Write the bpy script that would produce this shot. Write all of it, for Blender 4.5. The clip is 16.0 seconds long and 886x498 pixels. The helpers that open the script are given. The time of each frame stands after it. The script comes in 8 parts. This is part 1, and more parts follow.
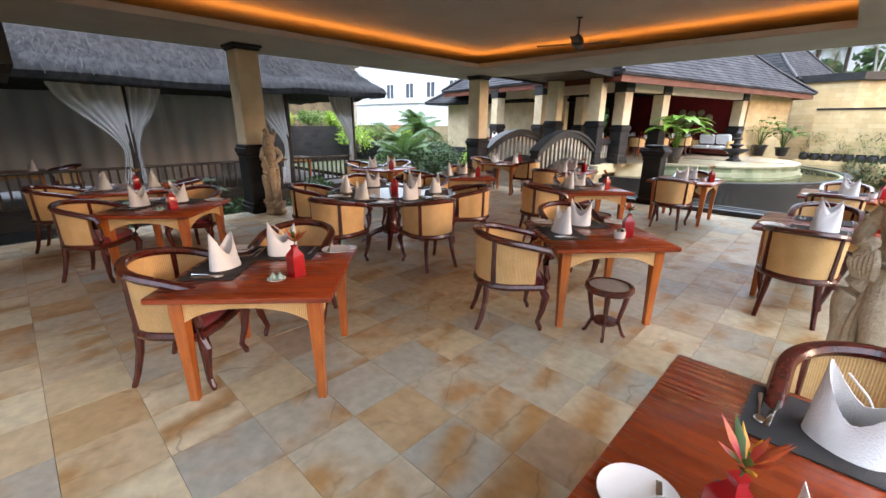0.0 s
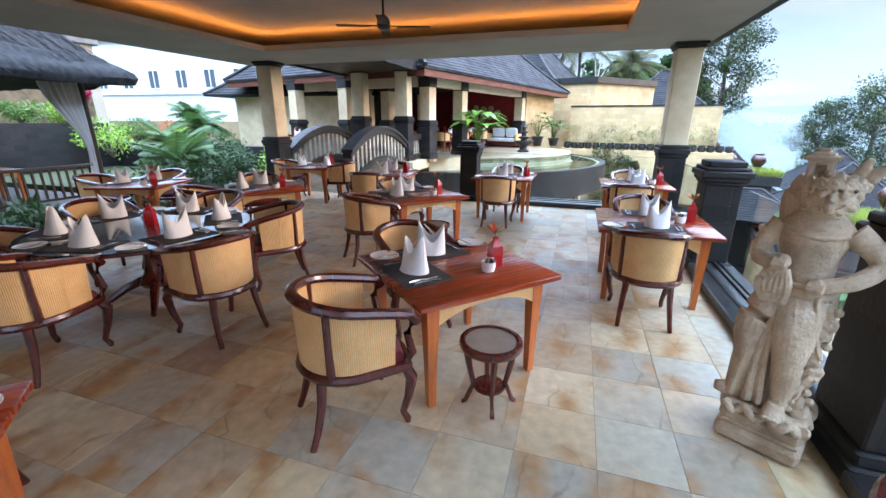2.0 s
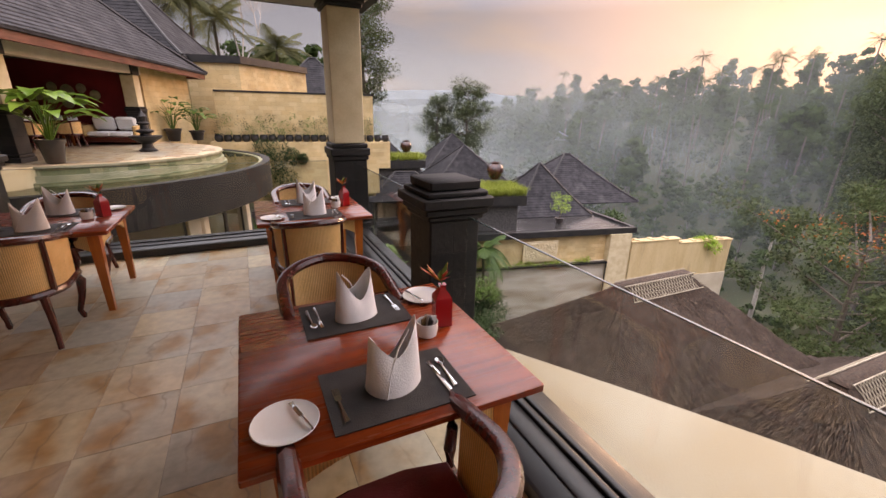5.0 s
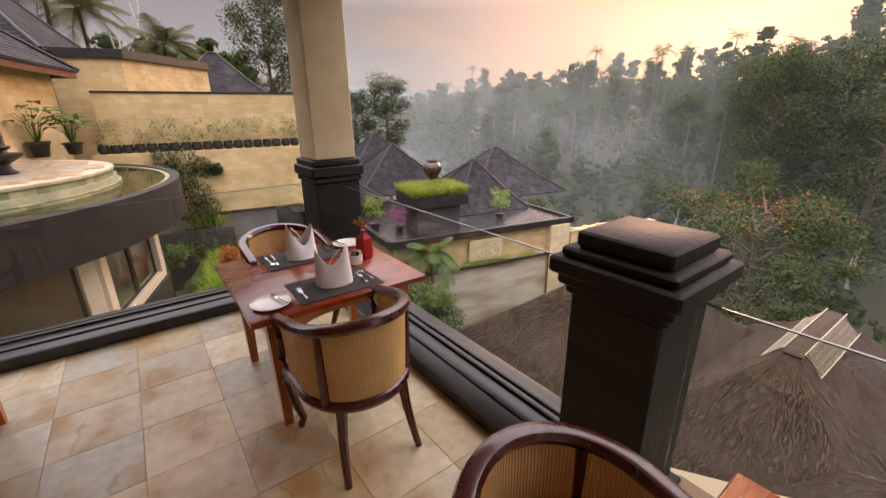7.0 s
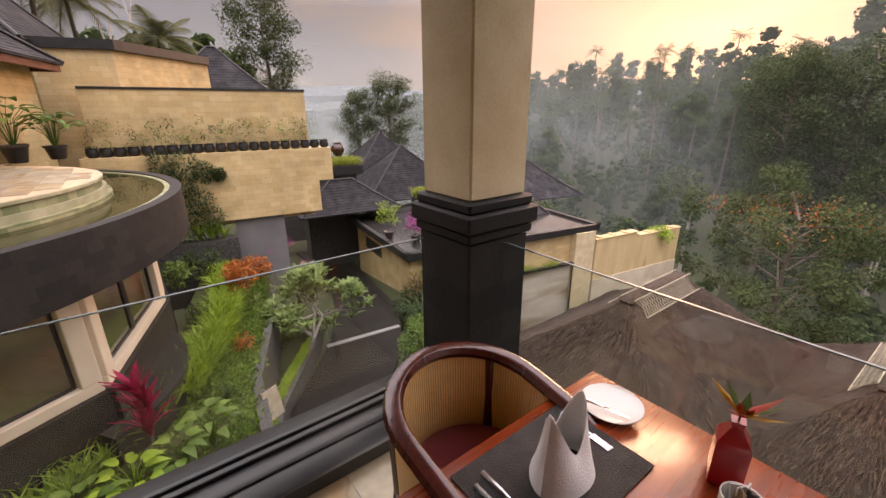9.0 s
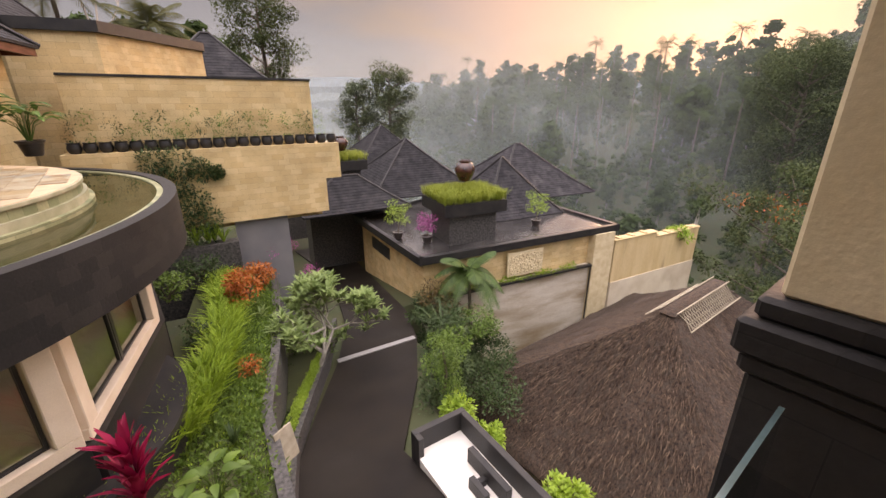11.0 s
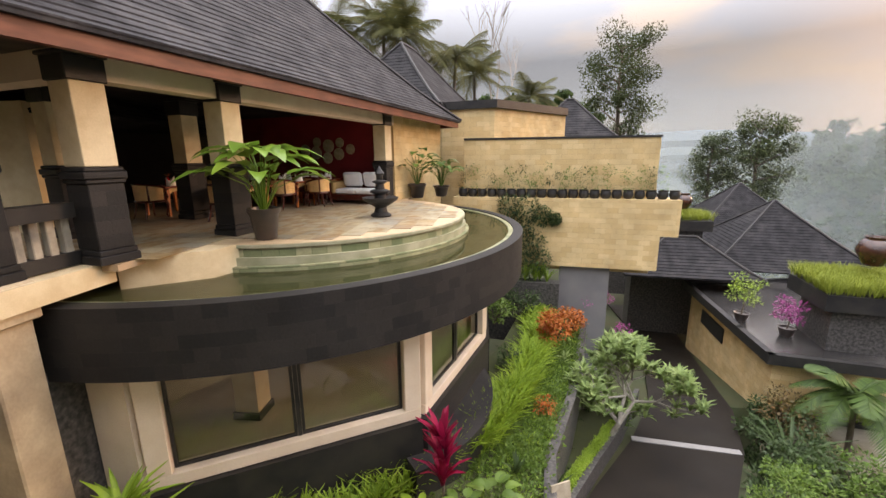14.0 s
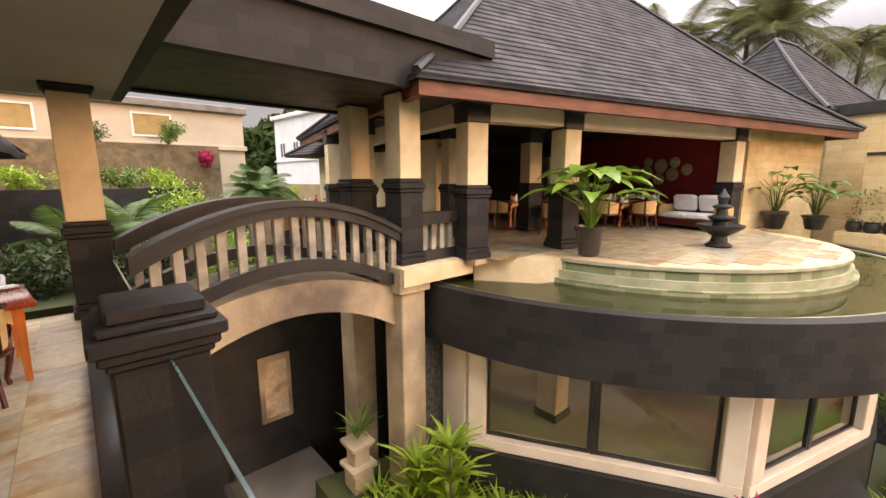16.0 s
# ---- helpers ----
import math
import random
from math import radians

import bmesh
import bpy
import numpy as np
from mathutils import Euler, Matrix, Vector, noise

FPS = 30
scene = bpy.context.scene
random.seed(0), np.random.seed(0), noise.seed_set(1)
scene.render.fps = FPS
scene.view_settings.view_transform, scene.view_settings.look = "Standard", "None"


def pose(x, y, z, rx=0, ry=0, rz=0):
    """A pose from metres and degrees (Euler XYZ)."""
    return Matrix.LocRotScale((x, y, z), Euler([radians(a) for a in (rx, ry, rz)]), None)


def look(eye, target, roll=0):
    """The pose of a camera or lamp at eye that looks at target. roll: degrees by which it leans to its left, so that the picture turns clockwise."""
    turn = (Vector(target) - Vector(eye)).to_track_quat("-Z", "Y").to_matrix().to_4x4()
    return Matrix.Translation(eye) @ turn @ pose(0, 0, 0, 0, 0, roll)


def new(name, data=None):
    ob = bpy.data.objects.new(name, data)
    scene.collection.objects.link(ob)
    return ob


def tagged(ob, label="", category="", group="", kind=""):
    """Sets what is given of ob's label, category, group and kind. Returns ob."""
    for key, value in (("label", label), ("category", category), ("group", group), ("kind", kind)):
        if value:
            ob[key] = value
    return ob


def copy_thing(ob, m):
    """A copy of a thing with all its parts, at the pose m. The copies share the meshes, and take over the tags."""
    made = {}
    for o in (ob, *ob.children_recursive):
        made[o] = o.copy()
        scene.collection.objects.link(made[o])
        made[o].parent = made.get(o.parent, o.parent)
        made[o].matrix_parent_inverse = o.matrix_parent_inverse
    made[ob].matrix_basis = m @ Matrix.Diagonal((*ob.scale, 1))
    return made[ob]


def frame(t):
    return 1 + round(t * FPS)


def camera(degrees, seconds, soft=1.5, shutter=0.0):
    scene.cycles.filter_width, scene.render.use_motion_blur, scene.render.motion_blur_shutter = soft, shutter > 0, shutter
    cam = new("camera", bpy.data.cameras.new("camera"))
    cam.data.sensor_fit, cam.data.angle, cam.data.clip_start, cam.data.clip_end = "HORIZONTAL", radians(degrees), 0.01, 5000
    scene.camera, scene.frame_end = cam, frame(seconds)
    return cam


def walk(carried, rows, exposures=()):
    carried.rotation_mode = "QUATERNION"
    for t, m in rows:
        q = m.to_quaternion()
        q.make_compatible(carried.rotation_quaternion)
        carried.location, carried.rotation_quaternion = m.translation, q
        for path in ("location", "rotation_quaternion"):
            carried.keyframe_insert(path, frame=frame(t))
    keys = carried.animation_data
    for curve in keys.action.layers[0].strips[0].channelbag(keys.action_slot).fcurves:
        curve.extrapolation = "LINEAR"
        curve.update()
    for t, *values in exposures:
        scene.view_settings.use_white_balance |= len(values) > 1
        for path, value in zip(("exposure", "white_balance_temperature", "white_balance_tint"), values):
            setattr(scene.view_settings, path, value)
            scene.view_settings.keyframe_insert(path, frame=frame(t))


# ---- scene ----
cam = camera(94.7, 16.0)
METRES, EYE, TILT, LEAN, TURN = 11.0, 1.7, 0.0, 0.0, 43.8
ROWS = [
    (0.0, 0.0, 0.0, 0.0, 0.15, -17.02, -0.5),
    (0.5, -0.0174, 0.0224, 0.0024, 6.03, -17.46, 0.17),
    (1.0, -0.0155, 0.0508, -0.0004, 4.23, -17.86, 0.38),
    (1.5, -0.0026, 0.0805, -0.0002, -7.31, -17.82, -0.21),
    (2.0, 0.0132, 0.1154, 0.0018, -25.77, -17.51, -0.28),
    (2.5, 0.0448, 0.144, -0.0, -41.26, -16.56, 0.28),
    (3.0, 0.082, 0.1701, 0.0021, -49.07, -16.34, 0.04),
    (3.5, 0.1196, 0.2024, 0.003, -55.4, -16.83, -0.6),
    (4.0, 0.1633, 0.2269, 0.001, -57.58, -17.35, -1.03),
    (4.5, 0.1977, 0.2552, 0.0003, -62.68, -17.26, -1.54),
    (5.0, 0.2266, 0.2885, 0.0014, -69.0, -18.43, -1.07),
    (7.5, 0.3573, 0.4667, 0.0045, -81.08, -18.79, 0.69),
    (8.0, 0.4006, 0.5045, 0.0048, -78.64, -18.45, 0.39),
    (8.5, 0.4338, 0.542, 0.0048, -80.73, -18.53, 0.5),
    (11.0, 0.5879, 0.6832, 0.0051, -82.08, -19.92, 0.03),
    (11.5, 0.5955, 0.6918, 0.0055, -78.26, -19.3, 0.25),
    (12.0, 0.5999, 0.6947, 0.0054, -71.14, -18.16, 0.42),
    (12.5, 0.5971, 0.6965, 0.007, -62.04, -16.26, 0.59),
    (13.0, 0.593, 0.6987, 0.0094, -53.58, -14.62, 0.63),
    (13.5, 0.5895, 0.6989, 0.0096, -45.78, -13.4, 0.56),
    (14.0, 0.5883, 0.6985, 0.0095, -38.23, -12.64, 0.47),
    (14.5, 0.585, 0.6973, 0.0094, -29.96, -12.02, 0.44),
    (15.0, 0.5789, 0.6966, 0.0099, -20.18, -11.29, 0.35),
    (15.5, 0.5737, 0.6927, 0.0114, -8.75, -10.41, 0.28),
    (16.0, 0.5656, 0.6882, 0.0116, 3.93, -9.67, 0.22),
]
EXPOSURES = [(0.0, 1.0, 7100, 29), (1.0, 1.04, 6300, 28), (2.0, 1.15, 5900, 25), (2.5, 1.0, 6700, 26), (3.5, 0.7, 6400, 27), (4.5, 0.05, 6500, 28), (5.0, 0.0, 9100, 46), (7.5, -0.05, 9600, 47), (8.5, -0.1, 9700, 47), (11.0, -0.08, 9700, 45), (12.5, -0.02, 9300, 43), (14.0, 0.1, 9000, 36), (15.0, 0.3, 9300, 38), (16.0, 0.5, 9900, 39)]
walk(cam, [(t, pose(0, 0, EYE, TILT, LEAN, TURN) @ pose(METRES * x, METRES * y, METRES * z, 90 + pitch, roll, yaw)) for t, x, y, z, yaw, pitch, roll in ROWS],
     exposures=EXPOSURES)

# ---- sky and sun ----
world = bpy.data.worlds.new("dawn_sky")
scene.world = world
world.use_nodes = True
SUN_AZIMUTH, SUN_HEIGHT = 70.0, 9.0        # degrees clockwise from +y, degrees above the horizon


def build_sky():
    nt = world.node_tree
    nt.nodes.clear()
    out = nt.nodes.new("ShaderNodeOutputWorld")
    bg = nt.nodes.new("ShaderNodeBackground")
    sky = nt.nodes.new("ShaderNodeTexSky")
    sky.sky_type, sky.sun_disc = "NISHITA", False
    sky.sun_elevation, sky.sun_rotation = radians(SUN_HEIGHT), radians(SUN_AZIMUTH)
    sky.altitude, sky.air_density, sky.dust_density, sky.ozone_density = 200, 1.0, 2.5, 1.2
    tc = nt.nodes.new("ShaderNodeTexCoord")
    mp = nt.nodes.new("ShaderNodeMapping")
    mp.inputs["Scale"].default_value = (1.4, 1.4, 5.0)
    mp.inputs["Rotation"].default_value = (0, 0.12, 0.6)
    cl = nt.nodes.new("ShaderNodeTexNoise")
    cl.inputs["Scale"].default_value, cl.inputs["Detail"].default_value = 2.2, 7
    ramp = nt.nodes.new("ShaderNodeValToRGB")
    ramp.color_ramp.elements[0].position, ramp.color_ramp.elements[1].position = 0.50, 0.78
    mix = nt.nodes.new("ShaderNodeMix")
    mix.data_type = "RGBA"
    up, lum, tone = nt.nodes.new("ShaderNodeSeparateXYZ"), nt.nodes.new("ShaderNodeMapRange"), nt.nodes.new("ShaderNodeVectorMath")
    nt.links.new(tc.outputs["Generated"], up.inputs[0])
    nt.links.new(up.outputs["Z"], lum.inputs["Value"])
    lum.inputs["From Min"].default_value, lum.inputs["From Max"].default_value = 0.2, 0.9
    lum.inputs["To Min"].default_value, lum.inputs["To Max"].default_value = CLOUD_LOW, CLOUD_HIGH      # an overcast sky is brightest overhead
    tone.operation = "SCALE"
    tint = nt.nodes.new("ShaderNodeMix")
    tint.data_type = "RGBA"
    tint.inputs["A"].default_value, tint.inputs["B"].default_value = CLEAR, CLOUD
    nt.links.new(ramp.outputs["Color"], tint.inputs["Factor"])
    nt.links.new(tint.outputs["Result"], tone.inputs[0])
    nt.links.new(lum.outputs[0], tone.inputs["Scale"])
    nt.links.new(tone.outputs[0], mix.inputs["B"])
    nt.links.new(tc.outputs["Generated"], mp.inputs["Vector"])
    nt.links.new(mp.outputs["Vector"], cl.inputs["Vector"])
    nt.links.new(cl.outputs["Fac"], ramp.inputs["Fac"])
    sc = nt.nodes.new("ShaderNodeMath")
    sc.operation = "MULTIPLY_ADD"
    sc.inputs[1].default_value, sc.inputs[2].default_value = 0.06, 0.87
    nt.links.new(ramp.outputs["Color"], sc.inputs[0])
    nt.links.new(sc.outputs[0], mix.inputs["Factor"])
    nt.links.new(sky.outputs["Color"], mix.inputs["A"])
    # the glow round the risen sun, seen through thin cloud
    to_sun, dot, near, bright, total = (nt.nodes.new(k) for k in ("ShaderNodeCombineXYZ", "ShaderNodeVectorMath", "ShaderNodeMapRange", "ShaderNodeVectorMath", "ShaderNodeVectorMath"))
    a, h = radians(SUN_AZIMUTH), radians(SUN_HEIGHT + 2)
    for k, v in zip("XYZ", (math.sin(a) * math.cos(h), math.cos(a) * math.cos(h), math.sin(h))):
        to_sun.inputs[k].default_value = v
    dot.operation, bright.operation, total.operation = "DOT_PRODUCT", "SCALE", "ADD"
    nt.links.new(tc.outputs["Generated"], dot.inputs[0])
    nt.links.new(to_sun.outputs[0], dot.inputs[1])
    near.interpolation_type = "SMOOTHERSTEP"
    near.inputs["From Min"].default_value, near.inputs["From Max"].default_value = 0.72, 1.02
    near.inputs["To Min"].default_value, near.inputs["To Max"].default_value = 0.0, GLOW
    nt.links.new(dot.outputs["Value"], near.inputs["Value"])
    bright.inputs[0].default_value = (1.0, 0.70, 0.38)
    nt.links.new(near.outputs[0], bright.inputs["Scale"])
    nt.links.new(mix.outputs["Result"], total.inputs[0])
    nt.links.new(bright.outputs[0], total.inputs[1])
    nt.links.new(total.outputs[0], bg.inputs["Color"])
    bg.inputs["Strength"].default_value = SKY
    nt.links.new(bg.outputs["Background"], out.inputs["Surface"])


COVE = 5.5
GLOW = 2.8
CLOUD_LOW, CLOUD_HIGH = 0.46, 7.2
CLEAR, CLOUD, SKY = (3.4, 4.9, 6.2, 1), (6.0, 6.2, 5.5, 1), 0.15
build_sky()
sun_data = bpy.data.lights.new("sun", "SUN")
sun_data.energy, sun_data.angle, sun_data.color = 1.3, radians(20), (1.0, 0.78, 0.54)
sun = new("sun", sun_data)
az, el = radians(SUN_AZIMUTH), radians(SUN_HEIGHT + 3)
sun.matrix_world = look((0, 0, 40), (-math.sin(az) * math.cos(el), -math.cos(az) * math.cos(el), 40 - math.sin(el)))

# ---- materials ----
def material(name, base, second=None, rough=0.6, scale=6.0, metal=0.0, bump=0.0, fine=60.0, stretch=(1, 1, 1), vary=0.0, spec=0.5, coat=0.0, stain=None,
             stain_at=(0.55, 0.7), space="Object", wear=0.25, alpha=1.0, sheen=0.0):
    """Two colours mixed by a coarse and a fine noise, with a bump and a change of roughness; vary: change from piece to piece."""
    m = bpy.data.materials.new(name)
    m.use_nodes = True
    nt = m.node_tree
    b = nt.nodes["Principled BSDF"]
    L, N = nt.links.new, nt.nodes.new
    tc = N("ShaderNodeTexCoord")
    mp = N("ShaderNodeMapping")
    mp.inputs["Scale"].default_value = stretch
    L(tc.outputs[space], mp.inputs["Vector"])
    n1, n2 = N("ShaderNodeTexNoise"), N("ShaderNodeTexNoise")
    n1.inputs["Scale"].default_value, n1.inputs["Detail"].default_value = scale, 5
    n2.inputs["Scale"].default_value, n2.inputs["Detail"].default_value = fine, 4
    for n in (n1, n2):
        L(mp.outputs["Vector"], n.inputs["Vector"])
    second = second or tuple(c * 0.75 for c in base)
    mix = N("ShaderNodeMix")
    mix.data_type = "RGBA"
    mix.inputs["A"].default_value, mix.inputs["B"].default_value = (*base, 1), (*second, 1)
    ramp = N("ShaderNodeValToRGB")
    ramp.color_ramp.elements[0].position, ramp.color_ramp.elements[1].position = 0.36, 0.66
    L(n1.outputs["Fac"], ramp.inputs["Fac"])
    L(ramp.outputs["Color"], mix.inputs["Factor"])
    col = mix.outputs["Result"]
    if stain:
        n3 = N("ShaderNodeTexNoise")
        n3.inputs["Scale"].default_value, n3.inputs["Detail"].default_value = scale * 0.43, 6
        L(mp.outputs["Vector"], n3.inputs["Vector"])
        r3 = N("ShaderNodeValToRGB")
        r3.color_ramp.elements[0].position, r3.color_ramp.elements[1].position = stain_at
        L(n3.outputs["Fac"], r3.inputs["Fac"])
        m3 = N("ShaderNodeMix")
        m3.data_type = "RGBA"
        m3.inputs["B"].default_value = (*stain, 1)
        L(r3.outputs["Color"], m3.inputs["Factor"])
        L(col, m3.inputs["A"])
        col = m3.outputs["Result"]
    hsv = N("ShaderNodeHueSaturation")
    L(col, hsv.inputs["Color"])
    val = N("ShaderNodeMath")
    val.operation = "MULTIPLY_ADD"
    val.inputs[1].default_value, val.inputs[2].default_value = wear, 1 - wear / 2
    L(n2.outputs["Fac"], val.inputs[0])
    last = val.outputs[0]
    if vary:
        info, rv, pr = N("ShaderNodeObjectInfo"), N("ShaderNodeMath"), N("ShaderNodeMath")
        rv.operation = "MULTIPLY_ADD"
        rv.inputs[1].default_value, rv.inputs[2].default_value = vary, 1 - vary / 2
        L(info.outputs["Random"], rv.inputs[0])
        pr.operation = "MULTIPLY"
        L(rv.outputs[0], pr.inputs[0])
        L(last, pr.inputs[1])
        last = pr.outputs[0]
    L(last, hsv.inputs["Value"])
    L(hsv.outputs["Color"], b.inputs["Base Color"])
    rr = N("ShaderNodeMath")
    rr.operation = "MULTIPLY_ADD"
    rr.use_clamp = True
    rr.inputs[1].default_value, rr.inputs[2].default_value = 0.25 * min(1, rough * 2), rough - 0.12 * min(1, rough * 2)
    L(n1.outputs["Fac"], rr.inputs[0])
    L(rr.outputs[0], b.inputs["Roughness"])
    b.inputs["Metallic"].default_value = metal
    b.inputs["Specular IOR Level"].default_value = spec
    b.inputs["Coat Weight"].default_value, b.inputs["Coat Roughness"].default_value = coat, 0.12
    b.inputs["Sheen Weight"].default_value = sheen
    b.inputs["Alpha"].default_value = alpha
    if bump:
        bp = N("ShaderNodeBump")
        bp.inputs["Strength"].default_value, bp.inputs["Distance"].default_value = bump, 0.01
        L(n2.outputs["Fac"], bp.inputs["Height"])
        L(bp.outputs["Normal"], b.inputs["Normal"])
    return m


def foliage(name, base, second, third=None, rough=0.55, gloss=0.4):
    """Leaves: the colour changes from clump to clump and leaf to leaf, and some light comes through."""
    m = bpy.data.materials.new(name)
    m.use_nodes = True
    nt = m.node_tree
    b = nt.nodes["Principled BSDF"]
    L, N = nt.links.new, nt.nodes.new
    geo, tc, n1 = N("ShaderNodeNewGeometry"), N("ShaderNodeTexCoord"), N("ShaderNodeTexNoise")
    n1.inputs["Scale"].default_value, n1.inputs["Detail"].default_value = 1.3, 3
    L(tc.outputs["Object"], n1.inputs["Vector"])
    add = N("ShaderNodeMath")
    add.operation = "MULTIPLY_ADD"
    add.inputs[1].default_value = 0.55
    L(geo.outputs["Random Per Island"], add.inputs[0])
    half = N("ShaderNodeMath")
    half.operation = "MULTIPLY"
    half.inputs[1].default_value = 0.5
    L(n1.outputs["Fac"], half.inputs[0])
    L(half.outputs[0], add.inputs[2])
    ramp = N("ShaderNodeValToRGB")
    e = ramp.color_ramp.elements
    e[0].position, e[0].color = 0.15, (*base, 1)
    e[1].position, e[1].color = 0.75, (*second, 1)
    if third:
        x = e.new(0.88)
        x.color = (*third, 1)
    L(add.outputs[0], ramp.inputs["Fac"])
    L(ramp.outputs["Color"], b.inputs["Base Color"])
    b.inputs["Roughness"].default_value = rough
    b.inputs["Specular IOR Level"].default_value = gloss
    tr, ms, out = N("ShaderNodeBsdfTranslucent"), N("ShaderNodeMixShader"), nt.nodes["Material Output"]
    L(ramp.outputs["Color"], tr.inputs["Color"])
    ms.inputs[0].default_value = 0.3
    L(b.outputs[0], ms.inputs[1])
    L(tr.outputs[0], ms.inputs[2])
    L(ms.outputs[0], out.inputs["Surface"])
    return m


def emitter(name, colour, strength):
    m = bpy.data.materials.new(name)
    m.use_nodes = True
    b = m.node_tree.nodes["Principled BSDF"]
    b.inputs["Base Color"].default_value = (*colour, 1)
    b.inputs["Emission Color"].default_value = (*colour, 1)
    b.inputs["Emission Strength"].default_value = strength
    return m


def glass(name, tint=(1, 1, 1), rough=0.0, base=0.035):
    """A thin pane: clear, with a reflection that grows towards grazing angles."""
    m = bpy.data.materials.new(name)
    m.use_nodes = True
    nt = m.node_tree
    nt.nodes.remove(nt.nodes["Principled BSDF"])
    L, N = nt.links.new, nt.nodes.new
    tr, gl, lw, pw, sc, ms = N("ShaderNodeBsdfTransparent"), N("ShaderNodeBsdfGlossy"), N("ShaderNodeLayerWeight"), N("ShaderNodeMath"), N("ShaderNodeMath"), N("ShaderNodeMixShader")
    tr.inputs["Color"].default_value = (*tint, 1)
    gl.inputs["Roughness"].default_value = rough
    pw.operation, sc.operation = "POWER", "MULTIPLY_ADD"
    pw.inputs[1].default_value = 5.0
    sc.inputs[1].default_value, sc.inputs[2].default_value = 0.8, base
    lw.inputs["Blend"].default_value = 0.5
    L(lw.outputs["Facing"], pw.inputs[0])
    L(pw.outputs[0], sc.inputs[0])
    L(sc.outputs[0], ms.inputs[0])
    L(tr.outputs[0], ms.inputs[1])
    L(gl.outputs[0], ms.inputs[2])
    L(ms.outputs[0], nt.nodes["Material Output"].inputs["Surface"])
    return m


def blocks(name, base, second, rough, size=(0.4, 0.2), mortar=0.004, axis="XZ", bump=0.5, dark=0.6):
    """Squared stone facing: courses of blocks with hairline joints, each block with its own tone."""
    m = bpy.data.materials.new(name)
    m.use_nodes = True
    nt = m.node_tree
    b = nt.nodes["Principled BSDF"]
    L, N = nt.links.new, nt.nodes.new
    tc, sep, com = N("ShaderNodeTexCoord"), N("ShaderNodeSeparateXYZ"), N("ShaderNodeCombineXYZ")
    L(tc.outputs["Object"], sep.inputs[0])
    if axis == "ALL":
        add = N("ShaderNodeMath")
        L(sep.outputs["X"], add.inputs[0])
        L(sep.outputs["Y"], add.inputs[1])
        L(add.outputs[0], com.inputs["X"])
    else:
        L(sep.outputs[axis[0]], com.inputs["X"])
    L(sep.outputs["Z"], com.inputs["Y"])
    br = N("ShaderNodeTexBrick")
    br.inputs["Scale"].default_value = 1.0
    br.inputs["Brick Width"].default_value, br.inputs["Row Height"].default_value = size
    br.inputs["Mortar Size"].default_value = mortar
    br.inputs["Color1"].default_value, br.inputs["Color2"].default_value = (*base, 1), (*second, 1)
    br.inputs["Mortar"].default_value = (*(c * dark for c in second), 1)
    br.inputs["Bias"].default_value = -0.1
    L(com.outputs[0], br.inputs["Vector"])
    n1, n2 = N("ShaderNodeTexNoise"), N("ShaderNodeTexNoise")
    n1.inputs["Scale"].default_value, n1.inputs["Detail"].default_value = 1.1, 6
    n2.inputs["Scale"].default_value, n2.inputs["Detail"].default_value = 30, 5
    for n in (n1, n2):
        L(tc.outputs["Object"], n.inputs["Vector"])
    s, v = N("ShaderNodeMath"), N("ShaderNodeMath")
    s.operation = v.operation = "MULTIPLY_ADD"
    s.inputs[1].default_value, s.inputs[2].default_value = 0.85, 0.57
    v.inputs[1].default_value = 0.5
    L(n1.outputs["Fac"], s.inputs[0])
    L(n2.outputs["Fac"], v.inputs[0])
    sub = N("ShaderNodeMath")
    sub.operation = "SUBTRACT"
    sub.inputs[1].default_value = 0.25
    L(s.outputs[0], sub.inputs[0])
    L(sub.outputs[0], v.inputs[2])
    hsv = N("ShaderNodeHueSaturation")
    L(br.outputs["Color"], hsv.inputs["Color"])
    L(v.outputs[0], hsv.inputs["Value"])
    L(hsv.outputs["Color"], b.inputs["Base Color"])
    b.inputs["Roughness"].default_value, b.inputs["Specular IOR Level"].default_value = rough, 0.25
    bp = N("ShaderNodeBump")
    bp.inputs["Strength"].default_value, bp.inputs["Distance"].default_value = bump, 0.008
    mm = N("ShaderNodeMath")
    mm.operation = "MULTIPLY_ADD"
    mm.inputs[1].default_value = -1.5
    L(br.outputs["Fac"], mm.inputs[0])
    L(n2.outputs["Fac"], mm.inputs[2])
    L(mm.outputs[0], bp.inputs["Height"])
    L(bp.outputs["Normal"], b.inputs["Normal"])
    return m


CREAM = blocks("cream_stone", (0.62, 0.46, 0.25), (0.54, 0.37, 0.18), 0.75, (0.42, 0.21), 0.003, "ALL", 0.4, 0.7)
WEATHERED = material("weathered_cream_render", (0.50, 0.40, 0.27), (0.38, 0.29, 0.19), 0.85, 1.6, bump=0.5, fine=22, stain=(0.13, 0.10, 0.075), stain_at=(0.45, 0.7), wear=0.4)
CREAM_SMOOTH = material("cream_smooth_stone", (0.66, 0.55, 0.36), (0.55, 0.43, 0.26), 0.7, 3.0, bump=0.2)
LAVA = blocks("dark_lava_stone", (0.015, 0.015, 0.016), (0.028, 0.026, 0.025), 0.6, (0.4, 0.2), 0.003, "ALL", 0.5, 0.6)
LAVA_SMOOTH = material("dark_smooth_stone", (0.014, 0.0145, 0.016), (0.030, 0.028, 0.026), 0.5, 2.5, bump=0.25, spec=0.35)
PEBBLE = material("black_pebble_facing", (0.02, 0.02, 0.02), (0.095, 0.09, 0.085), 0.6, 11, bump=1.0, fine=24, wear=1.0)
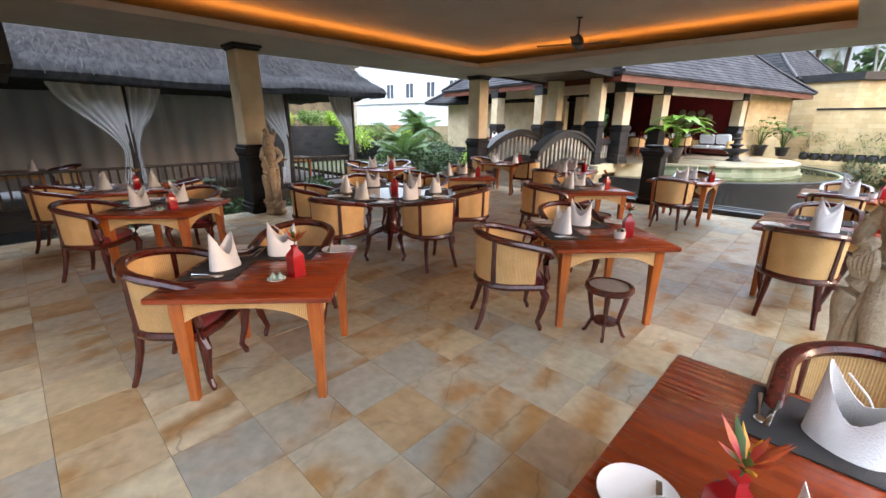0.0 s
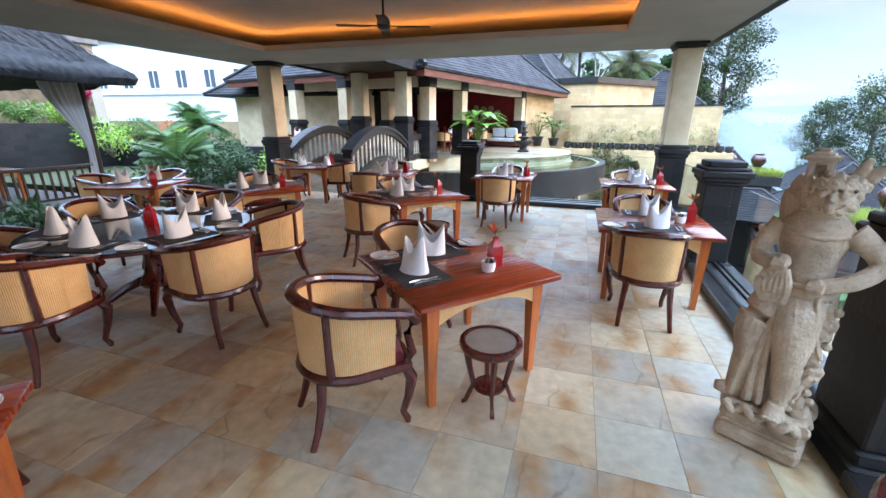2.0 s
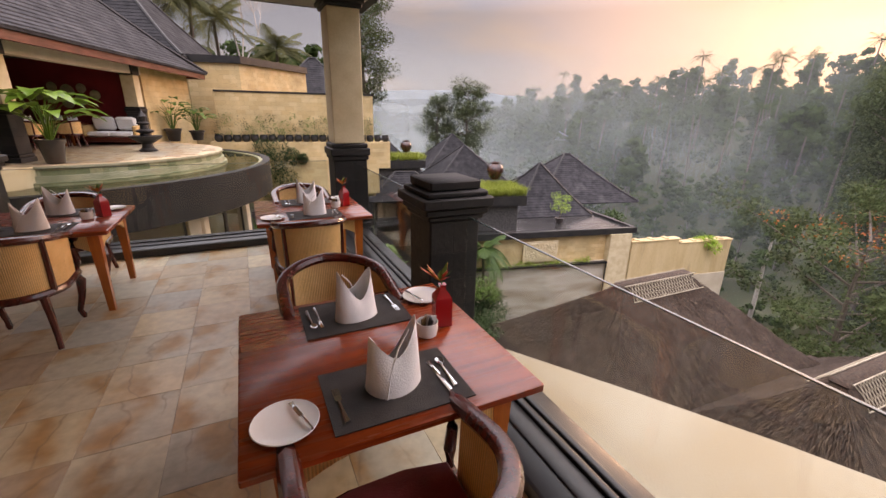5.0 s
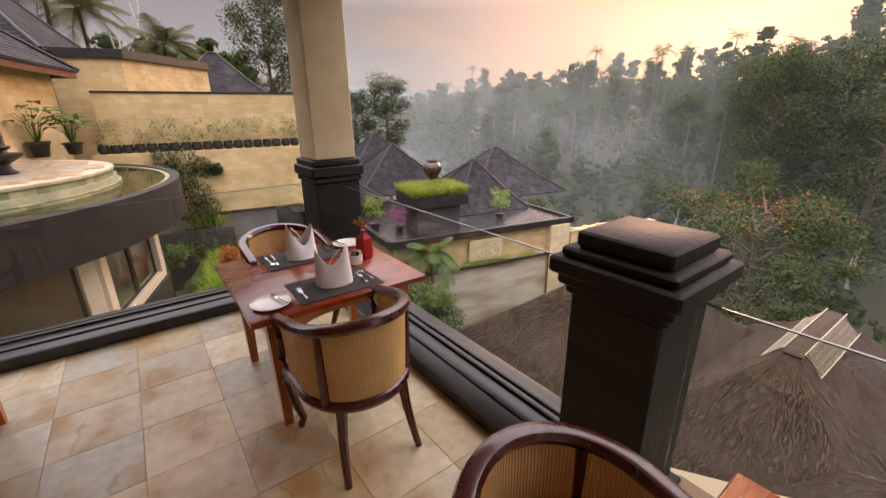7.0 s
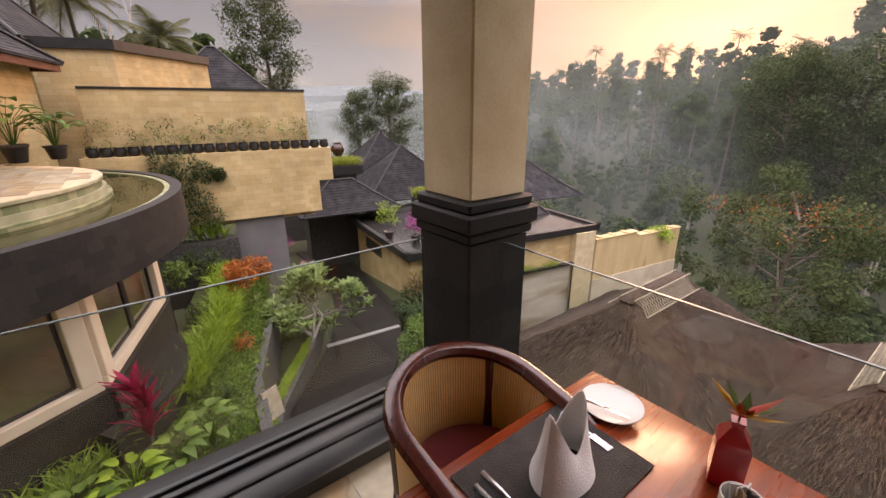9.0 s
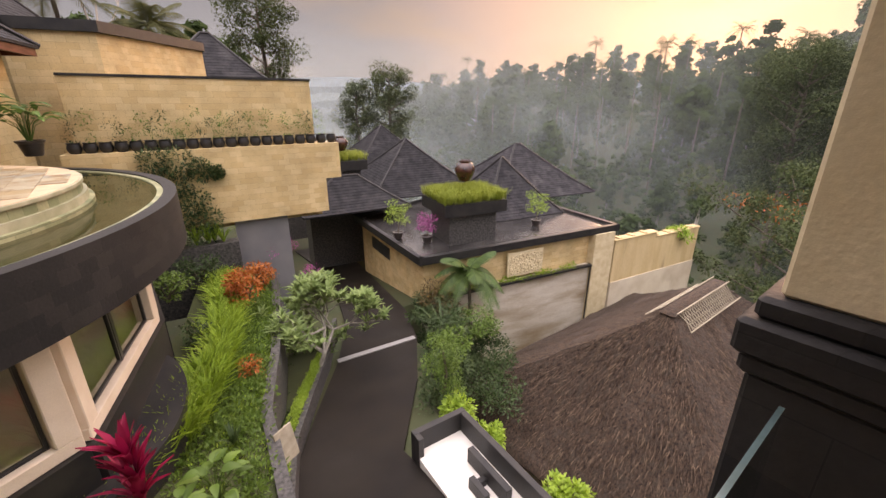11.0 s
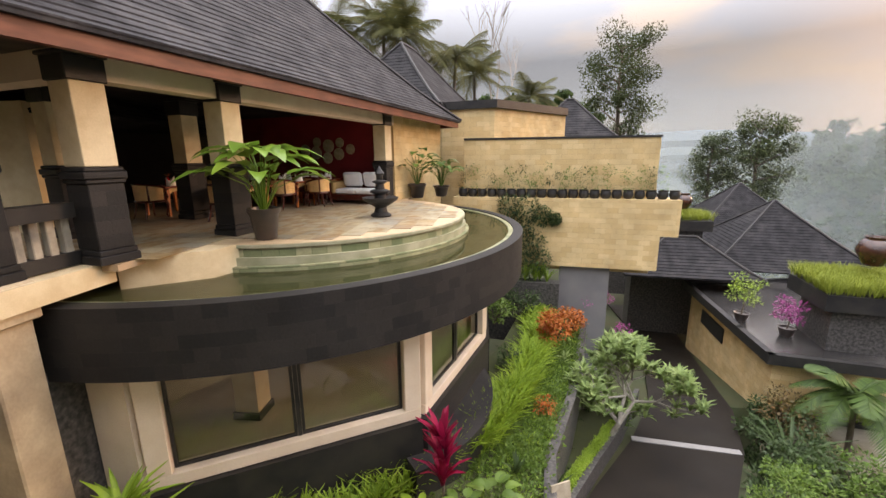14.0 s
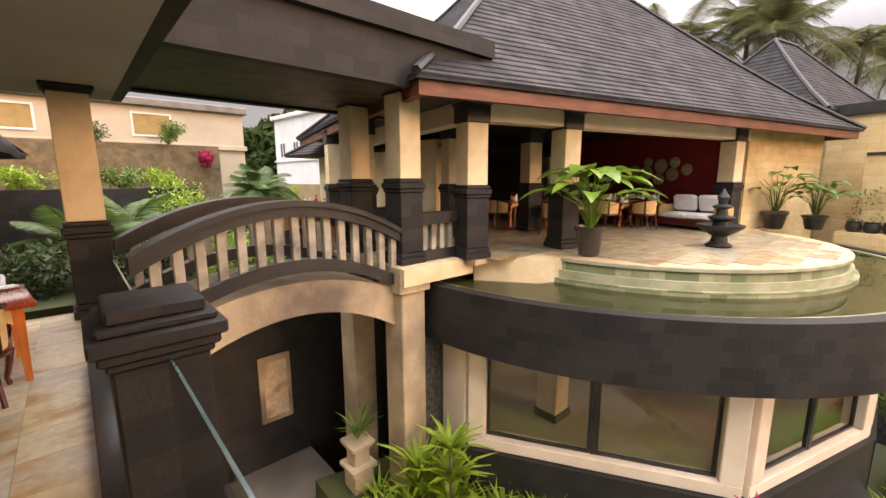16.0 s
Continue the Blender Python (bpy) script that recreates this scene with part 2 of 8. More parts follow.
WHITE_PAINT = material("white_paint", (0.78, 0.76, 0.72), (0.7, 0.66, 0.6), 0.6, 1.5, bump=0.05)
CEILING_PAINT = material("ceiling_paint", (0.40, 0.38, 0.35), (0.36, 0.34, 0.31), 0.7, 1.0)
BLACK_FRAME = material("black_stone_frame", (0.014, 0.015, 0.017), (0.03, 0.03, 0.03), 0.32, 3)
STEEL = material("brushed_steel", (0.6, 0.6, 0.6), (0.5, 0.5, 0.5), 0.25, 20, metal=1.0)
CUTLERY = material("cutlery_steel", (0.75, 0.75, 0.74), (0.6, 0.6, 0.6), 0.14, 20, metal=1.0)
GLASS = glass("clear_glass", (0.93, 0.96, 0.95))
GLASS_EDGE = material("glass_edge", (0.10, 0.17, 0.17), (0.07, 0.13, 0.13), 0.12, 8, coat=1.0)
WINDOW_GLASS = glass("window_glass", (0.88, 0.88, 0.82), base=0.08)
TEAK = material("red_brown_table_wood", (0.33, 0.052, 0.012), (0.20, 0.028, 0.007), 0.27, 2.5, stretch=(1, 14, 14), coat=0.35, fine=26, wear=0.5)
TEAK_LEG = material("orange_teak", (0.52, 0.145, 0.026), (0.40, 0.10, 0.018), 0.3, 4, stretch=(10, 10, 1), coat=0.3, fine=26, wear=0.4)
MAHOGANY = material("dark_mahogany", (0.105, 0.017, 0.011), (0.055, 0.009, 0.007), 0.25, 5, coat=0.5, stretch=(6, 6, 1), wear=0.4)
CUSHION = material("crimson_cushion", (0.21, 0.010, 0.020), (0.15, 0.008, 0.015), 0.85, 9, bump=0.3, fine=180, sheen=0.3)
MAT_GREY = material("dark_grey_placemat", (0.036, 0.034, 0.033), (0.024, 0.023, 0.023), 0.75, 12, bump=0.5, fine=220)
NAPKIN = material("white_linen", (0.85, 0.85, 0.84), (0.80, 0.80, 0.79), 0.85, 5, bump=0.3, fine=160, wear=0.1)
CHINA = material("white_china", (0.8, 0.79, 0.76), (0.76, 0.75, 0.72), 0.12, 3, coat=0.5, wear=0.06)
RED_VASE = material("red_ceramic", (0.46, 0.010, 0.014), (0.36, 0.008, 0.012), 0.25, 5, coat=0.5, wear=0.15)
ROOF = material("dark_roof_shingle", (0.028, 0.027, 0.030), (0.012, 0.012, 0.014), 0.8, 2.0, spec=0.25, bump=1.0, fine=13, vary=0.5, wear=1.1, stain=(0.045, 0.043, 0.045))
RED_TIMBER = material("red_stained_timber", (0.16, 0.035, 0.016), (0.10, 0.022, 0.010), 0.5, 2, stretch=(1, 1, 6))
DARK_TIMBER = material("dark_timber", (0.03, 0.018, 0.011), (0.018, 0.011, 0.008), 0.5, 3, stretch=(1, 1, 8))

# ---- building helpers ----
class MB:
    """Collects vertices and faces of one mesh."""

    def __init__(self):
        self.v, self.f = [], []

    def add(self, verts, faces, m=None):
        k = len(self.v)
        self.v += [tuple(m @ Vector(p)) for p in verts] if m else [tuple(p) for p in verts]
        self.f += [tuple(i + k for i in f) for f in faces]
        return self

    def box(self, x0, y0, z0, x1, y1, z1, m=None, c=0.0):
        """A box, with its edges cut back by c."""
        if not c:
            vs = [(x, y, z) for z in (z0, z1) for y in (y0, y1) for x in (x0, x1)]
            return self.add(vs, [(0, 2, 3, 1), (4, 5, 7, 6), (0, 1, 5, 4), (2, 6, 7, 3), (0, 4, 6, 2), (1, 3, 7, 5)], m)
        c = min(c, abs(x1 - x0) * 0.45, abs(y1 - y0) * 0.45, abs(z1 - z0) * 0.45)
        rings = []
        for z, i in ((z0, c), (z0 + c, 0), (z1 - c, 0), (z1, c)):
            a, b, e, g, k = x0 + i, x1 - i, y0 + i, y1 - i, c if not i else c * 0.6
            rings.append([(a + k, e, z), (b - k, e, z), (b, e + k, z), (b, g - k, z), (b - k, g, z), (a + k, g, z), (a, g - k, z), (a, e + k, z)])
        return self.loft(rings, m, caps=True)

    def loft(self, rings, m=None, caps=True, closed=True):
        n = len(rings[0])
        vs = [p for r in rings for p in r]
        fs = []
        for i in range(len(rings) - 1):
            for j in range(n if closed else n - 1):
                a, b = i * n + j, i * n + (j + 1) % n
                fs.append((a, b, b + n, a + n))
        if caps:
            fs.append(tuple(range(n - 1, -1, -1)))
            fs.append(tuple(range((len(rings) - 1) * n, len(rings) * n)))
        return self.add(vs, fs, m)

    def lathe(self, profile, n=16, m=None, caps=True, squash=1.0):
        rings = [[(r * math.cos(2 * math.pi * i / n), r * squash * math.sin(2 * math.pi * i / n), z) for i in range(n)] for r, z in profile]
        return self.loft(rings, m, caps)

    def tube(self, path, radius, n=8, m=None, flat=1.0):
        """A rod along a path; radius one number or one a point; flat squeezes it sideways."""
        pts = [Vector(p) for p in path]
        rad = radius if isinstance(radius, (list, tuple)) else [radius] * len(pts)
        rings = []
        for i, p in enumerate(pts):
            d = (pts[min(i + 1, len(pts) - 1)] - pts[max(i - 1, 0)]).normalized()
            up = Vector((0, 0, 1)) if abs(d.z) < 0.93 else Vector((0, 1, 0))
            s = d.cross(up).normalized()
            w = s.cross(d)
            rings.append([tuple(p + (s * math.cos(a) * flat + w * math.sin(a)) * rad[i]) for a in (2 * math.pi * k / n for k in range(n))])
        return self.loft(rings, m)

    def prism(self, poly, z0, z1, m=None):
        n = len(poly)
        vs = [(x, y, z0) for x, y in poly] + [(x, y, z1) for x, y in poly]
        fs = [(i, (i + 1) % n, (i + 1) % n + n, i + n) for i in range(n)]
        return self.add(vs, fs + [tuple(range(n - 1, -1, -1)), tuple(range(n, 2 * n))], m)

    def strip(self, poly, x0, x1, m=None, axis="x"):
        """A profile in (y, z), carried along x (or in (x, z) along y)."""
        n = len(poly)
        f = (lambda a, b, c: (c, a, b)) if axis == "x" else (lambda a, b, c: (a, c, b))
        vs = [f(a, b, x0) for a, b in poly] + [f(a, b, x1) for a, b in poly]
        fs = [(i, (i + 1) % n, (i + 1) % n + n, i + n) for i in range(n)]
        return self.add(vs, fs + [tuple(range(n - 1, -1, -1)), tuple(range(n, 2 * n))], m)

    def mesh(self, name, mat, smooth=False):
        me = bpy.data.meshes.new(name)
        me.from_pydata(self.v, [], self.f)
        bm = bmesh.new()
        bm.from_mesh(me)
        if len(bm.faces) < 60000:
            bmesh.ops.recalc_face_normals(bm, faces=bm.faces)
        bm.to_mesh(me)
        bm.free()
        if smooth:
            me.polygons.foreach_set("use_smooth", [True] * len(me.polygons))
            me.set_sharp_from_angle(angle=radians(42))
        me.materials.append(mat)
        return me


def part(name, mb, mat, parent, label="", m=None, smooth=True):
    me = mb if isinstance(mb, bpy.types.Mesh) else mb.mesh(name, mat, smooth)
    ob = new(name, me)
    if parent:
        ob.parent = parent
    if m is not None:
        ob.matrix_basis = m
    return tagged(ob, label) if label else ob


def thing(name, m, label, category, group="", kind=""):
    ob = new(name)
    ob.empty_display_size = 0.2
    ob.matrix_basis = m
    return tagged(ob, label, category, group, kind)


def solid(name, mb, mat, label, category="", kind="structure", smooth=False, group="", m=None):
    ob = new(name, mb.mesh(name, mat, smooth))
    if m is not None:
        ob.matrix_basis = m
    return tagged(ob, label, category or name.split("_")[0], group, kind)


def arc(cx, cy, r, a0, a1, n):
    return [(cx + r * math.cos(radians(a0 + (a1 - a0) * i / n)), cy + r * math.sin(radians(a0 + (a1 - a0) * i / n))) for i in range(n + 1)]


def ring(mb, outer, inner, z0, z1):
    """A curved wall between two arcs of points."""
    n = len(outer)
    rings = [[(*o, z0), (*o, z1), (*i, z1), (*i, z0)] for o, i in zip(outer, inner)]
    return mb.loft(rings)


# The main building stands turned from the deck: u into it, v along its terrace.
MAIN = Matrix.Translation((-5.95, 15.2, 0)) @ Matrix(((-0.968, 0.25, 0, 0), (0.25, 0.968, 0, 0), (0, 0, 1, 0), (0, 0, 0, 1)))

# ---- the deck ----
DX0, DX1, DY0, DY1 = -8.35, 0.72, -2.45, 9.85
EAVE = 3.03
GROUT = material("sand_grout", (0.27, 0.23, 0.165), (0.21, 0.175, 0.125), 0.8, 8)
floor = solid("floor", MB().box(DX0, DY0, -0.35, 1.12, 10.25, -0.005), GROUT, "mortar bed under the sandstone tiles of the deck", "floor")


def column(x, y, w=0.41, band=1.3, top=EAVE, foot=0.0, name="column", cap=0.05):
    """Cream stone shaft on a dark lava-stone pedestal with stepped mouldings and a dark cap."""
    t = thing(name, pose(x, y, foot), "square cream stone column on a stepped dark lava-stone pedestal", "column", "columns of the pavilions")
    h = w / 2
    p = MB()
    for z0, z1, e in ((0, 0.12, 0.06), (0.12, 0.2, 0.04), (0.2, band - 0.22, 0.02), (band - 0.22, band - 0.16, 0.04), (band - 0.16, band - 0.06, 0.06), (band - 0.06, band, 0.035)):
        p.box(-h - e, -h - e, z0, h + e, h + e, z1, c=0.012)
    part("pedestal", p, LAVA, t, "dark grey lava-stone pedestal")
    part("shaft", MB().box(-h, -h, band, h, h, top - 0.05 - cap, c=0.01), CREAM_SMOOTH, t, "cream sandstone shaft")
    c = MB()
    c.box(-h - 0.03, -h - 0.03, top - 0.05 - cap, h + 0.03, h + 0.03, top - 0.05, c=0.01)
    c.box(-h - 0.06, -h - 0.06, top - 0.05, h + 0.06, h + 0.06, top, c=0.01)
    part("cap", c, LAVA_SMOOTH, t, "dark stepped cap")
    return t


for x, y in ((0.89, 9.895), (0.89, 3.38), (-8.25, 3.3), (-8.1, 9.9), (0.9, -2.25), (-8.25, -2.25)):
    column(x, y)


def short_pillar(x, y):
    t = thing("pillar", pose(x, y, 0), "short dark lava-stone pillar with a stepped cap between glass panels", "pillar", "short pillars of the glass balustrade")
    p = MB()
    for z0, z1, e in ((0, 0.12, 0.225), (0.12, 1.03, 0.186), (1.03, 1.07, 0.205), (1.07, 1.12, 0.23), (1.12, 1.19, 0.258), (1.19, 1.23, 0.225), (1.23, 1.295, 0.186)):
        p.box(-e, -e, z0, e, e, z1, c=0.01)
    part("shaft", p, LAVA, t)
    return t


for x, y in ((0.83, 6.58), (-3.05, 10.0), (0.9, -0.4)):
    short_pillar(x, y)


def glass_panel(x0, y0, x1, y1):
    """A pane of the balustrade standing in a black stone sill."""
    dx, dy = x1 - x0, y1 - y0
    n = math.hypot(dx, dy)
    t = thing("glass_balustrade", pose(x0, y0, 0, 0, 0, math.degrees(math.atan2(dy, dx))), "clear frameless glass balustrade panel set in a black stone sill", "balustrade", "glass balustrade panels")
    g = part("pane", MB().box(0, -0.006, 0.1, n, 0.006, 1.045), GLASS, t, "clear glass pane")
    g.visible_shadow = False
    part("top_edge", MB().box(0, -0.006, 1.0455, n, 0.006, 1.0505), GLASS_EDGE, t, "bright polished glass edge")
    part("sill", MB().box(0, -0.31, 0, n, 0.17, 0.10, c=0.012), BLACK_FRAME, t, "polished black sill")
    for y0, y1, z in ((-0.17, -0.06, 0.115), (-0.05, -0.012, 0.13), (0.012, 0.05, 0.13)):
        part("bead", MB().box(0, y0, 0.101, n, y1, z, c=0.003), BLACK_FRAME, t, "black bead along the pane")


glass_panel(0.92, 6.39, 0.92, 3.70)
glass_panel(0.92, 9.72, 0.92, 6.77)
glass_panel(0.92, 3.14, 0.92, -0.12)
glass_panel(0.92, -0.68, 0.92, -1.98)
glass_panel(-2.86, 10.02, 0.62, 10.02)
glass_panel(-5.9, 10.02, -3.24, 10.02)

# ---- the ceiling of the deck, with a lit cove ----
CX0, CX1, CY0, CY1 = -7.0, -0.25, -1.4, 8.5
ce = MB()
for x0, y0, x1, y1 in ((-9.0, -2.8, CX0, 10.4), (CX1, -2.8, 1.2, 10.4), (CX0, CY1, CX1, 10.4), (CX0, -2.8, CX1, CY0)):
    ce.box(x0, y0, EAVE, x1, y1, EAVE + 0.10)
ce.box(-9.0, -2.8, EAVE + 0.36, 1.2, 10.4, EAVE + 0.5)
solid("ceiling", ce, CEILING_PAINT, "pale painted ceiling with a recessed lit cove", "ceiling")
cove = MB()
W, V = 0.24, 0.13
for x0, y0, x1, y1 in ((CX0 - W, CY1 + V, CX1 + W, CY1 + W), (CX0 - W, CY0 - W, CX1 + W, CY0 - V), (CX0 - W, CY0 - V, CX0 - V, CY1 + V), (CX1 + V, CY0 - V, CX1 + W, CY1 + V)):
    cove.box(x0, y0, EAVE + 0.102, x1, y1, EAVE + 0.118)
tagged(solid("cove_light", cove, emitter("amber_cove_light", (1.0, 0.36, 0.05), COVE), "amber strip light hidden in the ceiling cove", "light"), kind="structure")
fa = MB()
for x0, y0, x1, y1 in ((-9.15, -2.95, -9.0, 10.55), (1.2, -2.95, 1.35, 10.55), (-9.0, 10.4, 1.2, 10.55), (-9.0, -2.95, 1.2, -2.8)):
    fa.box(x0, y0, EAVE + 0.02, x1, y1, EAVE + 0.75)
solid("roof_fascia", fa, LAVA, "dark stone fascia round the flat deck roof", "fascia")
solid("roof_slab", MB().box(-9.0, -2.8, EAVE + 0.6, 1.2, 10.4, EAVE + 0.74), LAVA_SMOOTH, "flat deck roof", "roof")
# unseen low wall closes the deck; tall part and west wall added as shade
solid("wall_south", MB().box(-4.6, -2.75, -0.35, 0.72, -2.46, 0.85).box(-8.9, -2.75, -0.35, -4.6, -2.46, EAVE), CREAM, "unseen parapet behind the deck, with a tall part added as shade", "wall")
solid("wall_west", MB().box(-8.9, -2.45, -0.35, -8.75, -0.85, EAVE), DARK_TIMBER, "unseen dark wall added to shade the corner of the deck", "wall")

# ---- ground, path and valley ----
def path_z(y):
    return -6.0 - 0.154 * (y - 15)


def terrain(x, y):
    """Height of the ground: garden shelf by the building, the falling drive, the gorge to the east and its far bank."""
    z = path_z(min(max(y, 4), 60)) - 0.12
    x0 = 5.2 + min(2.2, max(0, (y - 17) * 1.0))
    if x > x0 and y < 24.5:
        z -= min((x - x0) * 3.0, 6.0) * min(1, (24.5 - y) / 1.5)
    if x > 24:
        z -= (x - 24) * 0.7 if x < 46 else 15.4
    far = x * 0.82 - (y - 10) * 0.12
    if far > 44:
        z += (far - 44) * 0.49
    if far > 104:
        z -= (far - 104) * 0.45
    z += 2.2 * noise.noise((x * 0.03, y * 0.03, 3.1)) * (2.4 if far > 60 else 1) * min(1, max(0, (math.hypot(x, y - 12) - 30) / 30))
    if x < -9:
        k = min(1, (-9 - x) / 5)
        z = z * (1 - k) + -0.9 * k
    return z


def build_ground():
    mb = MB()
    xs = [-900, -400, -160, -90, -60, -40, -30, -24, -18, -14, -11, -9, -7, -5, -3, -1, 1, 3, 5, 6, 6.5, 7, 7.5, 8, 9, 10, 11, 12, 13.5, 15, 18, 21, 24, 28, 32, 36, 40, 46, 52, 58, 64, 70, 78, 86, 94, 102, 112, 124, 140, 170, 220, 300, 450, 900]
    ys = [-900, -400, -200, -120, -80, -60, -45, -34, -26, -20, -14, -9, -4, 0, 4, 8, 12, 14, 16, 18, 20, 21.5, 23, 24, 25, 26, 28, 34, 40, 48, 58, 70, 84, 100, 120, 145, 175, 215, 270, 340, 450, 900]
    vs = [(x, y, terrain(x, y)) for y in ys for x in xs]
    n = len(xs)
    mb.add(vs, [(j * n + i, j * n + i + 1, (j + 1) * n + i + 1, (j + 1) * n + i) for j in range(len(ys) - 1) for i in range(n - 1)])
    return solid("ground", mb, material("jungle_ground", (0.03, 0.045, 0.015), (0.05, 0.05, 0.02), 0.9, 0.6, bump=0.6, fine=5), "green valley ground falling into a gorge", "ground", smooth=True)


build_ground()
ASPHALT = material("wet_dark_drive", (0.013, 0.0105, 0.009), (0.020, 0.016, 0.0125), 0.6, 0.8, bump=0.35, spec=0.12, fine=45, stain=(0.026, 0.022, 0.018), stain_at=(0.5, 0.75))
drive = MB()
rows_ = [(0.2, 3.6, 10.0), (0.75, 3.45, 17.0), (2.4, 5.6, 19.5), (4.2, 7.3, 22.0), (5.9, 8.7, 25.0), (7.6, 10.0, 30.0), (9.0, 11.6, 36.0), (10.0, 13.0, 44.0)]
drive.loft([[(a, y, path_z(y) - 0.3), (b, y - 0.5, path_z(y - 0.5) - 0.3), (b, y - 0.5, path_z(y - 0.5)), (a, y, path_z(y))] for a, b, y in rows_])
solid("road", drive, ASPHALT, "dark damp garden drive sloping down between planted beds", "road")
drain = MB().box(0, -0.11, -0.02, 3.05, 0.11, 0.03)
tagged(part("drain_channel", drain, material("drain_grate", (0.26, 0.25, 0.24), (0.17, 0.165, 0.16), 0.5, 30), None, m=pose(4.2, 22.02, path_z(22) + 0.01, 0, -1.45, -9.5)), "pale metal drain grate across the drive", "drain", kind="structure")

# ---- garden beds beside the drive ----
SOIL = material("planted_soil", (0.035, 0.045, 0.014), (0.05, 0.06, 0.02), 0.95, 2.0, bump=0.8, fine=12)


def bed_z(y):
    return -4.65 - 0.05 * (y - 16)


bed = MB()
bed.loft([[(a, y, bed_z(y) - 2.5), (b, y, bed_z(y) - 2.5), (b, y, bed_z(y)), (a, y, bed_z(y) + s)] for a, b, y, s in
          ((-7.5, 0.2, 12.6, 0.7), (-7.0, 0.3, 15.0, 0.7), (-3.5, 0.75, 18.0, 0.7), (-1.0, 1.7, 20.5, 0.6), (0.0, 2.5, 23.0, 0.5), (1.0, 3.6, 27.0, 0.4))])
solid("garden_bed", bed, SOIL, "sloping planted garden bed above the drive", "bed")
rw = MB()
rw.loft([[(a, y, bed_z(y) - 2.6), (a + 0.25, y, bed_z(y) - 2.6), (a + 0.25, y, bed_z(y) + 0.10), (a, y, bed_z(y) + 0.10)] for a, y in ((0.22, 12.6), (0.32, 15.0), (0.77, 18.0), (1.72, 20.5), (2.52, 23.0), (3.62, 27.0))])
solid("retaining_wall", rw, PEBBLE, "retaining wall faced with dark pebbles", "wall")
lower = MB()
lower.loft([[(a, y, path_z(y) - 0.5), (b, y, path_z(y) - 0.5), (b, y, path_z(y) + 0.42), (a, y, path_z(y) + 0.42)] for a, b, y in ((1.95, 3.7, 22.0), (2.6, 5.3, 25.0), (3.7, 6.9, 30.0))])
lower.loft([[(a, y, path_z(y) - 0.5), (b, y, path_z(y) - 0.5), (b, y, path_z(y) + 0.42), (a, y, path_z(y) + 0.42)] for a, b, y in ((0.48, 0.7, 16.5), (1.0, 1.3, 18.2), (1.5, 2.4, 20.0), (1.95, 3.7, 22.0))])
solid("kerb_bed", lower, SOIL, "low planted strip along the drive", "bed")
kb = MB()
kb.loft([[(a, y, path_z(y) - 0.4), (a + 0.18, y, path_z(y) - 0.4), (a + 0.18, y, path_z(y) + 0.5), (a, y, path_z(y) + 0.5)] for a, y in ((0.55, 15.5), (0.72, 16.6), (1.32, 18.2), (2.42, 20.0), (3.72, 22.0), (5.32, 25.0))])
solid("kerb_wall", kb, PEBBLE, "low dark pebble kerb wall beside the drive", "kerb")

# ---- curved pool and the room beneath it ----
PC, PR, PZ = (-6.17, 20.88), 6.55, 0.0
TC, TR, TZ = (-5.1, 20.35), 3.95, 0.40
POOL_TILE = blocks("green_stone_tile", (0.34, 0.33, 0.20), (0.11, 0.15, 0.075), 0.35, (0.34, 0.4), 0.004, "ALL", 0.2, 0.7)
A0, A1 = -93, 52
rim = MB()
ring(rim, arc(*PC, PR, A0, A1, 72), arc(*PC, PR - 0.24, A0, A1, 72), -1.02, PZ)
solid("pool_rim", rim, LAVA, "curved dark lava-stone wall of the pool", "wall", smooth=True)
lin = MB()
ring(lin, arc(*PC, PR - 0.243, A0, A1, 72), arc(*PC, PR - 0.36, A0, A1, 72), -0.5, PZ - 0.035)
solid("pool_lining", lin, POOL_TILE, "green stone tiles lining the pool edge", "lining", smooth=True)
base = arc(*PC, PR - 0.3, A0, A1, 72)
solid("pool_bottom", MB().prism(base + [(-7.5, 26), (-7.5, 15)], -0.75, -0.5), POOL_TILE, "green tiled pool bottom", "pool")
m_water = bpy.data.materials.new("pool_water")
m_water.use_nodes = True


def build_water():
    nt = m_water.node_tree
    L, N = nt.links.new, nt.nodes.new
    b = nt.nodes["Principled BSDF"]
    b.inputs["Base Color"].default_value = (0.045, 0.048, 0.02, 1)
    b.inputs["Roughness"].default_value = 0.02
    tr, ms = N("ShaderNodeBsdfTransparent"), N("ShaderNodeMixShader")
    tr.inputs["Color"].default_value = (0.44, 0.41, 0.24, 1)
    ms.inputs[0].default_value = 0.7
    n, bp = N("ShaderNodeTexNoise"), N("ShaderNodeBump")
    n.inputs["Scale"].default_value = 2.5
    bp.inputs["Strength"].default_value, bp.inputs["Distance"].default_value = 0.05, 0.02
    L(n.outputs["Fac"], bp.inputs["Height"])
    L(bp.outputs["Normal"], b.inputs["Normal"])
    L(tr.outputs[0], ms.inputs[1])
    L(b.outputs[0], ms.inputs[2])
    L(ms.outputs[0], nt.nodes["Material Output"].inputs["Surface"])


build_water()
solid("water", MB().prism(arc(*PC, PR - 0.35, A0, A1, 72) + [(-7.4, 26), (-7.4, 15)], PZ - 0.085, PZ - 0.06), m_water, "still greenish pool water", "water")

